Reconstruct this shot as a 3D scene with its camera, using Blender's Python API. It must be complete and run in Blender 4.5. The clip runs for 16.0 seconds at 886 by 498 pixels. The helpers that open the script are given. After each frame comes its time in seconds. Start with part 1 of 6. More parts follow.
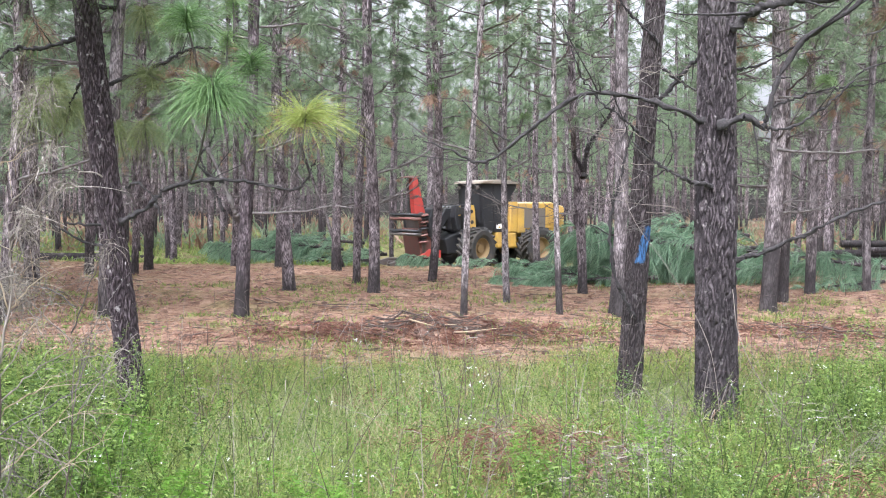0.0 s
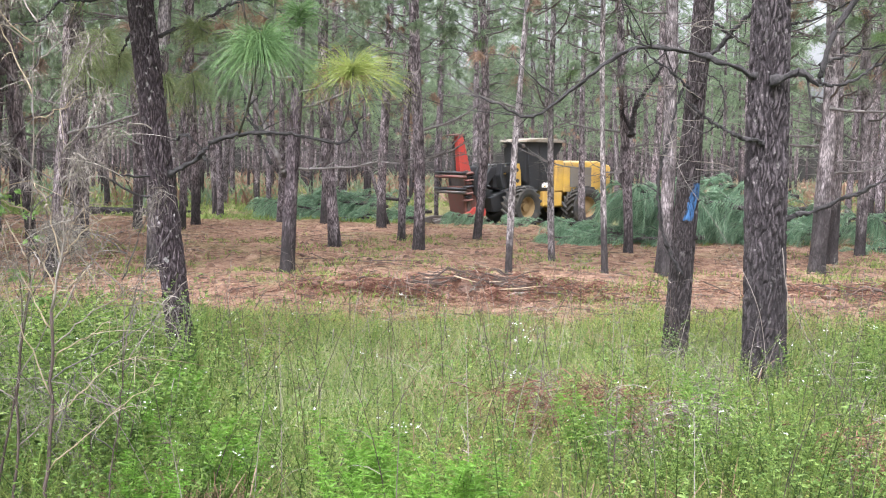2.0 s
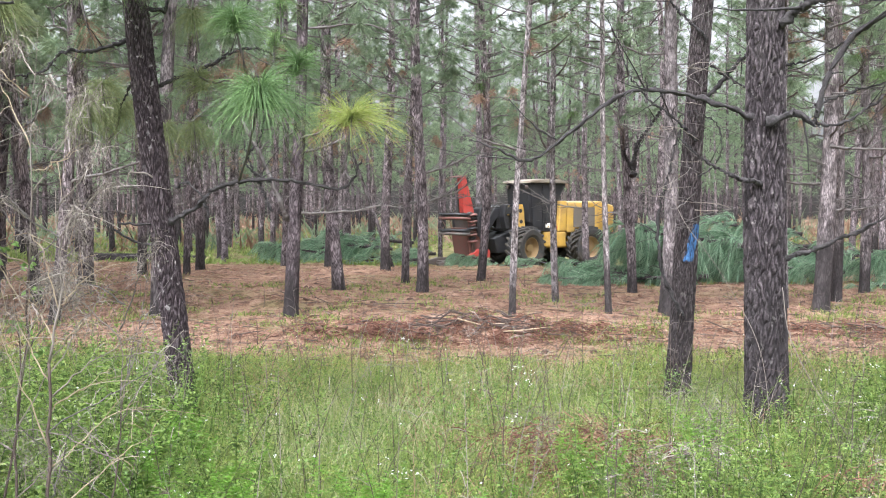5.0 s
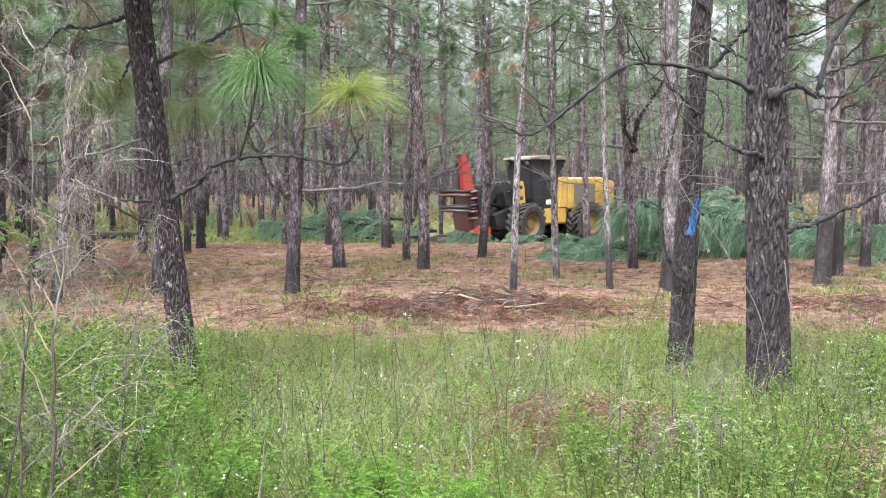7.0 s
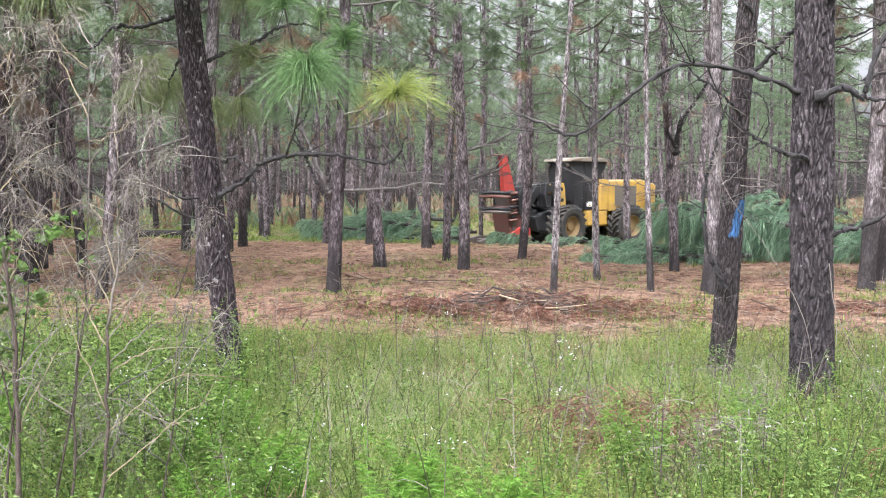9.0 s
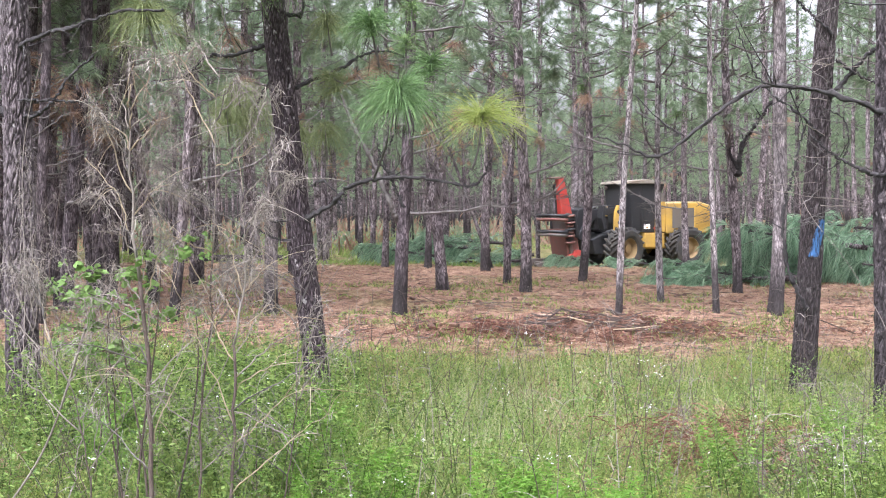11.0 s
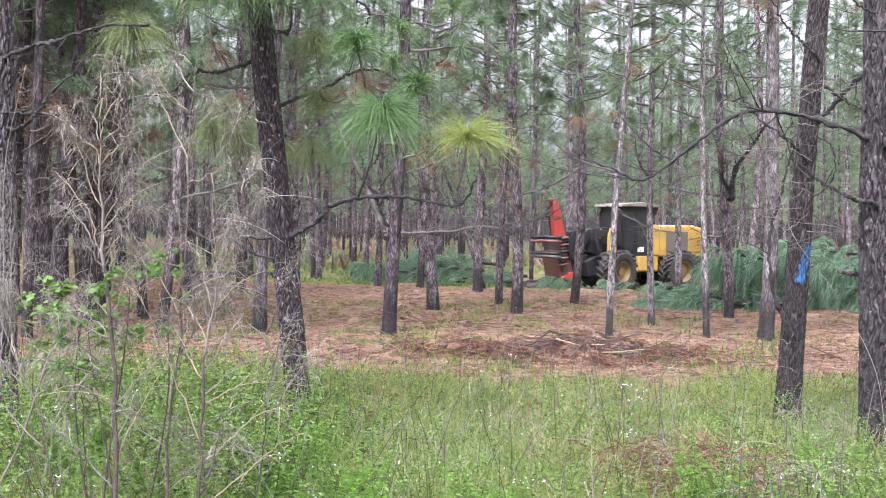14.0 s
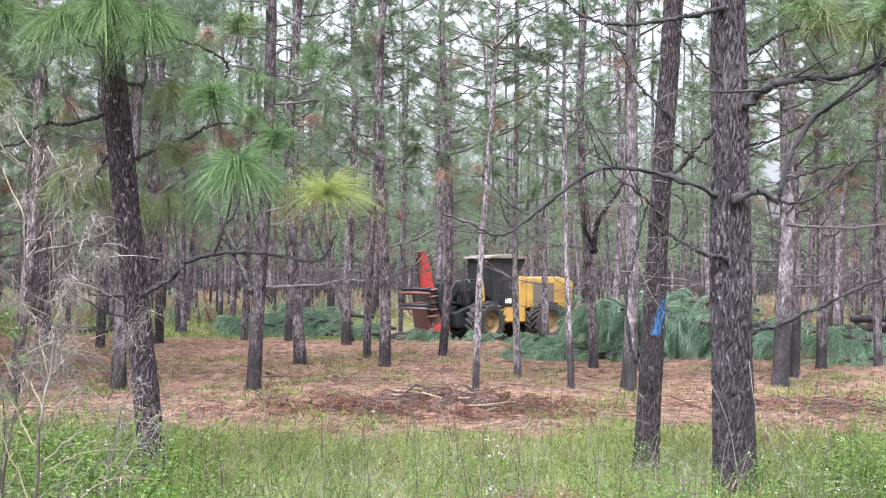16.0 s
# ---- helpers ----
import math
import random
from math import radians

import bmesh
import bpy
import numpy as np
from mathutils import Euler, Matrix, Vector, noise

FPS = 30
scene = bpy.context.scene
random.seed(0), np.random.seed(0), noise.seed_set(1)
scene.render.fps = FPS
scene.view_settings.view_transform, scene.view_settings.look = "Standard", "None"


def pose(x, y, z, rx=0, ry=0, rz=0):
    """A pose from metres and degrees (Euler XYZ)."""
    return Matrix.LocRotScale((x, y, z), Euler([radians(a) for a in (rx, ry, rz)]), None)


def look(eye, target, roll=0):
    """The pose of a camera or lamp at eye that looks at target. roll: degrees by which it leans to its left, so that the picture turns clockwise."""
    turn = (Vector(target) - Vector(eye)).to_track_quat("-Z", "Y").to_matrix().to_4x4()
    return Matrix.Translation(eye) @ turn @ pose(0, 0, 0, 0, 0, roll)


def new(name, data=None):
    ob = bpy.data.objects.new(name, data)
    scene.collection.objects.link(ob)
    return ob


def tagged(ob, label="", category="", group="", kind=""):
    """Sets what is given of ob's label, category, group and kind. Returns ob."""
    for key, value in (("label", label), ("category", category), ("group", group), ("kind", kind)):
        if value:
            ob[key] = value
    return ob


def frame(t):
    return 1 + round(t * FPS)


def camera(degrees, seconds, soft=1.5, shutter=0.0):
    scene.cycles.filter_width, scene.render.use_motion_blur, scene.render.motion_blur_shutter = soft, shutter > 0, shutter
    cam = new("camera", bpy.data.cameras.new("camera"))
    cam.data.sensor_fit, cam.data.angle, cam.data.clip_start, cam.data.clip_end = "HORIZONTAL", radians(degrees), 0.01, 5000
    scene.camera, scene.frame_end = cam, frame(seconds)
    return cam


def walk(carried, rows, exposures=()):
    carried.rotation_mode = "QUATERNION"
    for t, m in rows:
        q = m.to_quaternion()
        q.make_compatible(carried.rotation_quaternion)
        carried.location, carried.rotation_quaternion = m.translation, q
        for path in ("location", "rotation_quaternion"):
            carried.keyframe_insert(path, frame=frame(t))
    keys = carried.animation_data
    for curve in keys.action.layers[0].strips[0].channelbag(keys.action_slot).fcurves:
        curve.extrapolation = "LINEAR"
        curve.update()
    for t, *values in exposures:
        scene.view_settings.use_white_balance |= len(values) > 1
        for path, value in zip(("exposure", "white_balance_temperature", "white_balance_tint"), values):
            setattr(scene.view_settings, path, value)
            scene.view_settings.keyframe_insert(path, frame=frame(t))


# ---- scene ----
cam = camera(42.6, 16.0, soft=1.1)
PATH = [
    (0, (-0.067, 0.946, 1.885), (-0.062, 2.944, 1.808), 0.4),
    (0.5, (-0.07, 0.951, 1.873), (-0.071, 2.949, 1.782), 0.9),
    (1, (-0.076, 0.953, 1.865), (-0.093, 2.95, 1.747), 1.0),
    (1.5, (-0.089, 0.962, 1.858), (-0.123, 2.957, 1.723), 0.8),
    (2, (-0.081, 0.959, 1.854), (-0.153, 2.952, 1.704), 0.9),
    (2.5, (-0.072, 0.951, 1.855), (-0.177, 2.942, 1.699), 0.7),
    (3, (-0.068, 0.943, 1.864), (-0.185, 2.935, 1.73), 0.5),
    (3.5, (-0.058, 0.948, 1.875), (-0.16, 2.944, 1.797), 0.7),
    (4, (-0.051, 0.947, 1.874), (-0.146, 2.944, 1.817), 0.4),
    (4.2, (-0.038, 0.939, 1.884), (-0.129, 2.936, 1.826), 0.3),
    (6.5, (-0.054, 0.948, 1.855), (-0.13, 2.943, 1.738), 0.1),
    (7, (-0.051, 0.946, 1.856), (-0.134, 2.94, 1.739), -0.2),
    (7.5, (-0.055, 0.957, 1.849), (-0.149, 2.951, 1.733), 0.1),
    (8, (-0.057, 0.947, 1.847), (-0.169, 2.941, 1.733), 0.2),
    (8.2, (-0.057, 0.959, 1.846), (-0.177, 2.952, 1.731), 0.3),
    (10.3, (-0.252, 0.753, 1.834), (-0.432, 2.742, 1.725), -0.2),
    (10.5, (-0.291, 0.755, 1.83), (-0.471, 2.745, 1.735), -0.2),
    (11, (-0.312, 0.712, 1.829), (-0.552, 2.696, 1.756), -0.1),
    (11.5, (-0.293, 0.71, 1.831), (-0.562, 2.692, 1.773), 0.2),
    (12, (-0.283, 0.725, 1.834), (-0.576, 2.703, 1.787), 0.8),
    (12.5, (-0.266, 0.741, 1.838), (-0.552, 2.721, 1.796), 1.2),
    (13, (-0.254, 0.753, 1.834), (-0.521, 2.735, 1.792), 1.3),
    (13.5, (-0.244, 0.761, 1.835), (-0.503, 2.744, 1.795), 0.9),
    (14, (-0.229, 0.771, 1.83), (-0.462, 2.757, 1.792), 0.8),
    (14.5, (-0.213, 0.788, 1.84), (-0.4, 2.779, 1.822), 0.5),
    (15, (-0.197, 0.803, 1.851), (-0.319, 2.799, 1.867), 0.4),
    (15.5, (-0.181, 0.818, 1.858), (-0.247, 2.816, 1.902), 0.8),
    (16, (-0.155, 0.83, 1.862), (-0.163, 2.829, 1.917), 0.5),
]
walk(cam, [(t, look(eye, target, roll)) for t, eye, target, roll in PATH],
     exposures=[(0, 2.285, 5900, 14), (2, 2.265, 6060, 12.5), (8, 2.265, 6060, 12), (12, 2.31, 5920, 18), (16, 2.31, 5850, 17)])

# ---- light ----
world = bpy.data.worlds.new("overcast_sky")
scene.world = world
world.use_nodes = True
wn, wl = world.node_tree.nodes, world.node_tree.links
sky = wn.new("ShaderNodeTexSky")
sky.sky_type, sky.sun_disc = "NISHITA", False
sky.sun_elevation, sky.sun_rotation = radians(60), radians(200)
sky.air_density, sky.dust_density, sky.ozone_density = 1.0, 8.0, 1.0
grey, blend = wn.new("ShaderNodeRGBToBW"), wn.new("ShaderNodeMix")
blend.data_type, blend.inputs[0].default_value = "RGBA", 0.95  # cloud takes most of the blue out of the sky
wl.new(sky.outputs["Color"], grey.inputs[0])
wl.new(sky.outputs["Color"], blend.inputs[6])
wl.new(grey.outputs[0], blend.inputs[7])
wl.new(blend.outputs[2], wn["Background"].inputs["Color"])
wn["Background"].inputs["Strength"].default_value = 0.15
sun = new("sun", bpy.data.lights.new("sun", "SUN"))
sun.data.energy, sun.data.angle, sun.data.color = 0.7, radians(25), (1.0, 0.985, 0.96)
sun.matrix_world = look((-6, -14, 26), (0, 0, 0))


# ---- materials ----
def node_mat(name, rough=0.8, metal=0.0):
    m = bpy.data.materials.new(name)
    m.use_nodes = True
    b = m.node_tree.nodes["Principled BSDF"]
    b.inputs["Roughness"].default_value, b.inputs["Metallic"].default_value = rough, metal
    return m, m.node_tree.nodes, m.node_tree.links, b


def ramp(nodes, stops):
    r = nodes.new("ShaderNodeValToRGB")
    while len(r.color_ramp.elements) < len(stops):
        r.color_ramp.elements.new(0.5)
    for e, (p, c) in zip(r.color_ramp.elements, stops):
        e.position, e.color = p, (*c, 1)
    return r


def mapped(nodes, links, scale, kind="Object"):
    tc, mp = nodes.new("ShaderNodeTexCoord"), nodes.new("ShaderNodeMapping")
    mp.inputs["Scale"].default_value = scale
    links.new(tc.outputs[kind], mp.inputs["Vector"])
    return mp.outputs["Vector"]


def noise_node(nodes, links, vec, scale, detail=4, rough=0.6):
    n = nodes.new("ShaderNodeTexNoise")
    n.inputs["Scale"].default_value, n.inputs["Detail"].default_value, n.inputs["Roughness"].default_value = scale, detail, rough
    if vec is not None:
        links.new(vec, n.inputs["Vector"])
    return n.outputs["Fac"]


def mix(nodes, links, fac, a, b, blend="MIX"):
    n = nodes.new("ShaderNodeMix")
    n.data_type, n.blend_type = "RGBA", blend
    for sock, v in ((n.inputs[0], fac), (n.inputs[6], a), (n.inputs[7], b)):
        if isinstance(v, (int, float)):
            sock.default_value = v
        elif isinstance(v, tuple):
            sock.default_value = (*v, 1)
        else:
            links.new(v, sock)
    return n.outputs[2]


def maths(nodes, links, op, a, b=0.0, clamp=False):
    n = nodes.new("ShaderNodeMath")
    n.operation, n.use_clamp = op, clamp
    for sock, v in ((n.inputs[0], a), (n.inputs[1], b)):
        if isinstance(v, (int, float)):
            sock.default_value = v
        else:
            links.new(v, sock)
    return n.outputs[0]


def bump(nodes, links, b, height, strength, distance):
    n = nodes.new("ShaderNodeBump")
    n.inputs["Strength"].default_value, n.inputs["Distance"].default_value = strength, distance
    links.new(height, n.inputs["Height"])
    links.new(n.outputs["Normal"], b.inputs["Normal"])


def bark_mat(name, dark, mid, light, plate_attr=False, scale=1.0, mark=None, spots=0.4):
    m, n, l, b = node_mat(name, 0.95)
    b.inputs["Specular IOR Level"].default_value = 0.2
    vec = mapped(n, l, (1, 1, 0.2))
    vn = noise_node(n, l, vec, 14 * scale, 5, 0.65)
    if plate_attr:
        a = n.new("ShaderNodeAttribute")
        a.attribute_name = "plate"
        crack = a.outputs["Fac"]
    else:
        v = n.new("ShaderNodeTexVoronoi")
        v.feature = "DISTANCE_TO_EDGE"
        v.inputs["Scale"].default_value = 34 * scale
        warp, nz = n.new("ShaderNodeVectorMath"), n.new("ShaderNodeTexNoise")
        nz.inputs["Scale"].default_value = 9.0
        l.new(vec, nz.inputs["Vector"])
        warp.operation = "MULTIPLY_ADD"
        l.new(nz.outputs["Color"], warp.inputs[0])
        warp.inputs[1].default_value = (0.09, 0.09, 0.09)
        l.new(vec, warp.inputs[2])
        l.new(warp.outputs[0], v.inputs["Vector"])
        crack = maths(n, l, "MULTIPLY", v.outputs["Distance"], 4.5, True)
    fine = noise_node(n, l, mapped(n, l, (1, 1, 0.6)), 90 * scale, 3)
    big = noise_node(n, l, mapped(n, l, (1, 1, 0.35)), 2.2, 3)
    col = ramp(n, [(0.0, dark), (0.45, mid), (0.8, light)])
    f = maths(n, l, "ADD", maths(n, l, "MULTIPLY", crack, 0.7 if plate_attr else 0.42), maths(n, l, "MULTIPLY", vn, 0.3 if plate_attr else 0.58))
    f = maths(n, l, "ADD", f, maths(n, l, "MULTIPLY", maths(n, l, "SUBTRACT", fine, 0.5), 0.5))
    l.new(f, col.inputs[0])
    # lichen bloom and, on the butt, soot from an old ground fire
    info = n.new("ShaderNodeObjectInfo")
    lichen = mix(n, l, maths(n, l, "MULTIPLY", maths(n, l, "SUBTRACT", big, 0.54), 1.6, True), col.outputs[0], (0.186, 0.18, 0.177))
    flecks = maths(n, l, "MULTIPLY", maths(n, l, "SUBTRACT", noise_node(n, l, mapped(n, l, (1, 1, 0.7)), 26, 2), 0.63), 9.0, True)
    lichen = mix(n, l, maths(n, l, "MULTIPLY", flecks, spots), lichen, (0.29, 0.285, 0.28))
    if not plate_attr:
        blotch = noise_node(n, l, mapped(n, l, (1, 1, 0.55)), 7.5, 3, 0.55)
        shade = ramp(n, [(0.36, (0.42, 0.4, 0.4)), (0.5, (0.95, 0.95, 0.95)), (0.64, (1.55, 1.55, 1.56))])
        l.new(blotch, shade.inputs[0])
        lichen = mix(n, l, 1.0, lichen, shade.outputs[0], "MULTIPLY")
    tint = mix(n, l, info.outputs["Random"], (0.85, 0.8, 0.8), (1.2, 1.12, 1.1))
    c = mix(n, l, 1.0, lichen, tint, "MULTIPLY")
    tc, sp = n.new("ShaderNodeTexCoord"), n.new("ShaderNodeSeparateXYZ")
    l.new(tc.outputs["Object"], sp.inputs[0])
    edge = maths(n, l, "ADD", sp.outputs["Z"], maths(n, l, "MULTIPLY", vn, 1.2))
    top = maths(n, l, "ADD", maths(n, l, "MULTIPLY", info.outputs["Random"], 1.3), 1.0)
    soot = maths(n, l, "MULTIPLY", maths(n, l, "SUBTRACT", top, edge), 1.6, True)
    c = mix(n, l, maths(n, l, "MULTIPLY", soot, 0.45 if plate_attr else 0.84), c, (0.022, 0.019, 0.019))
    if mark:
        # a stripe of marking paint, slanting over the bark and missing in the furrows
        x0, slope, z0, half, wide = mark
        dz = maths(n, l, "SUBTRACT", sp.outputs["Z"], z0)
        dx = maths(n, l, "SUBTRACT", sp.outputs["X"], maths(n, l, "ADD", maths(n, l, "MULTIPLY", dz, slope), x0))
        rag = maths(n, l, "MULTIPLY", maths(n, l, "SUBTRACT", noise_node(n, l, mapped(n, l, (1, 1, 0.5)), 45, 4), 0.5), 0.05)
        a = maths(n, l, "MULTIPLY", maths(n, l, "SUBTRACT", wide, maths(n, l, "ADD", maths(n, l, "ABSOLUTE", dx), rag)), 160, True)
        e = maths(n, l, "MULTIPLY", maths(n, l, "SUBTRACT", half, maths(n, l, "ADD", maths(n, l, "ABSOLUTE", dz), rag)), 90, True)
        s = maths(n, l, "LESS_THAN", sp.outputs["Y"], 0.0)
        k = maths(n, l, "MULTIPLY", maths(n, l, "MULTIPLY", a, e), maths(n, l, "MULTIPLY", s, maths(n, l, "MULTIPLY", crack, 2.2, True)))
        c = mix(n, l, maths(n, l, "MULTIPLY", k, 0.92), c, (0.042, 0.115, 0.25))
    l.new(c, b.inputs["Base Color"])
    h = maths(n, l, "ADD", crack, maths(n, l, "MULTIPLY", fine, 0.5))
    bump(n, l, b, h, 0.8, 0.012)
    return m


def leaf_mat(name, stops, trans=0.35, rough=0.55, scale=3.0):
    """Blades, needles and leaves: colour varies blade by blade and patch by patch; some light passes through."""
    m, n, l, b = node_mat(name, rough)
    g = n.new("ShaderNodeNewGeometry")
    patch = noise_node(n, l, mapped(n, l, (1, 1, 1)), scale, 3)
    f = maths(n, l, "ADD", maths(n, l, "MULTIPLY", g.outputs["Random Per Island"], 0.6), maths(n, l, "MULTIPLY", patch, 0.4))
    r = ramp(n, stops)
    l.new(f, r.inputs[0])
    l.new(r.outputs[0], b.inputs["Base Color"])
    b.inputs["Specular IOR Level"].default_value = 0.35
    t, mx = n.new("ShaderNodeBsdfTranslucent"), n.new("ShaderNodeMixShader")
    l.new(r.outputs[0], t.inputs["Color"])
    mx.inputs[0].default_value = trans
    l.new(b.outputs[0], mx.inputs[1])
    l.new(t.outputs[0], mx.inputs[2])
    l.new(mx.outputs[0], n["Material Output"].inputs["Surface"])
    return m


def paint_mat(name, base, rough=0.45, dirt=(0.099, 0.074, 0.05), amount=0.5, metal=0.0, scale=2.0):
    m, n, l, b = node_mat(name, rough, metal)
    vec = mapped(n, l, (1, 1, 1))
    a, c = noise_node(n, l, vec, scale, 6, 0.7), noise_node(n, l, vec, scale * 14, 3)
    f = maths(n, l, "MULTIPLY", maths(n, l, "SUBTRACT", maths(n, l, "ADD", a, maths(n, l, "MULTIPLY", c, 0.35)), 0.58), 3 * amount, True)
    l.new(mix(n, l, f, base, dirt), b.inputs["Base Color"])
    l.new(maths(n, l, "ADD", rough, maths(n, l, "MULTIPLY", f, 0.4), True), b.inputs["Roughness"])
    bump(n, l, b, c, 0.15, 0.004)
    return m


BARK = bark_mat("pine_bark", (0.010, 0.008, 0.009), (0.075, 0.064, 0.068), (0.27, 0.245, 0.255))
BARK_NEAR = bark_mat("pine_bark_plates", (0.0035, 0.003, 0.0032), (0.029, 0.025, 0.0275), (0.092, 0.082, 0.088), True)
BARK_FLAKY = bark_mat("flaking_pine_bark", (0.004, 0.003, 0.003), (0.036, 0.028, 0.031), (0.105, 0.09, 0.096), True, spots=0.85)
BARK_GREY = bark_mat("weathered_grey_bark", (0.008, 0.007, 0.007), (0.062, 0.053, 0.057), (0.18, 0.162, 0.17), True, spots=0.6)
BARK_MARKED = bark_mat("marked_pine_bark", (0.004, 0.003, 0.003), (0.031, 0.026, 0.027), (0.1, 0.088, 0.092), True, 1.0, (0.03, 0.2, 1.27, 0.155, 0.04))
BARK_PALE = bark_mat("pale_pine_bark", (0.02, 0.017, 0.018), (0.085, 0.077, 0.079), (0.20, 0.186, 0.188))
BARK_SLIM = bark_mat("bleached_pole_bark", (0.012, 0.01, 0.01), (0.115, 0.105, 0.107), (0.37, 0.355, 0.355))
# darker than BARK throughout, for the left thicket and most far stems
BARK_DARK = bark_mat("dark_pine_bark", (0.010, 0.008, 0.009), (0.048, 0.04, 0.044), (0.13, 0.115, 0.124))
LIMB = paint_mat("rough_limb_bark", (0.014, 0.0115, 0.012), 0.95, (0.1, 0.09, 0.09), 0.42, 0, 38)
TWIG = paint_mat("dead_twig", (0.062, 0.054, 0.05), 0.9, (0.195, 0.18, 0.172), 0.7, 0, 6)
STRAWTWIG = leaf_mat("bleached_stalk", [(0.15, (0.06, 0.048, 0.04)), (0.5, (0.16, 0.135, 0.117)), (0.85, (0.285, 0.257, 0.229))], 0.1, 0.8)
NEEDLE = leaf_mat("pine_needles", [(0.12, (0.031, 0.062, 0.022)), (0.5, (0.087, 0.152, 0.046)), (0.88, (0.186, 0.267, 0.093))], 0.3)
NEEDLE_BRIGHT = leaf_mat("fresh_pine_needles", [(0.12, (0.024, 0.055, 0.016)), (0.5, (0.068, 0.132, 0.04)), (0.88, (0.15, 0.235, 0.085))], 0.28)
NEEDLE_OLIVE = leaf_mat("olive_pine_needles", [(0.12, (0.07, 0.082, 0.03)), (0.5, (0.135, 0.165, 0.062)), (0.8, (0.2, 0.225, 0.095)), (0.95, (0.24, 0.18, 0.1))], 0.35)
# paler and bluer than the near needles: distance haze put into the colour
NEEDLE_FAR = leaf_mat("hazed_needles", [(0.15, (0.084, 0.122, 0.07)), (0.5, (0.15, 0.21, 0.122)), (0.85, (0.23, 0.288, 0.178))], 0.5, 0.6, 0.5)
NEEDLE_YELLOW = leaf_mat("yellow_green_needles", [(0.15, (0.149, 0.192, 0.043)), (0.5, (0.236, 0.285, 0.068)), (0.85, (0.31, 0.335, 0.112))], 0.4)
NEEDLE_BROWN = leaf_mat("dead_rust_needles", [(0.15, (0.115, 0.066, 0.044)), (0.5, (0.2, 0.122, 0.08)), (0.85, (0.285, 0.195, 0.135))], 0.3)
NEEDLE_SLASH = leaf_mat("felled_pine_needles", [(0.15, (0.045, 0.092, 0.054)), (0.5, (0.14, 0.24, 0.145)), (0.85, (0.32, 0.44, 0.29))], 0.45, 0.55, 0.8)
GRASS = leaf_mat("meadow_grass", [(0.3, (0.04, 0.057, 0.012)), (0.44, (0.132, 0.192, 0.037)), (0.66, (0.19, 0.248, 0.057)), (0.9, (0.275, 0.268, 0.115))], 0.4, 0.6, 2.4)
GRASS_FAR = leaf_mat("far_grass", [(0.15, (0.09, 0.135, 0.03)), (0.5, (0.17, 0.235, 0.06)), (0.85, (0.27, 0.31, 0.11))], 0.5, 0.6, 0.4)
WEED = leaf_mat("weed_leaves", [(0.28, (0.038, 0.067, 0.014)), (0.5, (0.11, 0.178, 0.037)), (0.8, (0.2, 0.272, 0.066))], 0.4, 0.6, 1.4)
LIME = leaf_mat("bright_lime_leaves", [(0.15, (0.075, 0.17, 0.018)), (0.85, (0.15, 0.29, 0.035))], 0.4)
HERB = leaf_mat("green_herb_leaves", [(0.28, (0.046, 0.082, 0.016)), (0.5, (0.118, 0.192, 0.041)), (0.8, (0.2, 0.28, 0.07))], 0.4, 0.6, 1.6)
FORB = leaf_mat("pale_herb_leaves", [(0.28, (0.052, 0.076, 0.016)), (0.45, (0.158, 0.202, 0.042)), (0.78, (0.26, 0.292, 0.078))], 0.4, 0.6, 1.8)
SHOOT = leaf_mat("young_lobed_leaves", [(0.15, (0.075, 0.14, 0.03)), (0.85, (0.165, 0.26, 0.07))], 0.4)
DRY = leaf_mat("dry_grass", [(0.15, (0.186, 0.136, 0.087)), (0.5, (0.285, 0.229, 0.155)), (0.85, (0.372, 0.322, 0.236))], 0.25, 0.8)
SEEDHEAD = leaf_mat("pale_seeding_grass", [(0.2, (0.17, 0.195, 0.085)), (0.5, (0.27, 0.29, 0.15)), (0.8, (0.37, 0.36, 0.22))], 0.35, 0.7)
PETAL = leaf_mat("white_petals", [(0.2, (0.52, 0.52, 0.51)), (0.8, (0.68, 0.68, 0.67))], 0.3)
STRAW = leaf_mat("pine_straw", [(0.15, (0.11, 0.054, 0.034)), (0.5, (0.245, 0.142, 0.09)), (0.85, (0.4, 0.29, 0.2))], 0.15, 0.8)
STRAWDARK = leaf_mat("dark_matted_straw", [(0.15, (0.05, 0.02, 0.013)), (0.5, (0.125, 0.055, 0.036)), (0.85, (0.215, 0.115, 0.08))], 0.1, 0.85)
CHIP = paint_mat("fresh_split_wood", (0.384, 0.298, 0.198), 0.8, (0.217, 0.155, 0.105), 0.6, 0, 9)
STICK = paint_mat("brown_stick", (0.045, 0.03, 0.024), 0.9, (0.115, 0.09, 0.076), 0.7, 0, 8)
STRAWCLOD = paint_mat("matted_straw", (0.105, 0.055, 0.036), 0.95, (0.174, 0.105, 0.074), 0.8, 0, 9)
DIRT = paint_mat("turned_soil", (0.055, 0.03, 0.021), 0.95, (0.12, 0.066, 0.045), 0.8, 0, 7)
YELLOW = paint_mat("machine_yellow_paint", (0.434, 0.26, 0.043), 0.5, (0.211, 0.143, 0.074), 0.75)
YELLOWPALE = paint_mat("dusty_yellow_hood_top", (0.546, 0.422, 0.198), 0.6, (0.341, 0.279, 0.186), 0.6)
RED = paint_mat("machine_red_paint", (0.35, 0.032, 0.025), 0.45, (0.136, 0.062, 0.043), 0.6)
SCUFFED = paint_mat("scuffed_red_steel", (0.149, 0.053, 0.043), 0.6, (0.136, 0.105, 0.087), 0.9, 0.2, 5)
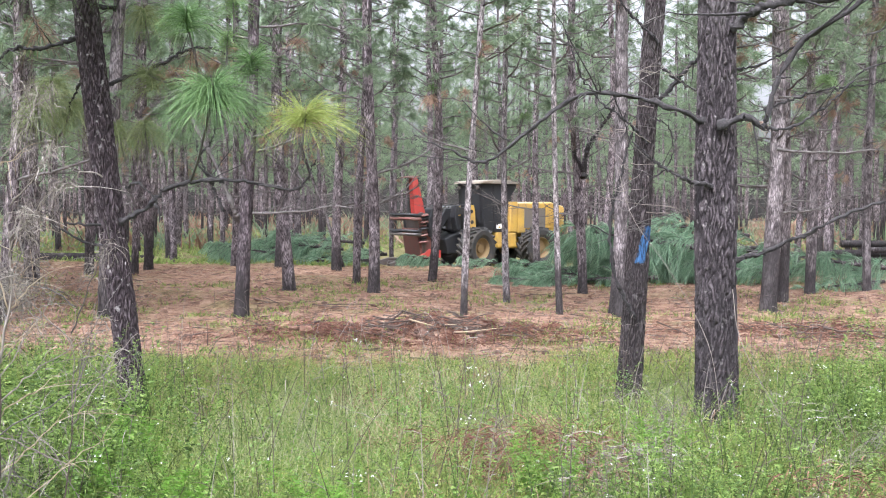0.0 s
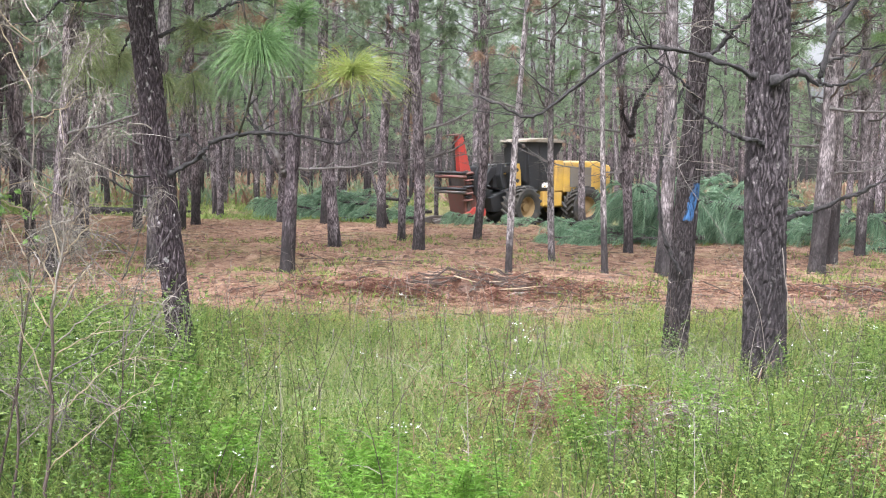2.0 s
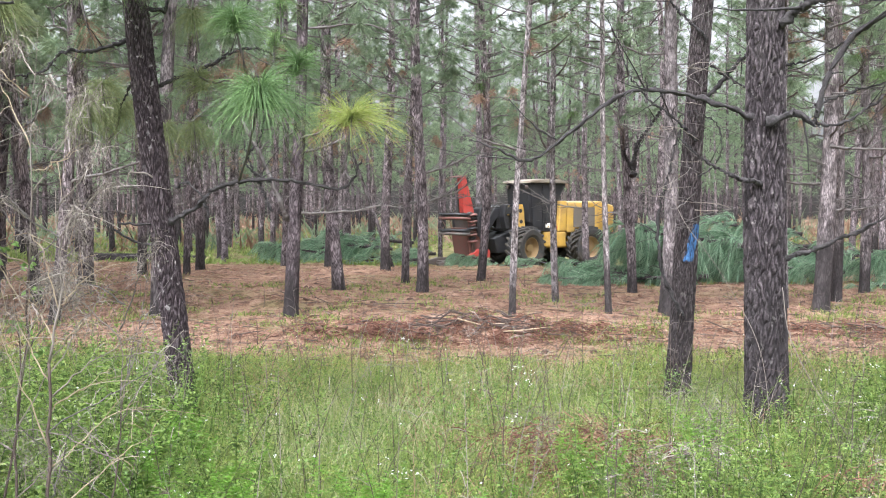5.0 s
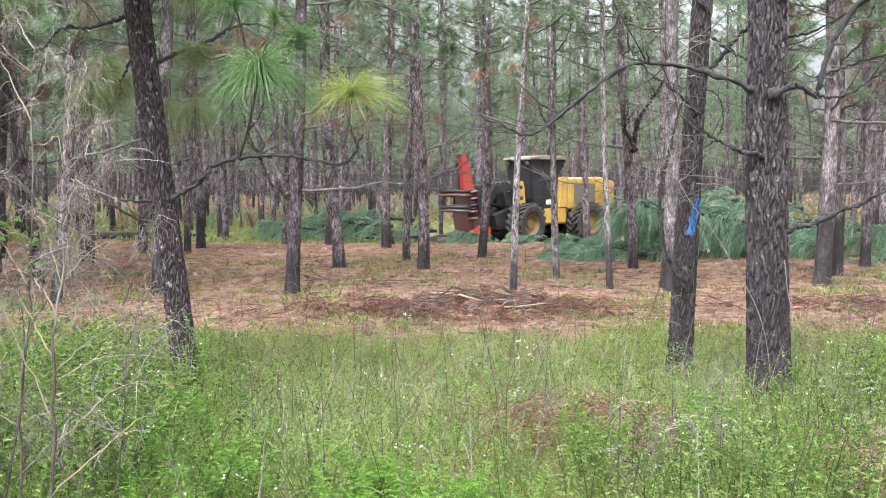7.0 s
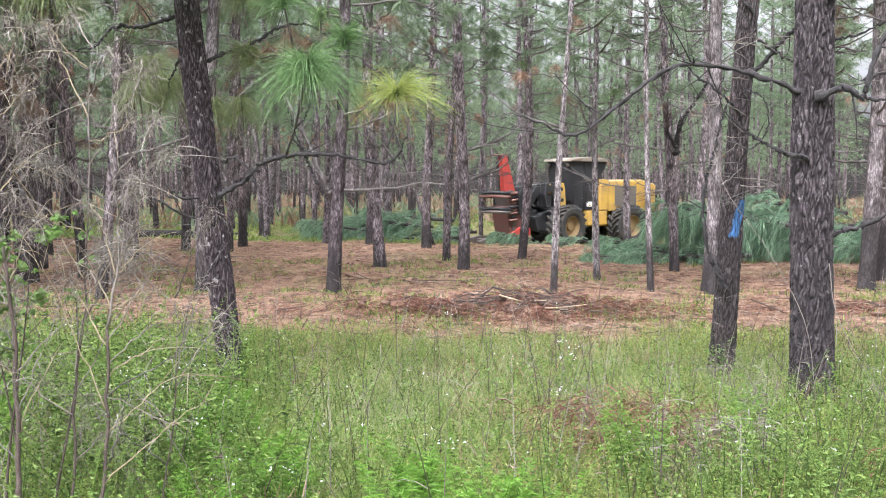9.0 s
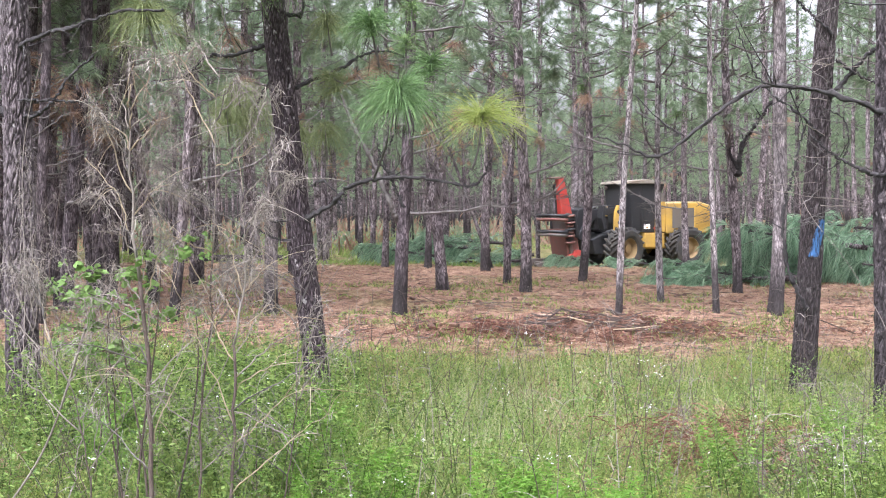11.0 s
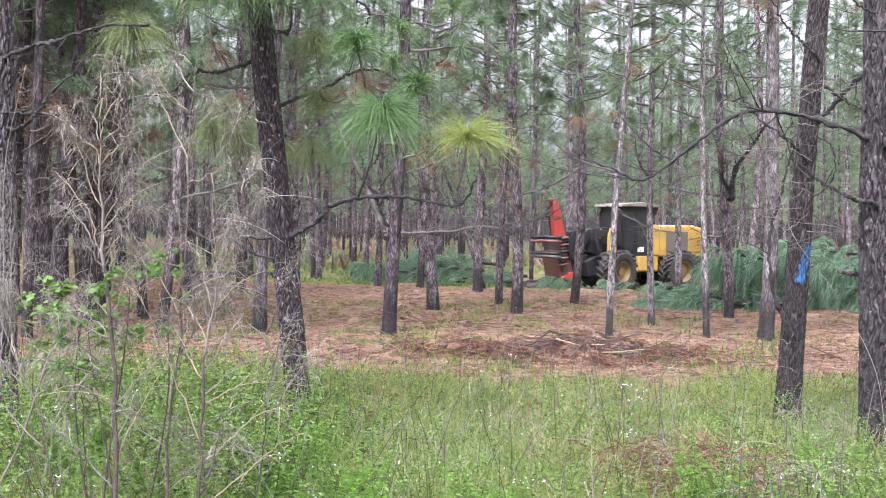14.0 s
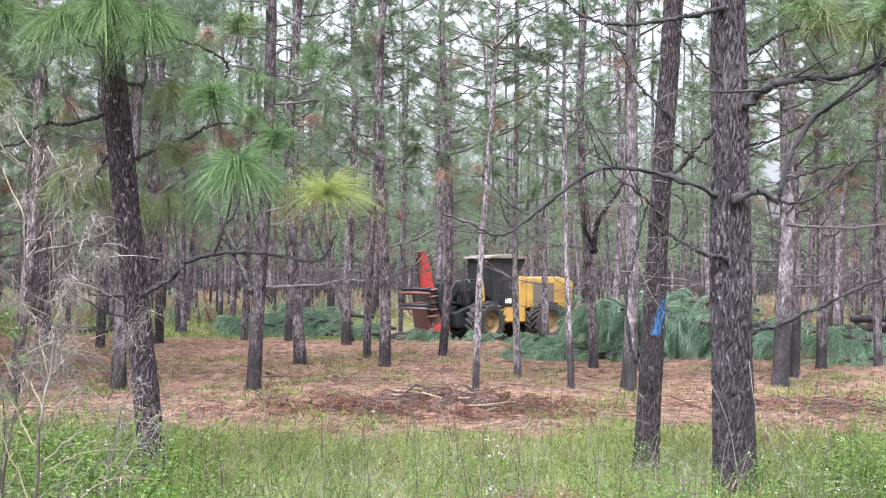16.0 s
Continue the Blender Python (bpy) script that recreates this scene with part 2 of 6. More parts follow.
BLACK = paint_mat("black_machine_paint", (0.009, 0.0095, 0.012), 0.55, (0.04, 0.034, 0.029), 0.4)
SCREEN = paint_mat("dark_wire_screen", (0.012, 0.013, 0.016), 0.6, (0.04, 0.036, 0.032), 0.5, 0, 12)
STEEL = paint_mat("worn_dark_steel", (0.099, 0.093, 0.09), 0.5, (0.124, 0.074, 0.05), 0.7, 0.5)
CHROME = paint_mat("hydraulic_rod", (0.7, 0.7, 0.7), 0.18, (0.4, 0.38, 0.35), 0.2, 1.0)
RUBBER = paint_mat("tyre_rubber", (0.019, 0.019, 0.019), 0.8, (0.081, 0.062, 0.046), 0.7, 0, 4)
RIM = paint_mat("muddy_yellow_rim", (0.223, 0.146, 0.062), 0.7, (0.186, 0.124, 0.074), 0.9)
ROOF = paint_mat("dusty_cab_roof", (0.211, 0.186, 0.155), 0.85, (0.124, 0.093, 0.062), 0.8)
GRILLE = paint_mat("grey_mesh_grille", (0.105, 0.093, 0.081), 0.7, (0.174, 0.136, 0.099), 0.6)
DECAL = paint_mat("white_decal", (0.8, 0.8, 0.78), 0.5, (0.5, 0.45, 0.4), 0.3)


def ground_mat():
    m, n, l, b = node_mat("forest_floor", 0.95)
    b.inputs["Specular IOR Level"].default_value = 0.15
    tc, sp = n.new("ShaderNodeTexCoord"), n.new("ShaderNodeSeparateXYZ")
    l.new(tc.outputs["Object"], sp.inputs[0])
    x, y, o = sp.outputs["X"], sp.outputs["Y"], tc.outputs["Object"]
    fine, mid, big = noise_node(n, l, o, 48, 6, 0.75), noise_node(n, l, o, 3.2, 6, 0.7), noise_node(n, l, o, 0.45, 4)
    # darkest stop: churned soil, and shadow between straw clumps put into the colour
    st = ramp(n, [(0.4, (0.037, 0.021, 0.015)), (0.47, (0.145, 0.083, 0.057)), (0.55, (0.27, 0.17, 0.122)), (0.65, (0.4, 0.31, 0.24))])
    l.new(maths(n, l, "ADD", maths(n, l, "MULTIPLY", fine, 0.5), maths(n, l, "MULTIPLY", mid, 0.5)), st.inputs[0])
    gr = ramp(n, [(0.25, (0.035, 0.05, 0.012)), (0.5, (0.1, 0.135, 0.034)), (0.8, (0.165, 0.19, 0.06))])
    l.new(maths(n, l, "ADD", maths(n, l, "MULTIPLY", fine, 0.5), maths(n, l, "MULTIPLY", mid, 0.5)), gr.inputs[0])
    # grassy verge this side of the straw, patchy green again on the far side
    wob = maths(n, l, "MULTIPLY", maths(n, l, "SUBTRACT", mid, 0.5), 5.0)
    yy = maths(n, l, "ADD", y, wob)
    near = maths(n, l, "MULTIPLY", maths(n, l, "SUBTRACT", 13.0, yy), 0.7, True)
    far = maths(n, l, "MULTIPLY", maths(n, l, "MULTIPLY", maths(n, l, "MULTIPLY", maths(n, l, "SUBTRACT", yy, 34.0), 0.12, True), maths(n, l, "MULTIPLY", maths(n, l, "SUBTRACT", 68.0, yy), 0.07, True)), 0.8)
    patch = maths(n, l, "MULTIPLY", maths(n, l, "SUBTRACT", big, 0.52), 7.0, True)
    spots = maths(n, l, "MULTIPLY", maths(n, l, "MULTIPLY", patch, mid), 0.7)
    g = maths(n, l, "MAXIMUM", maths(n, l, "MULTIPLY", near, 0.95), maths(n, l, "MAXIMUM", spots, maths(n, l, "MULTIPLY", far, maths(n, l, "ADD", big, 0.2))), True)
    l.new(mix(n, l, g, st.outputs[0], gr.outputs[0]), b.inputs["Base Color"])
    bump(n, l, b, maths(n, l, "ADD", fine, mid), 0.9, 0.05)
    return m


GROUND = ground_mat()


# ---- geometry helpers ----
class Geo:
    """Gathers triangles for one mesh."""

    def __init__(self):
        self.v, self.f, self.m, self.n = [], [], [], 0

    def add(self, v, f, mat=0):
        v, f = np.asarray(v, float).reshape(-1, 3), np.asarray(f, int).reshape(-1, 3)
        self.v.append(v)
        self.f.append(f + self.n)
        self.m.append(np.full(len(f), mat))
        self.n += len(v)

    def mesh(self, name, mats, smooth=True):
        v, f, mi = np.concatenate(self.v), np.concatenate(self.f), np.concatenate(self.m)
        me = bpy.data.meshes.new(name)
        me.vertices.add(len(v))
        me.vertices.foreach_set("co", v.ravel())
        me.loops.add(f.size)
        me.loops.foreach_set("vertex_index", f.ravel().astype(np.int32))
        me.polygons.add(len(f))
        me.polygons.foreach_set("loop_start", np.arange(0, f.size, 3, dtype=np.int32))
        me.polygons.foreach_set("material_index", mi.astype(np.int32))
        me.polygons.foreach_set("use_smooth", np.full(len(f), smooth))
        for mt in mats:
            me.materials.append(mt)
        me.update(calc_edges=True)
        return me


def tube(g, pts, radii, sides=6, mat=0, cap=True):
    pts = np.asarray(pts, float)
    n = len(pts)
    radii = np.broadcast_to(np.asarray(radii, float), (n,))
    tan = np.gradient(pts, axis=0)
    tan /= np.linalg.norm(tan, axis=1, keepdims=True) + 1e-9
    ref = np.where(np.abs(tan[:, 2:3]) > 0.9, [[1.0, 0, 0]], [[0, 0, 1.0]])
    u = np.cross(tan, ref)
    u /= np.linalg.norm(u, axis=1, keepdims=True) + 1e-9
    w = np.cross(tan, u)
    a = np.arange(sides) * 2 * np.pi / sides
    ring = pts[:, None] + radii[:, None, None] * (np.cos(a)[None, :, None] * u[:, None] + np.sin(a)[None, :, None] * w[:, None])
    i, j = np.meshgrid(np.arange(n - 1), np.arange(sides), indexing="ij")
    k = (j + 1) % sides
    q = np.stack([i * sides + j, i * sides + k, (i + 1) * sides + k, (i + 1) * sides + j], -1).reshape(-1, 4)
    f = np.concatenate([q[:, [0, 1, 2]], q[:, [0, 2, 3]]])
    v = ring.reshape(-1, 3)
    if cap:
        v = np.concatenate([v, pts[[0, -1]]])
        js = np.arange(sides)
        f = np.concatenate([f, np.stack([js * 0 + n * sides, (js + 1) % sides, js], 1),
                            np.stack([js * 0 + n * sides + 1, (n - 1) * sides + js, (n - 1) * sides + (js + 1) % sides], 1)])
    g.add(v, f, mat)


def smooth_line(pts, n):
    """A Catmull-Rom line of n points through pts."""
    p = np.asarray(pts, float)
    p = np.concatenate([[2 * p[0] - p[1]], p, [2 * p[-1] - p[-2]]])
    out = []
    for t in np.linspace(0, len(p) - 3 - 1e-6, n):
        i, s = int(t), t - int(t)
        a, b, c, d = p[i:i + 4]
        out.append(0.5 * (2 * b + (c - a) * s + (2 * a - 5 * b + 4 * c - d) * s * s + (3 * b - a - 3 * c + d) * s ** 3))
    return np.array(out)


def blades(g, rs, org, way, length, width, droop, segs=2, mat=0):
    """Thin pointed blades from org along way, bending down by droop."""
    org, way = np.asarray(org, float), np.asarray(way, float)
    n = len(org)
    length, width, droop = (np.broadcast_to(np.asarray(q, float), (n,)) for q in (length, width, droop))
    way = way / (np.linalg.norm(way, axis=1, keepdims=True) + 1e-9)
    side = np.cross(way, rs.normal(size=(n, 3)))
    side /= np.linalg.norm(side, axis=1, keepdims=True) + 1e-9
    rows = []
    for k in range(segs + 1):
        s = k / segs
        c = org + way * (length * s)[:, None]
        c[:, 2] -= droop * length * s * s
        hw = (width * 0.5 * (1 - 0.35 * s))[:, None]
        rows += [c] if k == segs else [c - side * hw, c + side * hw]
    v = np.stack(rows, 1).reshape(-1, 3)
    per = 2 * segs + 1
    base = (np.arange(n) * per)[:, None]
    f = []
    for k in range(segs - 1):
        a = 2 * k
        f += [base + [a, a + 1, a + 3], base + [a, a + 3, a + 2]]
    a = 2 * (segs - 1)
    f.append(base + [a, a + 1, a + 2])
    g.add(v, np.concatenate(f), mat)


def ball_dirs(rs, n):
    d = rs.normal(size=(n, 3))
    return d / np.linalg.norm(d, axis=1, keepdims=True)


def tuft(g, rs, at, way, n, length, width, droop=0.35, mat=0, segs=2, spread=1.0, core=0.06):
    """A brush of needles round the end of a twig."""
    way = np.asarray(way, float) / np.linalg.norm(way)
    d = ball_dirs(rs, n) * spread + way * 0.75
    o = np.asarray(at, float) - way * rs.uniform(0, core, n)[:, None]
    blades(g, rs, o, d, length * rs.uniform(0.75, 1.1, n), width, droop * rs.uniform(0.6, 1.4, n), segs, mat)


def put(name, me, parent=None, m=None, label=""):
    ob = new(name, me)
    if parent is not None:
        ob.parent = parent
    if m is not None:
        ob.matrix_basis = m
    if label:
        ob["label"] = label
    return ob


def thing(name, x, y, z, label, category, group="", rz=0.0, kind=""):
    ob = new(name)
    ob.empty_display_size = 0.2
    ob.matrix_basis = pose(x, y, z, 0, 0, rz)
    return tagged(ob, label, category, group, kind)


def smoothstep(a, b, x):
    s = np.clip((np.asarray(x, float) - a) / (b - a), 0, 1)
    return s * s * (3 - 2 * s)


def wave(x, y):
    """Soft unevenness, about -1 to 1."""
    return (np.sin(1.7 * x + 0.8 * np.sin(1.1 * y)) * np.sin(1.3 * y + 1.2 * np.sin(0.9 * x)) + 0.6 * np.sin(4.1 * x + 2.2 * y) * np.sin(3.3 * y - 1.4 * x)
            + 0.4 * np.sin(8.3 * x - 3.1 * y) * np.sin(7.7 * y + 2.7 * x)) / 1.6


def ground_z(x, y):
    x, y = np.asarray(x, float), np.asarray(y, float)
    z = 0.3 * (1 - smoothstep(10, 16, y))
    z = z - 0.45 * np.exp(-((x - 2) ** 2 / 120 + (y - 45) ** 2 / 50))
    rough = smoothstep(12.5, 15, y) * (1 - smoothstep(60, 110, y))
    z = z + 0.05 * wave(x, y) * (0.5 + 0.5 * rough)
    z = z + 0.19 * np.exp(-((x + 0.3) ** 2 / 5.0 + (y - 16.8) ** 2 / 0.4)) * (1 + 0.6 * wave(2.1 * x, 1.7 * y))
    z = z + 0.035 * rough * wave(3.1 * x + 1, 2.7 * y) * wave(0.7 * y, x)
    return z + 0.07 * rough * smoothstep(0.2, 0.9, wave(0.6 * x + 3, 0.9 * y))


# ---- ground ----
def axis(lo, hi, step, far):
    out, d = list(np.arange(lo, hi + 1e-6, step)), step
    while out[-1] < far:
        d *= 1.25
        out.append(out[-1] + d)
    d = step
    while out[0] > -far:
        d *= 1.25
        out.insert(0, out[0] - d)
    return np.array(out)


gx, gy = axis(-17, 17, 0.16, 2500), axis(4, 48, 0.16, 2500)
X, Y = np.meshgrid(gx, gy)
G = Geo()
ny, nx = X.shape
i, j = np.meshgrid(np.arange(ny - 1), np.arange(nx - 1), indexing="ij")
a = i * nx + j
G.add(np.stack([X, Y, ground_z(X, Y)], -1), np.concatenate([np.stack([a, a + 1, a + nx + 1], -1).reshape(-1, 3), np.stack([a, a + nx + 1, a + nx], -1).reshape(-1, 3)]))
tagged(put("ground", G.mesh("ground", [GROUND])), "forest floor of rusty pine straw with a grassy verge", "ground", kind="structure")


# ---- pines ----
def cells(rs, U, W, nu, nw):
    """Cell pattern on a jittered grid that closes round the trunk: gap between the two nearest seeds, and a random tone for each cell."""
    ju, jw, tone = rs.uniform(0.08, 0.92, (nu, nw)), rs.uniform(0.05, 0.95, (nu, nw)), rs.rand(nu, nw)
    iu, iw = np.floor(U).astype(int), np.floor(W).astype(int)
    near, second, pick = np.full(U.shape, 9.0), np.full(U.shape, 9.0), np.zeros(U.shape)
    for du in (-1, 0, 1):
        for dw in (-1, 0, 1):
            a, b = iu + du, iw + dw
            ka, kb = a % nu, b % nw
            d = np.hypot(U - a - ju[ka, kb], W - b - jw[ka, kb])
            closer = d < near
            second = np.where(closer, near, np.minimum(second, d))
            pick = np.where(closer, tone[ka, kb], pick)
            near = np.where(closer, d, near)
    return second - near, pick


def bark_plates(rs, T, Z, r0, wide, tall):
    """Long furrowed plates with flaking scales on them: what shows as light or dark, and the relief."""
    ph = rs.uniform(0, 6.28, 8)
    nu = max(8, int(round(2 * math.pi * r0 / wide)))
    sway = 0.5 * np.sin(7 * Z + ph[0] + 2 * np.sin(2 * T + ph[1])) + 0.28 * np.sin(19 * Z + 4 * T + ph[2]) + 0.16 * np.sin(47 * Z - 9 * T + ph[3])
    lift = 0.3 * np.sin(6 * T + 4 * Z + ph[4]) + 0.25 * np.sin(17 * T - 9 * Z + ph[5])
    U, W = T / (2 * math.pi) * nu + sway, Z / tall + lift + 40
    gap, tone = cells(rs, U, W, nu, 97)
    furrow = np.clip(gap / 0.42, 0, 1) ** 0.9
    gap2, tone2 = cells(rs, 2 * U + 0.4 * lift, 3.1 * W + sway, 2 * nu, 251)
    scale = np.clip(gap2 / 0.25, 0, 1)
    gap3, tone3 = cells(rs, 3 * U + 0.7 * lift, 7.3 * W - sway, 3 * nu, 601)
    relief = furrow * (0.66 + 0.16 * tone + 0.2 * tone2 * scale + 0.1 * tone3)
    shade = furrow * (0.3 + 0.16 * tone + 0.34 * tone2 * (0.35 + 0.65 * scale) + 0.3 * tone3 ** 2)
    return np.clip(shade, 0, 1), relief


def trunk_mesh(name, seed, r0, height, sides, rows, bend=0.1, plates=None, fine_to=None):
    """A tapered, slightly bent trunk with a flared butt; plates gives bark plates real relief."""
    rs = np.random.RandomState(seed)
    ph = rs.uniform(0, 6.28, 6)
    if fine_to:
        zs = np.concatenate([np.linspace(-0.3, fine_to, rows), np.linspace(fine_to, height, 36)[1:]])
    else:
        zs = -0.3 + (height + 0.3) * np.linspace(0, 1, rows)
    off = lambda z: np.stack([bend * (np.sin(0.55 * z + ph[0]) - math.sin(ph[0])), bend * (np.sin(0.47 * z + ph[1]) - math.sin(ph[1]))], -1)
    th = np.arange(sides) * 2 * np.pi / sides
    Z, T = np.meshgrid(zs, th, indexing="ij")
    R = r0 * (1 - 0.62 * np.clip(Z, 0, None) / height) + 0.22 * r0 * np.exp(-np.clip(Z + 0.1, 0, None) / 0.22)
    R *= 1 + 0.05 * np.sin(2 * T + 1.3 * Z + ph[2]) + 0.04 * np.sin(3 * T - 2.1 * Z + ph[3]) + 0.035 * np.sin(7 * T + 9 * Z + ph[4]) * np.sin(13 * Z + 5 * T)
    plate = np.zeros_like(R)
    if plates:
        wide, tall, depth = plates
        plate, relief = bark_plates(rs, T, Z, r0, wide, tall)
        R = R + depth * (relief - 0.7)
    O = off(Z)
    v = np.stack([R * np.cos(T) + O[..., 0], R * np.sin(T) + O[..., 1], Z], -1).reshape(-1, 3)
    n = len(zs)
    i, j = np.meshgrid(np.arange(n - 1), np.arange(sides), indexing="ij")
    k = (j + 1) % sides
    q = np.stack([i * sides + j, i * sides + k, (i + 1) * sides + k, (i + 1) * sides + j], -1).reshape(-1, 4)
    g = Geo()
    g.add(v, np.concatenate([q[:, [0, 1, 2]], q[:, [0, 2, 3]]]))
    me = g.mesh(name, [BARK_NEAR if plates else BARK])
    if plates:
        at = me.attributes.new("plate", "FLOAT", "POINT")
        at.data.foreach_set("value", plate.ravel().astype(np.float32))
    return me, off


def limb_mesh(seed, length, kind, sides=5):
    """A crooked limb along +x with side twigs; kind: dead, live or rust for what needles it carries."""
    rs = np.random.RandomState(seed)
    g = Geo()
    n = 9
    s = np.linspace(0, 1, n)
    rise, curl = rs.uniform(-0.25, 0.3), rs.uniform(-0.1, 0.55)
    line = np.stack([length * s, 0.18 * length * np.sin(2.4 * s + rs.uniform(0, 6)) * s, length * (rise * s + curl * s ** 2.2) + 0.03 * length * np.sin(9 * s + rs.uniform(0, 6)) * s], -1)
    line[2:] += np.cumsum(rs.normal(0, 0.022 * length, (n - 2, 3)) * [0.3, 1, 1], 0)
    r0 = 0.011 + 0.008 * length
    tube(g, line, r0 * (1 - 0.8 * s), sides)
    ends = [(line[-1], line[-1] - line[-2])]
    for k in range(rs.randint(6, 11)):
        a = rs.randint(1, n - 1)
        d = np.array([0.6, rs.choice([-1, 1]) * rs.uniform(0.4, 1.0), rs.uniform(-0.4, 0.8)])
        d /= np.linalg.norm(d)
        ln = length * rs.uniform(0.18, 0.45) * (1.15 - s[a])
        u = np.linspace(0, 1, 5)[:, None]
        tw = line[a] + d * ln * u + np.array([0, 0, 1.0]) * ln * rs.uniform(-0.25, 0.5) * u ** 2 + rs.normal(0, 0.02 * ln, (5, 3)) * u
        tube(g, tw, r0 * 0.45 * (1 - 0.75 * u[:, 0]), 3)
        ends.append((tw[-1], tw[-1] - tw[-2]))
        if rs.rand() < 0.7:
            d2 = d + rs.normal(0, 0.5, 3)
            t2 = tw[2] + d2 * ln * 0.5 * np.linspace(0, 1, 4)[:, None]
            tube(g, t2, 0.003, 3)
    if kind != "dead":
        for p, d in ends[:5]:
            d = d / np.linalg.norm(d) + [0, 0, 0.3]
            tuft(g, rs, p, d, 60, 0.28, 0.012, 0.5 if kind == "live" else 1.0, 1, 2, 0.8, 0.15)
    return g.mesh("limb", [TWIG, NEEDLE_FAR if kind == "live" else NEEDLE_BROWN])


def crown_mesh(seed, lo, hi, needles=46, whorls=16, width=0.0135):
    """The living top: whorls of upswept branches with brushes of needles, thinning towards the leader."""
    rs = np.random.RandomState(seed)
    g = Geo()
    for z in np.linspace(lo, hi - 0.3, whorls):
        u = (z - lo) / (hi - lo)
        for a in rs.uniform(0, 6.28) + np.arange(4) * 1.57 + rs.normal(0, 0.35, 4):
            if rs.rand() < 0.12:
                continue
            ln = (2.3 - 1.6 * u) * rs.uniform(0.5, 1.1) * (0.65 + 0.6 * min(u * 4, 1)) * 0.85
            out = np.array([math.cos(a), math.sin(a), 0])
            s = np.linspace(0, 1, 5)[:, None]
            z0 = z + rs.normal(0, 0.2)
            line = out * ln * s + np.array([0, 0, 1]) * (z0 + ln * (rs.uniform(0, 0.25) * s + 0.35 * s ** 2)) + rs.normal(0, 0.04, (5, 3)) * s
            tube(g, line, 0.022 * (1.2 - s[:, 0]), 3, 0, False)
            for _ in range(4):
                q = rs.uniform(0.45, 1.05)
                p = line[0] + (line[-1] - line[0]) * q + rs.normal(0, 0.22, 3) * [1, 1, 0.7]
                tuft(g, rs, p, out + [0, 0, rs.uniform(0.2, 1.0)], needles, 0.27, width, 0.45, 1, 1, 0.9, 0.18)
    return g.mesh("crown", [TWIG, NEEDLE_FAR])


TRUNKS = [trunk_mesh("trunk", 10 + k, 0.13, 15.0, 14, 60, 0.05 + 0.03 * k) for k in range(5)]
DEAD = [limb_mesh(30 + k, 1.1 + 0.22 * k, "dead") for k in range(7)]
LIVE = [limb_mesh(50 + k, 1.3 + 0.25 * k, "live") for k in range(4)]
RUST = [limb_mesh(60 + k, 1.1 + 0.3 * k, "rust") for k in range(2)]
CROWNS = [crown_mesh(70 + k, 5.0 + 0.35 * k, 15.2) for k in range(4)]
SPARSE = [crown_mesh(80 + k, 5.0 + 0.9 * k, 15.0, 44, 11) for k in range(2)]


def pine(x, y, r, lean=0.0, seed=0, height=15.0, label="", low=1.8, limbs=9, green=0.35, crown=True, pale=False):
    rs = np.random.RandomState(seed * 7 + 3)
    root = thing("pine_tree", x, y, float(ground_z(x, y)), label or "plantation pine with flaky grey-brown bark and bare lower limbs", "tree", "standing plantation pines")
    root.matrix_basis = pose(x, y, float(ground_z(x, y)), 0, math.degrees(math.atan(lean)), 0)
    me, off = TRUNKS[seed % 5]
    s, hz = r / 0.13, height / 15.0
    turn = rs.uniform(0, 360)
    tr = put("trunk", me, root, pose(0, 0, 0, 0, 0, turn) @ Matrix.Diagonal((s, s, hz, 1)))
    if pale:
        tr.data = SLIM_TRUNK if r < 0.08 else PALE_TRUNK
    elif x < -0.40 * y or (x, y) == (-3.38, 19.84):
        tr.data = DARK_TRUNK
    c, sn = math.cos(radians(turn)), math.sin(radians(turn))
    for k in range(limbs):
        z = low + (7.5 - low) * (k + rs.uniform(0, 0.9)) / max(limbs, 1)
        o = off(np.array(z / hz)) * s
        pool = LIVE if z > 3.4 and rs.rand() < green + 0.15 * (z - 3.4) else (RUST if z > 2.9 and rs.rand() < 0.34 else DEAD)
        q = rs.uniform(0.55, 1.05) * (0.75 if r < 0.09 else 1.0)
        put("limb", pool[rs.randint(len(pool))], root,
            pose(c * o[0] - sn * o[1], sn * o[0] + c * o[1], z, rs.uniform(-40, 40), rs.uniform(-15, 10), rs.uniform(0, 360)) @ Matrix.Scale(q, 4))
    if crown:
        put("crown", (SPARSE if 0.02 * y < x < 0.17 * y else CROWNS)[rs.randint(4) % (2 if 0.02 * y < x < 0.17 * y else 4)], root, pose(0, 0, 0, 0, 0, rs.uniform(0, 360)) @ Matrix.Diagonal((1, 1, hz, 1)))
    return root


PALE_TRUNK = TRUNKS[1][0].copy()
PALE_TRUNK.materials[0] = BARK_PALE
DARK_TRUNK = TRUNKS[3][0].copy()
DARK_TRUNK.materials[0] = BARK_DARK
SLIM_TRUNK = TRUNKS[1][0].copy()
SLIM_TRUNK.materials[0] = BARK_SLIM

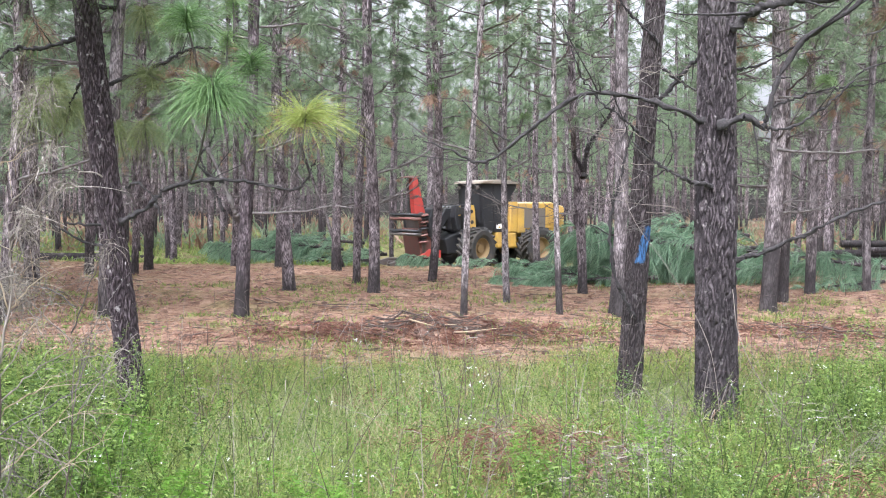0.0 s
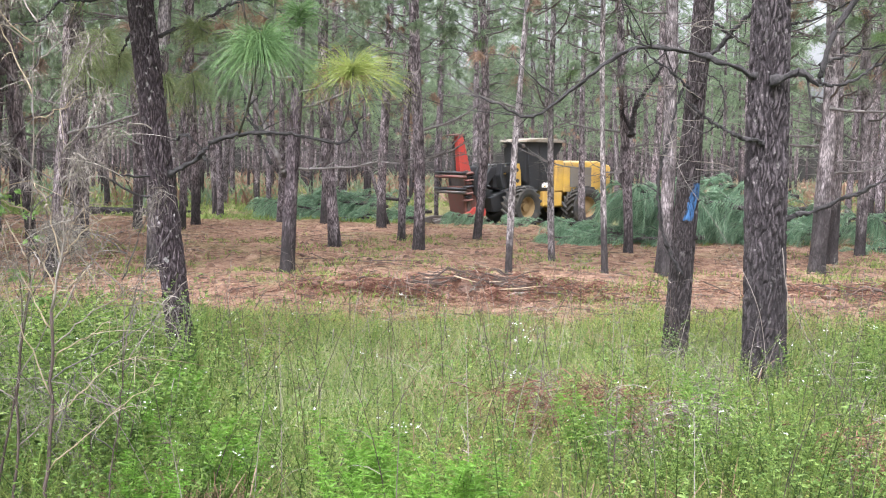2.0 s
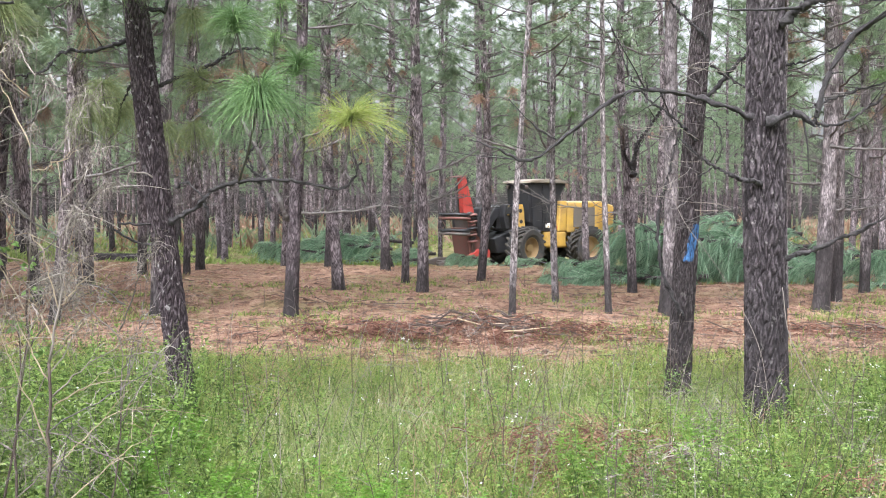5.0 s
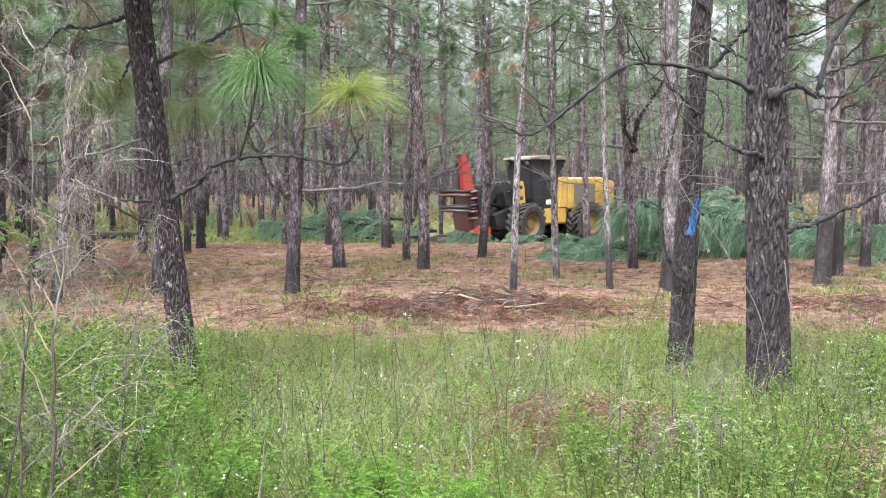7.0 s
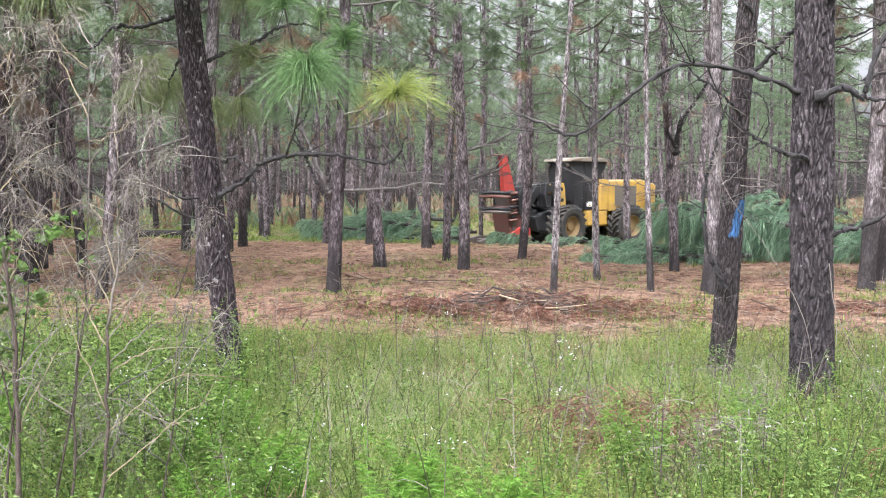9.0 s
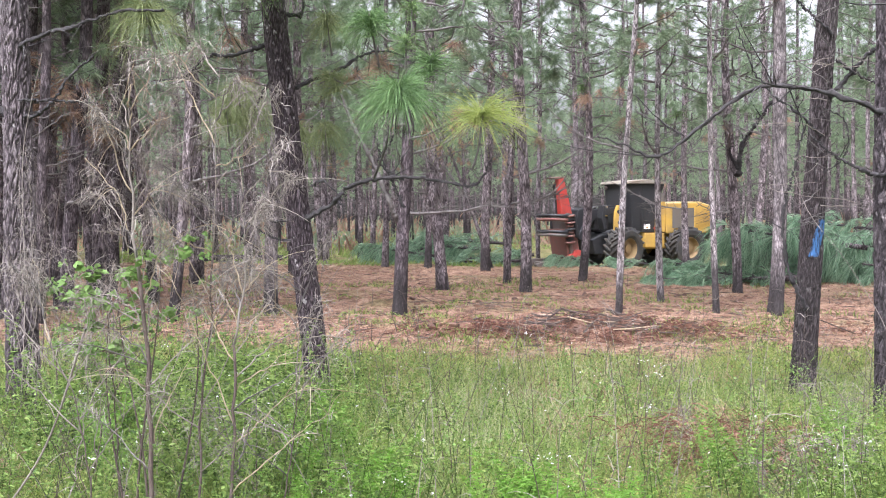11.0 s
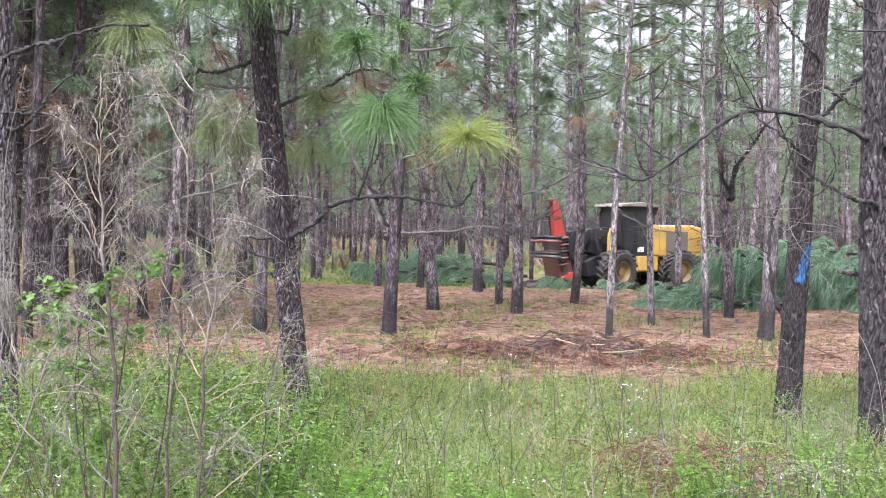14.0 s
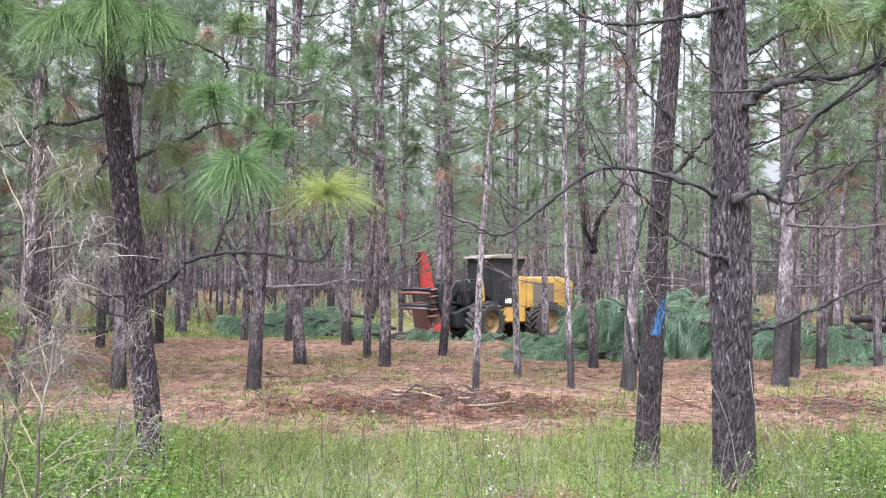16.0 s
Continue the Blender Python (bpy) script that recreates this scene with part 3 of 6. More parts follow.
# the pines that stand along and behind the straw: x, y, radius, lean
STAND = [
    (-5.63, 19.82, 0.142, 0.024), (-9.36, 26.76, 0.19, -0.026), (-9.0, 29.86, 0.144, 0.023), (-8.19, 31.14, 0.105, 0.014), (-8.29, 32.95, 0.143, 0.033),
    (-8.94, 38.82, 0.132, -0.007), (-8.62, 43.23, 0.126, 0.001), (-7.38, 39.04, 0.114, 0.01), (-3.38, 19.84, 0.132, 0.028), (-3.29, 25.28, 0.157, -0.005),
    (-5.02, 35.76, 0.121, 0.011), (-3.05, 33.58, 0.162, 0.003), (-2.07, 28.23, 0.109, 0.007), (-1.47, 25.11, 0.144, 0.022), (-0.26, 28.6, 0.124, 0.006),
    (1.24, 23.07, 0.077, -0.015), (3.39, 41.37, 0.141, -0.008), (2.02, 20.71, 0.064, -0.025), (3.04, 25.66, 0.123, 0.0), (5.11, 20.92, 0.06, -0.009),
    (5.72, 20.96, 0.169, 0.021), (6.68, 23.23, 0.122, 0.01), (8.03, 25.77, 0.136, -0.005), (9.65, 26.73, 0.115, -0.008), (5.13, 37.05, 0.144, -0.007),
    (-9.35, 19.66, 0.141, -0.017), (-8.82, 17.8, 0.102, -0.016), (-9.97, 22.34, 0.118, -0.042), (-8.47, 21.72, 0.125, -0.038), (-11.22, 20.52, 0.128, -0.033),
    (-9.7, 18.5, 0.17, 0.0), (-9.15, 20.9, 0.17, -0.02), (-8.95, 19.0, 0.15, 0.01), (-10.4, 19.3, 0.18, 0.0), (-6.91, 18.54, 0.106, 0.047), (-6.46, 36.24, 0.123, 0.014), (-1.88, 43.3, 0.105, -0.005),
]
roots = {}
for k, (x, y, r, lean) in enumerate(STAND):
    thin = r < 0.09
    roots[(x, y)] = pine(x, y, r * 0.87, lean, k, 11.0 if thin else 15.0, "slim pale pine pole with short dead twigs" if thin else ("pine with pale grey peeling bark" if x > 5.5 else ""), 1.5 if thin else 1.7, 16 if thin else 22, 0.55 if x < -1 else 0.42, True, thin or k == 0 or x > 5.5)
pine(0.34, 20.09, 0.06, 0.045, 41, 10.0, "slender leaning pine with pale flaky bark", 2.6, 7, 0.2, True, True)
pine(3.01, 20.66, 0.13, 0.028, 42, 15.0, "pine with pale peeling grey bark", 2.5, 10, 0.3, True, True)

# fill the plantation around and behind them
rs = np.random.RandomState(4)
taken = [(p[0], p[1]) for p in STAND] + [(0.34, 20.1), (3.0, 20.7)]
k, far_spots = 100, []
for _ in range(30):
    y = rs.uniform(19.5, 47)
    x = -y * rs.uniform(0.408, 0.53) - 0.3
    if min((x - a) ** 2 + (y - b) ** 2 for a, b in taken) > 0.9:
        taken.append((x, y))
        pine(x, y, rs.uniform(0.10, 0.16), rs.normal(0, 0.02), k + 400, rs.uniform(13.5, 16), "dark pine in the thick of the stand", 1.7, 10, 0.3)
        k += 1
for row_y in np.arange(14.0, 140.0, 2.9):
    for row_x in np.arange(-70.0, 66.0, 2.9):
        x, y = row_x + rs.normal(0, 0.5), row_y + rs.normal(0, 0.5)
        if x < -0.62 * y - 4 or x > 0.47 * y + 4 or rs.rand() < 0.28:
            continue
        if y < 47 and -0.40 * y - 1.0 < x < 0.40 * y + 0.5 and not (y > 33 and x > 7.5) and not (y > 40 and x < -5):
            continue
        if y < 50 and -5 < x < 9 or min((x - a) ** 2 + (y - b) ** 2 for a, b in taken) < 2.2:
            continue
        if y < 25 and x > 0 or (y > 44 and 0.052 * y < x < 0.098 * y and rs.rand() < 0.6) or (y > 40 and 0.28 * y < x < 0.31 * y):
            continue
        taken.append((x, y))
        if y > 62 and rs.rand() < 0.42:
            continue
        if y < 60 and k < 230:
            pine(x, y, rs.uniform(0.095, 0.15), rs.normal(0, 0.018), k, rs.uniform(13.5, 16), "", 1.7, 10, 0.4)
            k += 1
        else:
            far_spots.append((x, y))

# the far part of the plantation, hundreds of stems
g, gc = Geo(), Geo()
for x, y in far_spots:
    h, r, z0 = rs.uniform(13, 17), rs.uniform(0.09, 0.15), float(ground_z(x, y))
    zs = np.linspace(-0.2, h, 6)
    lx, ly = rs.normal(0, 0.018, 2)
    tube(g, np.stack([x + lx * zs, y + ly * zs, z0 + zs], -1), r * (1 - 0.6 * zs / h), 6, 2 if rs.rand() < 0.6 else 0, False)
    for _ in range(13):
        z, a, ln = rs.uniform(0.8, 8.5), rs.uniform(0, 6.28), rs.uniform(0.6, 1.9)
        s = np.linspace(0, 1, 4)[:, None]
        tube(g, np.array([x + lx * z, y + ly * z, z0 + z]) + np.array([math.cos(a), math.sin(a), rs.uniform(-0.2, 0.4)]) * ln * s + [0, 0, 0.3] * s * s * ln, 0.02 * (1.1 - s[:, 0]), 3, 1, False)
    for _ in range(112):
        z = 3.0 + (h - 3.0) * rs.beta(1.4, 1.4)
        a, d = rs.uniform(0, 6.28), rs.uniform(0.2, 1.9) * (1.15 - abs(z - 5.5) / (h - 5.5) * 0.8)
        tuft(gc, rs, (x + d * math.cos(a), y + d * math.sin(a), z0 + z), (math.cos(a), math.sin(a), 0.6), 15, 0.5, 0.042, 0.4, 0, 1, 0.9, 0.3)
tagged(put("far_pine_stems", g.mesh("far_pine_stems", [BARK, TWIG, BARK_DARK])), "dense stand of grey pine stems in the distance", "forest", kind="stuff")
tagged(put("far_pine_crowns", gc.mesh("far_pine_crowns", [NEEDLE_FAR])), "green pine crowns in the distance, haze put into their colour", "forest", kind="stuff")


# low scrub under the far pines
g = Geo()
for _ in range(2600):
    y = 46 + 95 * rs.rand() ** 0.8
    x = rs.uniform(-0.62, 0.46) * y
    if y < 54 and -6 < x < 9:
        continue
    h = rs.uniform(0.25, 1.3) * (2.2 if rs.rand() < 0.2 else 1.0)
    p = np.tile([x, y, float(ground_z(x, y))], (12, 1)) + rs.normal(0, 0.3, (12, 3)) * [1, 1, 0]
    blades(g, rs, p, np.stack([rs.normal(0, 0.5, 12), rs.normal(0, 0.5, 12), np.ones(12)], -1), h * rs.uniform(0.5, 1.2, 12), rs.uniform(0.03, 0.09, 12), 0.3, 2, int(rs.rand() < 0.45))
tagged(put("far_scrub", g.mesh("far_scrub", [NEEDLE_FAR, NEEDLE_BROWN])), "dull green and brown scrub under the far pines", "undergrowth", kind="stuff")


# grass that lights up the floor among the far stems
g = Geo()
n = 48000
y = 37 + 45 * rs.rand(n) ** 1.2
x = rs.uniform(-0.45, 0.42, n) * y
keep = (wave(0.35 * x + 1, 0.22 * y) > -0.15 - 0.4 * (x < -2.5)) & ((x < -2.5) | (x > 9) | (y > 52))
x, y = x[keep], y[keep]
n = len(x)
blades(g, rs, np.stack([x, y, ground_z(x, y)], -1), np.stack([rs.normal(0, 0.6, n), rs.normal(0, 0.6, n), np.ones(n)], -1), rs.uniform(0.12, 0.42, n), rs.uniform(0.02, 0.05, n), 0.4, 2)
tagged(put("far_grass", g.mesh("far_grass", [GRASS_FAR])), "bright green grass under the far pines", "grass", kind="stuff")


# distant edge of the wood behind everything, shade painted into its colour
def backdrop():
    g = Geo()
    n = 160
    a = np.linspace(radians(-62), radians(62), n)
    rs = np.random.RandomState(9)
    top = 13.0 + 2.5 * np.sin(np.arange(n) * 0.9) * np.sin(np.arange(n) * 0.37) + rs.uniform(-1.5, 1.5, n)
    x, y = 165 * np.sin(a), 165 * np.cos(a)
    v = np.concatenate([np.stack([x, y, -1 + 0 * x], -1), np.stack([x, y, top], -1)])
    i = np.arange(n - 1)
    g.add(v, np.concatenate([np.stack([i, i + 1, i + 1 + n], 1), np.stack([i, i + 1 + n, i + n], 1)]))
    m, nn, l, b = node_mat("distant_wood_shade", 1.0)
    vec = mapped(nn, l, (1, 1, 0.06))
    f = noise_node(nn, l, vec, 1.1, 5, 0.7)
    # near-black tones put the shaded depth of the wood into the colour
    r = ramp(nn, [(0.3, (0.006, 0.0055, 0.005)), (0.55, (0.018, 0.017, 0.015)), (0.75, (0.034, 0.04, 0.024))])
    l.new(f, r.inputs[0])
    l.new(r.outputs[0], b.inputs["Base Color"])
    tagged(put("backdrop", g.mesh("backdrop", [m], False)), "edge of the distant wood, shade between its stems painted near-black", "backdrop", kind="structure")


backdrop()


# ---- the pines beside the verge ----
def near_limb(root, pts, r0, r1, twigs=0, seed=0, sides=9, name="limb", mat=None, n=64):
    """A limb through world points, as a part of root."""
    inv = root.matrix_basis.inverted()
    p = np.array([inv @ Vector(q) for q in pts])
    line = smooth_line(p, n)
    rs = np.random.RandomState(seed)
    line[1:] += rs.normal(0, 0.005, (n - 1, 3))
    line[2:] += np.cumsum(rs.normal(0, 0.0022, (n - 2, 3)), 0)
    s = np.linspace(0, 1, n)
    rad = (r0 + (r1 - r0) * s) * 0.92 * (1 + 0.14 * np.sin(s * 40 + seed) + 0.15 * rs.normal(size=n))
    if 0.0195 < r0 < 0.05 and n > 12:
        rad[:4] *= [1.55, 1.35, 1.15, 1.05]
    g = Geo()
    tube(g, line, rad, sides)
    g.v[0] += rs.normal(0, 0.2, g.v[0].shape) * np.append(np.repeat(rad, sides), [0, 0])[:, None]
    for _ in range(twigs):
        a = rs.randint(n // 5, n - 2)
        tan = line[a + 1] - line[a]
        tan /= np.linalg.norm(tan)
        d = tan * 0.7 + rs.normal(0, 0.6, 3)
        ln = rs.uniform(0.12, 0.5)
        u = np.linspace(0, 1, 6)[:, None]
        tw = line[a] + d * ln * u + np.array([0, 0, rs.uniform(-0.15, 0.3)]) * u * u * ln + rs.normal(0, 0.008, (6, 3)) * u
        tube(g, tw, np.maximum(0.45 * rad[a] * (1 - 0.75 * u[:, 0]), 0.0016), 4)
    return put(name, g.mesh(name, [mat or LIMB]), root)


def near_pine(x, y, r, lean, seed, label, plates=(0.034, 0.1, 0.012), height=15.0, bend=0.03, bark=None):
    z = float(ground_z(x, y))
    root = thing("pine_tree", x, y, z, label, "tree", "standing plantation pines")
    root.matrix_basis = pose(x, y, z, 0, math.degrees(math.atan(lean)), 0)
    me = trunk_mesh("trunk", seed, r, height, 132, 470, bend, plates, 4.4)[0]
    if bark:
        me.materials[0] = bark
    put("trunk", me, root)
    put("crown", CROWNS[seed % 4], root)
    return root


def brush(root, at, way, n=210, length=0.31, mat=None, droop=0.4, seed=0, label="", stalk=None, spread=1.0):
    """One long-needled brush at a twig's end, as a part of root: needles fan out from the bud and arch over."""
    inv = root.matrix_basis.inverted()
    rs = np.random.RandomState(seed + 500)
    g = Geo()
    p = np.array(inv @ Vector(at))
    w = np.array(way, float) / np.linalg.norm(way)
    m = int(n * 2.6)
    turn, rise = rs.uniform(0, 6.28, m), rs.uniform(-0.35, 0.95, m)
    d = np.stack([np.cos(turn) * np.cos(rise) * spread, np.sin(turn) * np.cos(rise) * spread, np.sin(rise)], -1) + w * 0.35
    o = p - w * (0.13 * rs.rand(m) ** 1.6)[:, None]
    blades(g, rs, o, d, length * 1.15 * rs.uniform(0.72, 1.1, m), 0.003, droop * rs.uniform(0.5, 1.3, m), 5)
    ob = put("needle_brush", g.mesh("needle_brush", [mat or NEEDLE]), root, None, label)
    gb_ = Geo()
    back = np.array(inv @ Vector(stalk)) if stalk else p - w * 0.3
    mid = (p + back) / 2 + [0, 0, -0.05]
    tube(gb_, smooth_line([back, mid, p, p + w * 0.03], 10), np.linspace(0.010, 0.006, 10), 6)
    put("twig", gb_.mesh("twig", [TWIG]), root)
    return ob


left = near_pine(-2.28, 9.2, 0.1, -0.105, 2, "leaning pine with dark plated bark and white lichen spots", (0.027, 0.085, 0.013), bark=BARK_FLAKY)
near_limb(left, [(-2.42, 9.2, 1.74), (-2.16, 9.15, 1.86), (-2.03, 9.12, 1.97), (-1.72, 9.1, 2.03), (-1.4, 9.08, 2.02), (-1.15, 9.05, 1.96), (-1.03, 9.05, 2.01), (-0.95, 9.05, 2.17)], 0.021, 0.006, 4, 1)
near_limb(left, [(-2.12, 9.13, 1.88), (-2.08, 9.1, 1.84), (-2.07, 9.08, 1.76)], 0.012, 0.004, 0, 2, n=8)
near_limb(left, [(-1.62, 9.1, 2.03), (-1.83, 9.1, 2.19), (-1.72, 9.1, 2.37), (-1.70, 9.15, 2.66)], 0.008, 0.006, 0, 3)
near_limb(left, [(-1.62, 9.12, 1.83), (-1.72, 9.12, 2.02), (-1.84, 9.14, 2.25), (-1.92, 9.15, 2.42)], 0.012, 0.004, 1, 4)
near_limb(left, [(-2.4, 9.2, 1.72), (-2.6, 9.1, 1.73), (-2.75, 9.05, 1.74)], 0.012, 0.006, 0, 5, n=10)
near_limb(left, [(-2.4, 9.2, 1.55), (-2.6, 9.1, 1.6), (-2.8, 9.0, 1.72)], 0.014, 0.005, 1, 6, n=12)
near_limb(left, [(-2.42, 9.2, 2.02), (-2.55, 9.1, 2.1), (-2.63, 9.05, 2.09), (-2.65, 9.05, 2.02)], 0.008, 0.004, 0, 7, n=12, mat=STRAWTWIG)
near_limb(left, [(-2.35, 9.2, 2.0), (-2.22, 9.1, 2.02), (-2.08, 9.08, 1.88)], 0.012, 0.004, 0, 8, n=10)
near_limb(left, [(-2.62, 9.3, 3.33), (-2.46, 9.35, 3.32), (-2.43, 9.35, 3.52)], 0.02, 0.006, 1, 9, n=14)
near_limb(left, [(-2.62, 9.2, 3.1), (-2.93, 9.15, 2.99), (-3.14, 9.12, 2.97), (-3.3, 9.1, 2.82), (-3.51, 9.1, 2.78)], 0.018, 0.005, 4, 10)
near_limb(left, [(-2.5, 9.3, 2.75), (-2.25, 9.6, 2.9), (-2.0, 9.7, 3.05), (-1.75, 9.6, 3.05), (-1.5, 9.45, 2.86)], 0.016, 0.006, 5, 11)
near_limb(left, [(-2.6, 9.3, 2.9), (-2.9, 9.9, 2.85), (-3.2, 10.4, 2.65)], 0.014, 0.006, 2, 12)
near_limb(left, [(-2.66, 9.25, 3.6), (-2.3, 9.4, 3.7), (-1.9, 9.6, 3.55), (-1.97, 9.6, 3.25)], 0.016, 0.007, 4, 13)
for k, (at, way, n, ln, mat, droop, label, stalk) in enumerate([
        ((-1.48, 8.0, 2.59), (-0.1, -0.1, 1), 440, 0.40, NEEDLE_BRIGHT, 0.9, "drooping green long-needled brush", (-1.8, 8.85, 2.04)),
        ((-1.01, 8.9, 2.5), (0.35, -0.4, 0.3), 200, 0.41, NEEDLE_YELLOW, 0.55, "yellow-green long-needled brush", (-1.1, 9.0, 2.1)),
        ((-1.8, 8.7, 3.17), (0.05, -0.1, 1), 240, 0.28, NEEDLE_BRIGHT, 0.75, "green long-needled brush", (-1.74, 8.95, 2.7)),
        ((-1.37, 8.8, 2.88), (0.3, -0.3, 0.8), 170, 0.22, NEEDLE_BRIGHT, 0.55, "green long-needled brush", (-1.72, 9.0, 2.78)),
        ((-2.29, 9.5, 3.32), (0, -0.2, 1), 180, 0.23, NEEDLE_OLIVE, 1.1, "olive drooping needle brush", None),
        ((-2.21, 9.3, 2.83), (-0.3, -0.2, 0.7), 180, 0.25, NEEDLE_OLIVE, 0.8, "olive drooping needle brush", (-1.95, 9.2, 2.8)),
        ((-2.0, 9.25, 2.84), (0.5, 0, 0.3), 50, 0.15, NEEDLE_BROWN, 0.8, "rust-brown dead needle brush", (-1.8, 9.1, 2.75)),
        ((-1.77, 8.85, 2.92), (0.05, 0, 0.8), 70, 0.14, NEEDLE_BROWN, 1.3, "rust-brown dead needle brush", (-1.75, 8.95, 2.65)),
        ((-3.23, 10.2, 2.85), (0, -0.2, 1), 270, 0.31, NEEDLE_OLIVE, 1.1, "olive drooping needle brush", None),
        ((-3.27, 10.0, 2.66), (0.1, -0.3, 0.8), 210, 0.3, NEEDLE_OLIVE, 1.2, "olive drooping needle brush", None),
        ((-3.1, 10.3, 2.68), (0.4, -0.2, 0.6), 190, 0.3, NEEDLE_OLIVE, 1.2, "", None),
        ((-2.42, 10.0, 2.52), (0.1, -0.2, 1), 160, 0.24, NEEDLE_OLIVE, 1.3, "", None),
        ((-2.7, 10.2, 2.52), (-0.1, -0.2, 1), 140, 0.24, NEEDLE_OLIVE, 1.3, "", None),
        ((-1.63, 9.3, 3.12), (0.2, -0.1, 1), 90, 0.2, NEEDLE, 0.8, "", None),
        ((-1.59, 9.3, 3.37), (0.1, -0.1, 1), 100, 0.2, NEEDLE, 0.9, "", None),
        ((-2.54, 8.7, 3.74), (-0.1, -0.3, 0.9), 500, 0.47, NEEDLE, 0.95, "large green needle brush overhead", None),
        ((-2.84, 8.6, 3.64), (-0.6, -0.3, 0.6), 300, 0.42, NEEDLE, 0.9, "", None),
        ((-3.42, 8.6, 3.26), (-0.1, -0.2, 0.8), 240, 0.38, NEEDLE_OLIVE, 1.1, "drooping green long-needled brush", None),
        ((-3.0, 9.3, 3.12), (0.1, 0, -0.6), 50, 0.17, NEEDLE_BROWN, 0.9, "hanging rust-brown dead needles", None),
        ((-2.24, 8.8, 3.68), (0.6, -0.2, 0.7), 300, 0.42, NEEDLE, 0.9, "", None),
        ((-3.4, 9.0, 3.8), (-0.3, 0, 0.7), 200, 0.34, NEEDLE, 0.9, "", None),
        # three unseen brushes, added above the view to shade the large ones below
        ((-2.6, 8.8, 4.25), (-0.1, 0, 0.9), 240, 0.38, NEEDLE, 0.9, "", None), ((-2.2, 9.1, 4.4), (0.4, 0, 0.7), 220, 0.38, NEEDLE, 0.9, "", None),
        ((-3.0, 8.9, 4.3), (-0.5, 0, 0.7), 220, 0.38, NEEDLE, 0.9, "", None),
        ((-1.73, 9.3, 3.82), (0.2, 0, 0.7), 170, 0.27, NEEDLE, 0.8, "", None),
        ((-1.2, 9.6, 3.62), (0.2, 0, 0.7), 120, 0.22, NEEDLE, 0.7, "", None)]):
    brush(left, at, way, n, ln, mat, droop, k, label, stalk, 0.75 if mat is NEEDLE_BROWN else 1.0)

right = near_pine(1.96, 9.2, 0.150, 0.0, 1, "stout pine with thick furrowed dark bark plates", (0.031, 0.15, 0.018))
near_limb(right, [(1.86, 9.15, 2.49), (1.56, 9.1, 2.6), (1.24, 9.08, 2.67), (0.95, 9.05, 2.68), (0.67, 9.05, 2.54), (0.42, 9.03, 2.34), (0.22, 9.0, 2.21), (0.01, 9.0, 2.26), (-0.21, 9.0, 2.35)], 0.023, 0.005, 15, 21, n=60)
near_limb(right, [(1.88, 9.1, 2.03), (1.65, 9.05, 2.09), (1.45, 9.05, 2.21), (1.28, 9.05, 2.36)], 0.018, 0.004, 2, 22)
near_limb(right, [(2.05, 9.15, 1.50), (2.28, 9.1, 1.56), (2.56, 9.08, 1.69), (2.89, 9.05, 1.86), (3.3, 9.0, 2.03), (3.7, 9.0, 2.3)], 0.02, 0.007, 2, 23)
near_limb(right, [(2.0, 9.1, 3.16), (2.17, 9.05, 3.29), (2.46, 9.0, 3.35), (2.79, 9.0, 3.38), (3.07, 8.95, 3.48), (3.5, 8.9, 3.55)], 0.033, 0.014, 9, 24)
near_limb(right, [(1.9, 9.05, 2.46), (2.08, 9.02, 2.53), (2.21, 9.0, 2.47), (2.29, 9.0, 2.74), (2.5, 8.98, 3.08), (2.87, 8.95, 3.34), (2.98, 8.95, 3.67)], 0.027, 0.014, 10, 25, n=44)
near_limb(right, [(2.05, 9.15, 3.54), (2.33, 9.1, 3.69), (2.58, 9.1, 3.71), (2.88, 9.1, 3.8)], 0.016, 0.006, 5, 26)
near_limb(right, [(1.86, 9.1, 3.87), (1.45, 9.1, 3.79), (1.12, 9.1, 3.75), (0.83, 9.1, 3.8), (0.6, 9.1, 3.98)], 0.02, 0.008, 7, 27)
near_limb(right, [(2.2, 9.0, 2.46), (2.37, 8.95, 2.44), (2.66, 8.9, 2.62), (2.87, 8.9, 2.83), (3.2, 8.9, 2.95)], 0.013, 0.005, 5, 28)
near_limb(right, [(2.3, 9.3, 2.6), (2.7, 9.3, 2.75), (3.1, 9.3, 2.82), (3.4, 9.3, 2.9)], 0.01, 0.003, 5, 29)
near_limb(right, [(1.9, 9.4, 2.9), (2.25, 9.4, 2.93), (2.6, 9.4, 3.1), (2.75, 9.4, 3.25)], 0.012, 0.004, 4, 30)
near_limb(right, [(1.5, 9.1, 3.8), (1.55, 9.1, 3.65), (1.7, 9.1, 3.45), (1.95, 9.12, 3.33), (2.3, 9.1, 3.3)], 0.01, 0.006, 4, 31)
near_limb(right, [(0.42, 9.03, 2.34), (0.3, 9.03, 2.42), (0.1, 9.02, 2.62)], 0.008, 0.004, 1, 32, n=12)
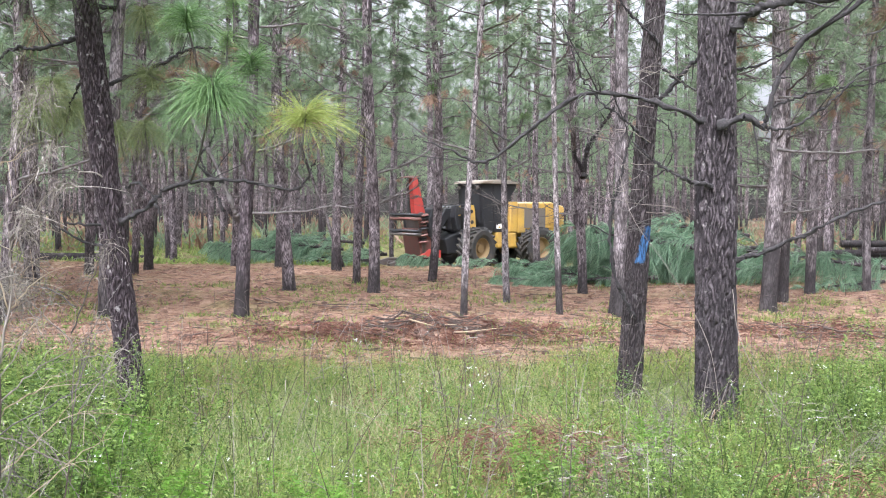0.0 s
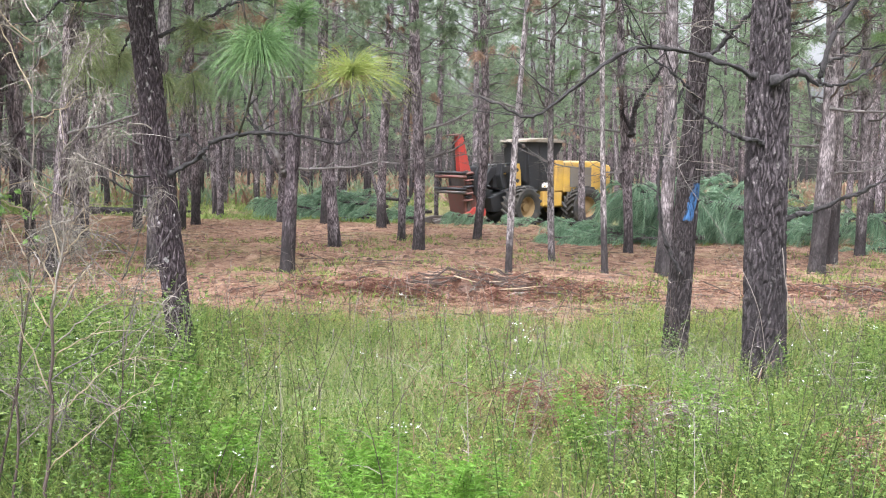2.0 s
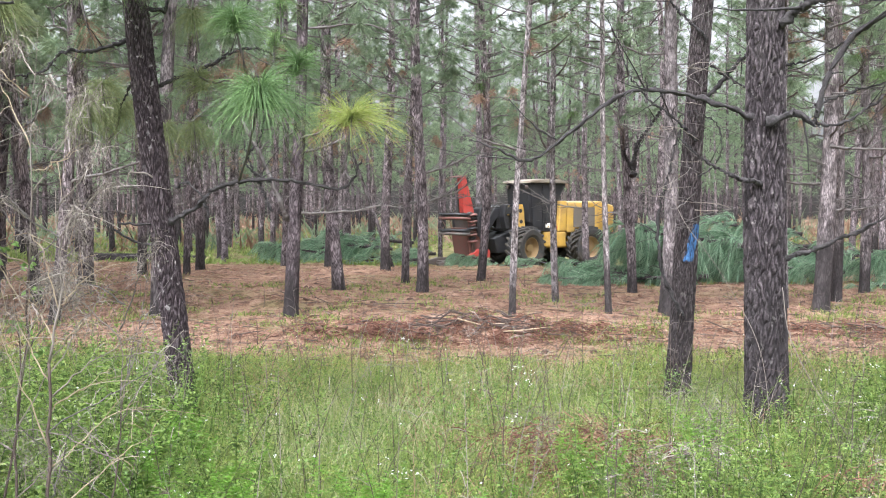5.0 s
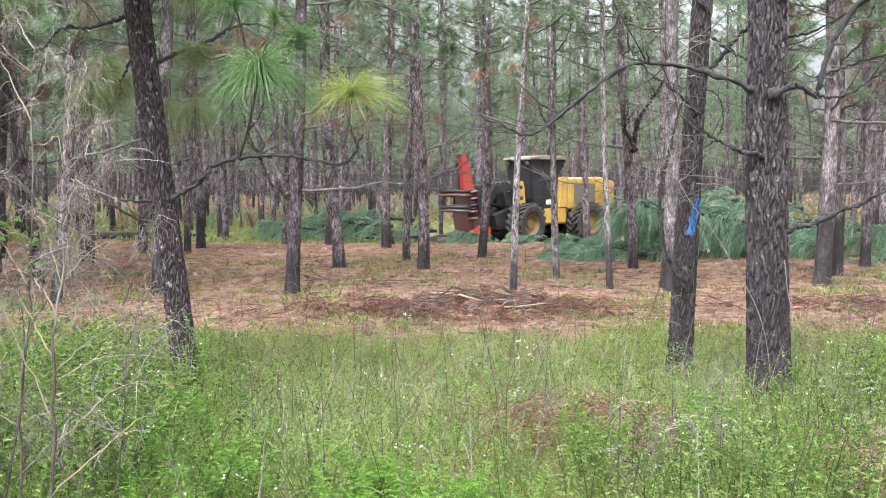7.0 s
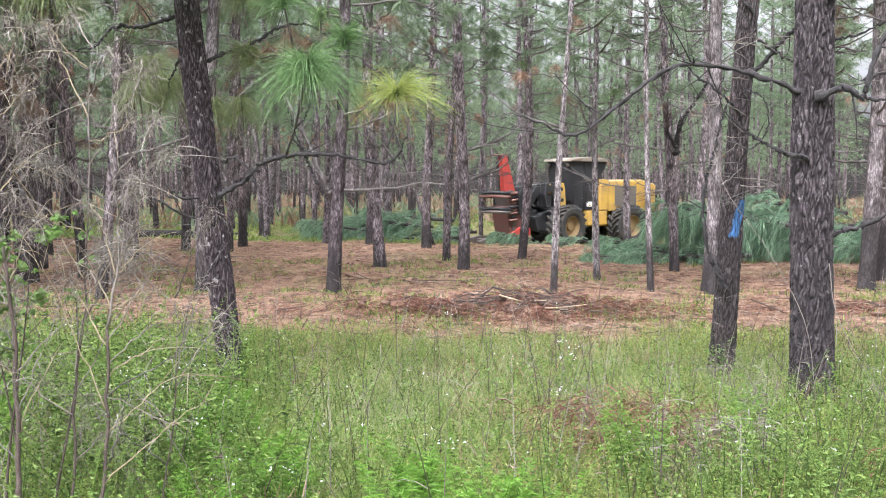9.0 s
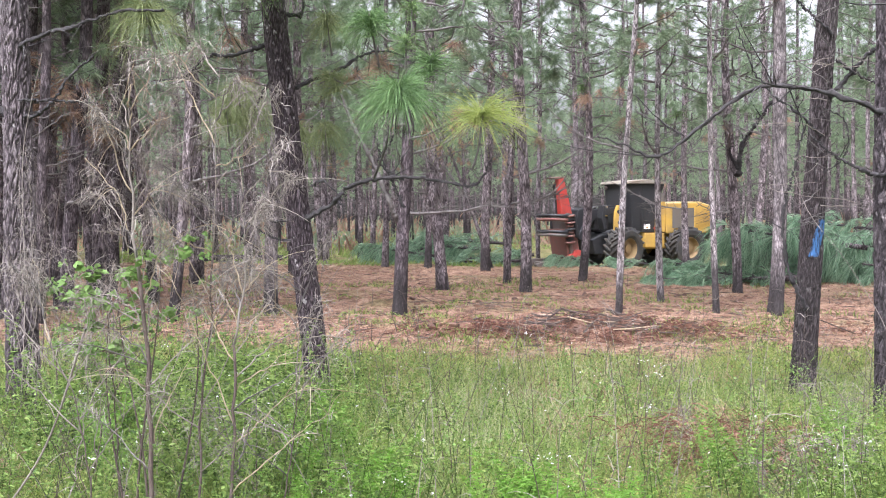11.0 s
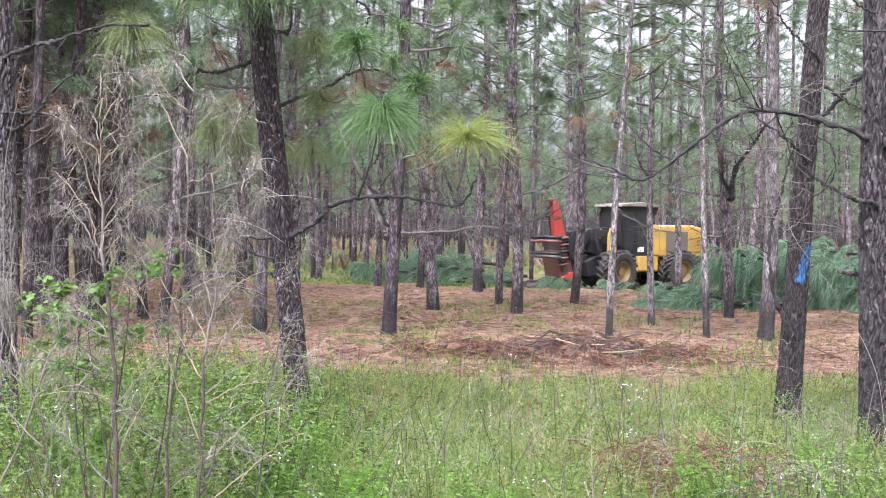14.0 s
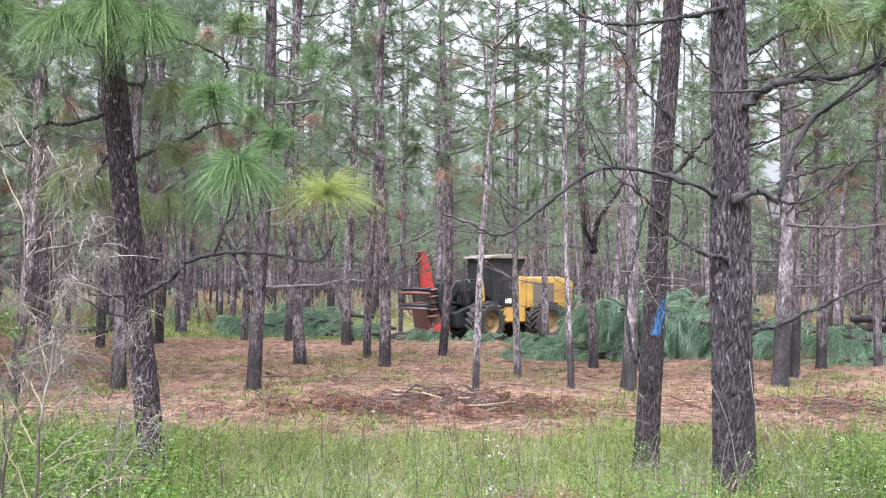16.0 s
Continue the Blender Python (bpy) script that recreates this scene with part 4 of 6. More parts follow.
for k, (at, way, n, ln, mat) in enumerate([
        ((3.0, 8.95, 3.85), (0.1, -0.1, 1), 260, 0.36, NEEDLE), ((2.54, 9.0, 3.8), (-0.4, -0.2, 0.8), 220, 0.32, NEEDLE_OLIVE), ((2.88, 9.0, 3.72), (0.2, -0.2, 0.8), 220, 0.32, NEEDLE_OLIVE), ((3.3, 8.95, 3.68), (0.6, -0.2, 0.5), 240, 0.36, NEEDLE),
        ((2.45, 9.1, 3.9), (-0.3, 0, 0.8), 200, 0.3, NEEDLE), ((3.2, 9.1, 3.3), (0.4, 0, 0.3), 150, 0.3, NEEDLE_BROWN), ((3.5, 9.0, 2.9), (0.4, 0, 0.3), 160, 0.3, NEEDLE),
        ((3.45, 9.2, 3.4), (0.5, 0, 0.5), 200, 0.32, NEEDLE)]):
    brush(right, at, way, n, ln, mat, 0.8, 40 + k)

blue = near_pine(1.48, 10.2, 0.095, 0.058, 3, "leaning pine with a blue paint mark on its bark", (0.026, 0.11, 0.011), bend=0.012, bark=BARK_MARKED)
near_limb(blue, [(1.66, 10.15, 2.71), (1.93, 10.1, 3.02), (2.07, 10.1, 3.14), (2.21, 10.1, 3.51), (2.16, 10.1, 3.7)], 0.02, 0.007, 4, 51)
near_limb(blue, [(1.49, 10.08, 1.0), (1.33, 10.02, 1.36), (1.30, 10.02, 1.82), (1.37, 10.05, 2.1), (1.45, 10.05, 2.5)], 0.018, 0.008, 3, 52)
near_limb(blue, [(1.6, 10.1, 2.4), (1.35, 10.0, 2.62), (1.1, 10.0, 2.85), (0.9, 10.0, 3.3)], 0.012, 0.004, 6, 53)
near_limb(blue, [(1.62, 10.1, 2.1), (1.75, 9.95, 2.25), (1.72, 9.9, 2.5), (1.5, 9.9, 2.6), (1.32, 9.9, 2.4)], 0.007, 0.003, 6, 54)
near_limb(blue, [(1.68, 10.1, 3.2), (1.4, 10.1, 3.5), (1.2, 10.1, 3.9)], 0.012, 0.005, 5, 55)
near_limb(blue, [(1.7, 10.1, 3.0), (1.95, 10.0, 2.8), (2.3, 10.0, 2.9)], 0.012, 0.004, 4, 56)


rs = np.random.RandomState(77)
for k in range(11):
    z = 1.7 + 0.14 * k
    p = np.array([1.5 + 0.05 * z, 10.1, z])
    q = [p, p + rs.normal(0, 0.1, 3) + [rs.choice([-0.18, 0.18]), -0.1, 0.08], p + rs.normal(0, 0.14, 3) + [rs.choice([-0.3, 0.25]), -0.15, 0.2], p + rs.normal(0, 0.2, 3) + [rs.choice([-0.35, 0.3]), -0.15, 0.25]]
    near_limb(blue, q, 0.0045, 0.0018, 4, 90 + k, 5, "twig", STRAWTWIG if k % 2 else TWIG, 26)
near_limb(roots[(3.04, 25.66)], [(3.02, 25.5, 2.5), (3.08, 25.45, 3.1), (3.35, 25.4, 3.55), (3.65, 25.3, 4.05)], 0.06, 0.03, 5, 120)
near_limb(roots[(3.04, 25.66)], [(3.0, 25.5, 2.7), (2.85, 25.4, 2.95), (2.8, 25.4, 3.3)], 0.04, 0.015, 3, 121)

edge = near_pine(-4.32, 8.5, 0.112, -0.02, 4, "pine with flaking grey bark hung with dry vines", (0.036, 0.13, 0.02), bark=BARK_GREY)
near_limb(edge, [(-4.3, 8.45, 2.48), (-4.1, 8.4, 2.53), (-3.89, 8.38, 2.76), (-3.68, 8.35, 2.92)], 0.016, 0.006, 3, 61)
near_limb(edge, [(-4.45, 8.45, 2.76), (-4.3, 8.42, 2.95), (-4.1, 8.4, 3.03), (-3.81, 8.4, 3.1), (-3.56, 8.4, 3.18), (-3.2, 8.4, 3.2)], 0.02, 0.008, 4, 62)
near_limb(edge, [(-4.3, 8.4, 2.6), (-4.0, 8.4, 2.58), (-3.7, 8.4, 2.55)], 0.012, 0.004, 3, 63)
near_limb(edge, [(-4.4, 8.45, 2.5), (-4.6, 8.4, 2.7), (-4.8, 8.4, 2.95), (-5.1, 8.4, 3.0)], 0.02, 0.008, 3, 64)

near_limb(roots[(-3.38, 19.84)], [(-3.4, 19.75, 1.6), (-3.48, 19.65, 1.85), (-3.76, 19.6, 2.55), (-4.12, 19.6, 3.23), (-4.32, 19.6, 3.75)], 0.05, 0.026, 4, 130, mat=TWIG)
near_limb(roots[(-3.29, 25.28)], [(-3.3, 25.15, 2.6), (-3.63, 25.0, 2.87), (-4.11, 25.0, 3.29), (-4.4, 25.0, 3.7)], 0.025, 0.01, 3, 131, mat=TWIG)
near_limb(roots[(-3.29, 25.28)], [(-3.25, 25.15, 2.7), (-2.81, 25.0, 2.16), (-2.6, 25.0, 2.0)], 0.025, 0.01, 3, 132, mat=TWIG)

# rust-brown and green brushes on the limbs of the pines behind
for k, (key, at, mat) in enumerate([
        ((-1.47, 25.11), (-1.8, 24.6, 7.0), NEEDLE_BROWN), ((-3.38, 19.84), (-2.4, 19.6, 4.55), NEEDLE_BROWN), ((1.24, 23.07), (0.0, 22.6, 6.1), NEEDLE_BROWN), ((2.02, 20.71), (1.15, 20.3, 5.1), NEEDLE_BROWN),
        ((1.24, 23.07), (0.7, 22.8, 6.5), NEEDLE_BROWN), ((1.24, 23.07), (0.55, 22.8, 3.5), NEEDLE_BROWN), ((5.11, 20.92), (4.5, 20.7, 5.7), NEEDLE_BROWN), ((-0.26, 28.6), (-0.3, 27.9, 4.7), NEEDLE), ((1.24, 23.07), (1.5, 22.5, 3.6), NEEDLE),
        ((-5.63, 19.82), (-5.9, 19.3, 4.0), NEEDLE_BROWN), ((-3.29, 25.28), (-3.9, 24.9, 5.2), NEEDLE), ((6.68, 23.23), (7.3, 22.8, 4.4), NEEDLE), ((8.03, 25.77), (7.6, 25.2, 5.0), NEEDLE), ((5.72, 20.96), (6.6, 20.6, 4.1), NEEDLE),
        ((9.65, 26.73), (9.0, 26.2, 4.6), NEEDLE), ((-6.91, 18.54), (-6.3, 18.2, 4.2), NEEDLE), ((-8.82, 17.8), (-8.2, 17.5, 3.6), NEEDLE_BROWN), ((-8.47, 21.72), (-7.6, 21.4, 4.6), NEEDLE)]):
    x, y = key
    a = np.array([x, y, at[2] - 0.35])
    m = (a + at) / 2 + [0.05, 0, -0.12]
    near_limb(roots[key], [a, m, at], 0.016, 0.007, 3, 200 + k, 5, n=14, mat=TWIG)
    brush(roots[key], at, (at[0] - x, -0.2, 0.5), 110 if mat is NEEDLE else 90, 0.3, mat, 0.9, 220 + k, "rust-brown dead needle brush" if mat is NEEDLE_BROWN else "")


# ---- felled pine tops ----
def plume(g, rs, base, way, length, n, nlen, width, mat=1):
    """A branch clothed in needles that sweep towards its tip."""
    way = np.asarray(way, float) / np.linalg.norm(way)
    s = np.linspace(0, 1, 7)[:, None]
    line = np.asarray(base) + way * length * s + np.array([0, 0, -0.75]) * length * s ** 2.0 + rs.normal(0, 0.02, (7, 3)) * s
    tube(g, line, 0.014 * (1.2 - s[:, 0]), 4, 0, False)
    q = rs.uniform(0.12, 1.0, n)
    k = np.minimum((q * 6).astype(int), 5)
    p = line[k] + (line[k + 1] - line[k]) * (q * 6 - k)[:, None]
    tan = line[k + 1] - line[k]
    tan /= np.linalg.norm(tan, axis=1, keepdims=True)
    blades(g, rs, p, tan * 1.0 + ball_dirs(rs, n) * 0.42, nlen * rs.uniform(0.7, 1.2, n), width, 0.5 * rs.uniform(0.4, 1.4, n), 2, mat)


def felled_meshes(seed, length=4.2):
    rs = np.random.RandomState(seed)
    gs, gf = Geo(), Geo()
    s = np.linspace(0.3, 1, 9)
    stem = np.stack([length * s, 0.12 * np.sin(3 * s + seed), 0.25 + 0.35 * s], -1)
    tube(gs, stem, 0.075 * (1 - 0.8 * s), 8)
    for k in range(46):
        u = rs.uniform(0.0, 1.0)
        i = min(int(u * 8), 7)
        p = stem[i] + (stem[i + 1] - stem[i]) * (u * 8 - i)
        a = rs.uniform(-0.5, 3.64)
        d = np.array([rs.uniform(0.3, 1.1), math.cos(a), 0.75 * math.sin(a) + 0.15])
        plume(gf, rs, p, d, rs.uniform(0.7, 1.35) * (1.15 - 0.45 * u), 95, 0.38, 0.011)
    return gs.mesh("stem", [BARK]), gf.mesh("foliage", [TWIG, NEEDLE_SLASH])


FELLED = [felled_meshes(200 + k) for k in range(5)]


def felled_pine(x, y, z, rz, ry=0.0, scale=1.0, k=0):
    root = thing("felled_pine_top", x, y, z, "felled pine top heaped with limp blue-green needles", "felled tree", "heap of felled pine tops")
    root.matrix_basis = pose(x, y, float(ground_z(x, y)) + z, 0, ry, rz) @ Matrix.Scale(scale, 4)
    put("stem", FELLED[k % 5][0], root)
    put("foliage", FELLED[k % 5][1], root)
    return root


rs = np.random.RandomState(12)
for k, (x, y, z, rz, sc) in enumerate([
        (3.4, 27.6, 0.0, 175, 0.5), (4.9, 28.0, 0.0, 165, 0.75), (6.4, 28.0, 0.0, 190, 1.0), (7.8, 28.6, 0.35, 170, 1.1), (7.2, 29.6, 0.5, 200, 1.0), (8.6, 29.6, 0.55, 185, 1.15),
        (8.4, 30.6, 0.7, 165, 1.0), (9.8, 28.6, 0.0, 178, 1.0), (10.8, 30.0, 0.3, 160, 1.1), (12.4, 29.5, 0.0, 185, 1.0), (6.4, 30.8, 0.2, 185, 0.8), (9.6, 31.8, 0.7, 178, 1.0),
        (10.0, 31.8, 0.5, 190, 1.1), (13.6, 31.5, 0.0, 170, 1.0), (4.4, 32.2, 0.0, 195, 0.55), (8.8, 27.4, 0.0, 150, 0.75), (11.2, 27.9, 0.0, 205, 0.75), (5.6, 27.2, 0.0, 140, 0.7),
        (-1.0, 38.6, 0.0, 175, 0.95), (-2.2, 39.4, 0.25, 165, 1.0), (-0.6, 40.2, 0.3, 185, 1.0), (-3.2, 40.4, 0.45, 178, 1.0), (-1.4, 41.6, 0.5, 170, 1.1), (0.4, 39.2, 0.0, 160, 0.45),
        (0.6, 36.8, 0.0, 185, 0.42), (1.6, 35.6, 0.0, 170, 0.4), (-4.2, 39.0, 0.0, 190, 0.8), (2.4, 37.8, 0.0, 175, 0.42), (14.6, 29.5, 0.0, 175, 0.8), (4.2, 29.2, 0.0, 185, 0.6)]):
    felled_pine(x, y, z, rz + rs.uniform(-8, 8), rs.uniform(-4, 8), sc, k)


# ---- logs and sticks ----
def log(x0, y0, x1, y1, r, z=0.0, label="fallen grey pine log lying on the straw", group="fallen logs"):
    g = Geo()
    p = np.stack([np.linspace(x0, x1, 14), np.linspace(y0, y1, 14)], -1)
    d = np.random.RandomState(int(abs(x0 * 97 + y0 * 13))).normal(0, 0.015, (14, 2))
    pts = np.column_stack([p + d, np.full(14, r * 0.8 + z + float(ground_z((x0 + x1) / 2, (y0 + y1) / 2)))])
    tube(g, pts - pts[0], r * np.linspace(1, 0.75, 14), 12)
    ob = put("fallen_log", g.mesh("fallen_log", [BARK_PALE]), None, Matrix.Translation(pts[0]))
    tagged(ob, label, "log", group)


log(-13.8, 38.4, -10.6, 39.4, 0.17)
log(-12.6, 39.6, -9.9, 40.0, 0.11)
for k, (a, b, c, d, r, z) in enumerate([(12.6, 36.0, 17.5, 37.5, 0.13, 0), (12.9, 36.4, 17.8, 37.2, 0.12, 0.2), (12.4, 36.8, 17.5, 38.4, 0.13, 0.38), (13.2, 36.2, 17.0, 37.0, 0.1, 0.55), (12.8, 37.2, 17.9, 37.9, 0.12, 0.66)]):
    log(a, b, c, d, r, z, "cut pine log in a loose stack", "stacked logs")
log(12.0, 31.0, 16.0, 32.2, 0.07, 0.15, "thin peeled pole lying on the slash", "fallen logs")


def leaning_pole(x0, y0, x1, y1, z1, r):
    """A dead pole, stood against the stems."""
    z0 = float(ground_z(x0, y0))
    s = np.linspace(0, 1, 16)
    pts = np.stack([(x1 - x0) * s, (y1 - y0) * s, (z1 - z0) * s + 0.12 * np.sin(3.1 * s)], -1)
    g = Geo()
    tube(g, pts, r * (1.05 - 0.6 * s), 9)
    tagged(put("leaning_pole", g.mesh("leaning_pole", [BARK_PALE]), None, Matrix.Translation((x0, y0, z0 - 0.02))), "thin dead pale pole leaning among the pine stems", "pole")


leaning_pole(-3.05, 36.0, -5.0, 36.2, 5.2, 0.065)


def brush_pile(x, y, w, d, n, seed, label):
    """Sticks, splinters and clods strewn over a scraped hump."""
    root = thing("brush_pile", x, y, float(ground_z(x, y)), label, "debris")
    rs = np.random.RandomState(seed)
    gz0 = root.location.z
    for k in range(n):
        ln, r = rs.uniform(0.15, 0.8), rs.uniform(0.004, 0.012)
        cx, cy, a = rs.normal(0, w * 0.45), rs.normal(0, d * 0.4), rs.normal(0, 0.45)
        s = np.linspace(-0.5, 0.5, 7)
        px, py = cx + ln * s * math.cos(a), cy + ln * s * math.sin(a) + 0.04 * np.sin(s * 5 + k)
        pz = ground_z(x + cx, y + cy) - gz0 + r + rs.uniform(0, 0.09) + s * rs.normal(0, 0.16) * ln
        pz = np.maximum(pz, ground_z(x + px, y + py) - gz0)
        g = Geo()
        tube(g, np.stack([px, py, pz], -1), r * np.linspace(1.1, 0.6, 7), 6)
        put("stick", g.mesh("stick", [CHIP if rs.rand() < 0.06 else STICK]), root)
    for k in range(n // 7 if n > 24 and w < 3 else 0):
        ln, r = rs.uniform(0.5, 1.5), rs.uniform(0.007, 0.016)
        cx, cy, a = rs.normal(0, w * 0.35), rs.normal(0, d * 0.3), rs.normal(0, 0.3)
        t = np.linspace(-0.5, 0.5, 9)
        px, py = cx + ln * t * math.cos(a), cy + ln * t * math.sin(a) + 0.022 * np.sin(t * 5 + k)
        pz = ground_z(x + px, y + py) - gz0 + 0.06 + 0.1 * rs.rand() + t * rs.normal(0, 0.07) + 0.02 * np.sin(11 * t + k)
        g = Geo()
        tube(g, np.stack([px, py, pz], -1), r * np.linspace(1.1, 0.6, 9), 7)
        put("branch", g.mesh("branch", [STICK]), root)
    for k in range(int(n * 0.9)):
        bm = bmesh.new()
        bmesh.ops.create_icosphere(bm, subdivisions=2, radius=rs.uniform(0.03, 0.085) * (1.5 if n > 40 and k % 4 == 0 else 1.0))
        for v in bm.verts:
            v.co *= 1 + 0.8 * noise.noise(v.co * 14 + Vector((k, seed, 0)))
            v.co.z *= 0.6
        me = bpy.data.meshes.new("clod")
        bm.to_mesh(me)
        bm.free()
        me.materials.append(DIRT if rs.rand() < 0.4 else STRAWCLOD)
        cx, cy = rs.normal(0, w * 0.42), rs.normal(0, d * 0.4)
        put("clod", me, root, Matrix.Translation((cx, cy, float(ground_z(x + cx, y + cy)) - gz0 + 0.02)))


brush_pile(-0.7, 16.6, 2.4, 0.6, 92, 1, "scraped heap of grey sticks, splinters and rusty straw clods")
brush_pile(1.1, 17.1, 1.2, 0.6, 26, 2, "small heap of soil clods and broken sticks")
brush_pile(5.7, 17.8, 1.8, 1.0, 30, 3, "churned strip of soil clods and broken sticks")
brush_pile(-2.2, 21.5, 3.0, 1.2, 10, 4, "scattered thin sticks on pine straw")
brush_pile(2.6, 24.2, 3.5, 1.4, 12, 6, "scattered thin sticks on pine straw")

# needles of the litter, loose on the floor and heaped in windrows
g, rs = Geo(), np.random.RandomState(21)
n = 150000
x, y = rs.uniform(-15, 13, n), 12.9 + 26 * rs.rand(n) ** 1.5
keep = np.abs(x + 0.08 * y) < 0.5 * y + 1
x, y = x[keep], y[keep]
n = len(x)
a = rs.uniform(0, 6.28, n)
heap = smoothstep(0.1, 0.9, wave(0.6 * x + 3, 0.9 * y)) * 0.05 + 0.07 * np.exp(-((x + 0.3) ** 2 / 5 + (y - 16.8) ** 2 / 0.4))
o = np.stack([x, y, ground_z(x, y) + 0.008 + heap * rs.rand(n)], -1)
# dark matted needles in patches, clump shadow put into the colour too
dark = smoothstep(0.0, 0.5, wave(2.3 * x + 1, 3.3 * y) + 0.6 * wave(0.9 * x, 1.2 * y + 4) - 0.15) * 0.55 > rs.rand(n)
thin = smoothstep(-0.2, 0.5, wave(1.7 * x + 9, 2.1 * y + 3)) > rs.rand(n) * 1.6
for mask, mt in ((dark, 1), (~dark & ~thin, 0)):
    q = np.flatnonzero(mask)
    blades(g, rs, o[q] + np.outer(rs.rand(len(q)), [0, 0, 0.035 * mt]), np.stack([np.cos(a[q]), np.sin(a[q]), rs.uniform(-0.05, 0.35, len(q))], -1), rs.uniform(0.08, 0.24, len(q)), rs.uniform(0.004, 0.010, len(q)), 0.25, 1, mt)
tagged(put("pine_straw_litter", g.mesh("pine_straw_litter", [STRAW, STRAWDARK])), "loose rust-brown pine needles strewn over the floor", "pine straw", kind="stuff")

# thin grass, green and bleached, that comes up through the straw in patches
g = Geo()
n = 60000
x, y = rs.uniform(-15, 13, n), 13.2 + 21 * rs.rand(n) ** 1.3
patch = wave(0.7 * x + 5, 0.55 * y + 2) + 0.5 * wave(1.9 * x, 1.6 * y + 7) + 0.5 * smoothstep(19, 27, y) - 0.5 * np.exp(-((x + 0.4) ** 2 / 4 + (y - 16.6) ** 2 / 0.8))
keep = (np.abs(x + 0.08 * y) < 0.5 * y + 1) & (smoothstep(0.1, 0.9, patch) * 0.6 > rs.rand(n))
x, y = x[keep], y[keep]
n = len(x)
green = smoothstep(-0.3, 0.4, wave(0.5 * x + 2, 0.4 * y)) * 0.6 > rs.rand(n)
for mask, mt in ((green, 0), (~green, 1)):
    q = np.flatnonzero(mask)
    blades(g, rs, np.stack([x[q], y[q], ground_z(x[q], y[q])], -1), np.stack([rs.normal(0, 0.6, len(q)), rs.normal(0, 0.6, len(q)), np.ones(len(q))], -1), rs.uniform(0.05, 0.2, len(q)), rs.uniform(0.004, 0.009, len(q)), 0.6, 2, mt)
tagged(put("straw_grass", g.mesh("straw_grass", [GRASS_FAR, STRAWTWIG])), "thin green and bleached grass coming up through pine straw", "grass", kind="stuff")

# dark, matted needles thrown up on the scraped heaps, and small broken twigs all over the floor
g = Geo()
n = 15000
x, y = np.concatenate([rs.normal(-0.5, 1.2, n), rs.normal(-1.35, 0.3, n // 3), rs.normal(1.3, 0.4, n // 3), rs.normal(5.7, 1.2, n // 2)]), np.concatenate([rs.normal(16.5, 0.3, n), rs.normal(16.8, 0.22, n // 3), rs.normal(17.1, 0.25, n // 3), rs.normal(17.8, 0.5, n // 2)])
lump = smoothstep(-0.1, 0.7, wave(3.0 * x, 4.0 * y))
keep = rs.rand(len(x)) < 0.25 + 0.75 * lump
x, y, lump = x[keep], y[keep], lump[keep]
n = len(x)
a = rs.uniform(0, 6.28, n)
blades(g, rs, np.stack([x, y, ground_z(x, y) + rs.rand(n) * (0.02 + 0.16 * lump)], -1), np.stack([np.cos(a), np.sin(a), rs.uniform(-0.2, 0.5, n)], -1), rs.uniform(0.08, 0.24, n), rs.uniform(0.006, 0.015, n), 0.5, 2)
tagged(put("scraped_straw", g.mesh("scraped_straw", [STRAWDARK])), "dark rusty matted straw thrown up in lumps", "pine straw", kind="stuff")
g = Geo()
for _ in range(1100):
    y = 13.5 + 20 * rs.rand() ** 1.4
    x, a, ln = rs.uniform(-0.5, 0.42) * (y + 1), rs.uniform(0, 6.28), rs.uniform(0.05, 0.32)
    s = np.linspace(-0.5, 0.5, 4)
    px, py = x + ln * s * math.cos(a), y + ln * s * math.sin(a) * 0.8 + 0.02 * np.sin(9 * s + x)
    tube(g, np.stack([px, py, ground_z(px, py) + 0.012 + 0.05 * rs.rand()], -1), rs.uniform(0.003, 0.007), 4)
for _ in range(70):
    y = 14.0 + 14 * rs.rand()
    x, h, d = rs.uniform(-0.4, 0.4) * y, rs.uniform(0.12, 0.5), rs.normal(0, 0.35, 2)
    s = np.linspace(0, 1, 5)
    tube(g, np.stack([x + d[0] * h * s, y + d[1] * h * s, float(ground_z(x, y)) + h * s], -1) + rs.normal(0, 0.008, (5, 3)), 0.006 * (1.2 - s), 4)
tagged(put("litter_twigs", g.mesh("litter_twigs", [STICK])), "short broken brown twigs strewn on the straw", "twigs", kind="stuff")

# lumps of straw and soil kicked up all over the floor
g = Geo()
for _ in range(1700):
    y = 13.6 + 15 * rs.rand() ** 1.5
    x = rs.uniform(-0.5, 0.42) * (y + 1)
    if wave(0.9 * x + 2, 1.1 * y) < 0.0 and rs.rand() < 0.75:
        continue
    r, m = 0.014 + 0.055 * rs.rand() ** 1.8, 7
    t = np.arange(m) * 6.283 / m
    low = np.stack([np.cos(t) * 1.3, np.sin(t) * 1.3, np.full(m, -0.3)], -1) * r * rs.uniform(0.8, 1.25, (m, 1))
    top = np.stack([np.cos(t) * 0.8, np.sin(t) * 0.8, np.full(m, 0.55)], -1) * r * rs.uniform(0.6, 1.3, (m, 1))
    i = np.arange(m)
    j = (i + 1) % m
    g.add(np.concatenate([low, top, [[0, 0, r * 0.85]]]) + [x, y, float(ground_z(x, y))],
          np.concatenate([np.stack([i, j, j + m], 1), np.stack([i, j + m, i + m], 1), np.stack([i + m, j + m, 0 * i + 2 * m], 1)]), int(rs.rand() < 0.4))
tagged(put("straw_clods", g.mesh("straw_clods", [STRAWCLOD, DIRT])), "small lumps of matted straw and soil", "clods", kind="stuff")

# ---- the verge: grass, weeds, flowers ----
rs = np.random.RandomState(33)


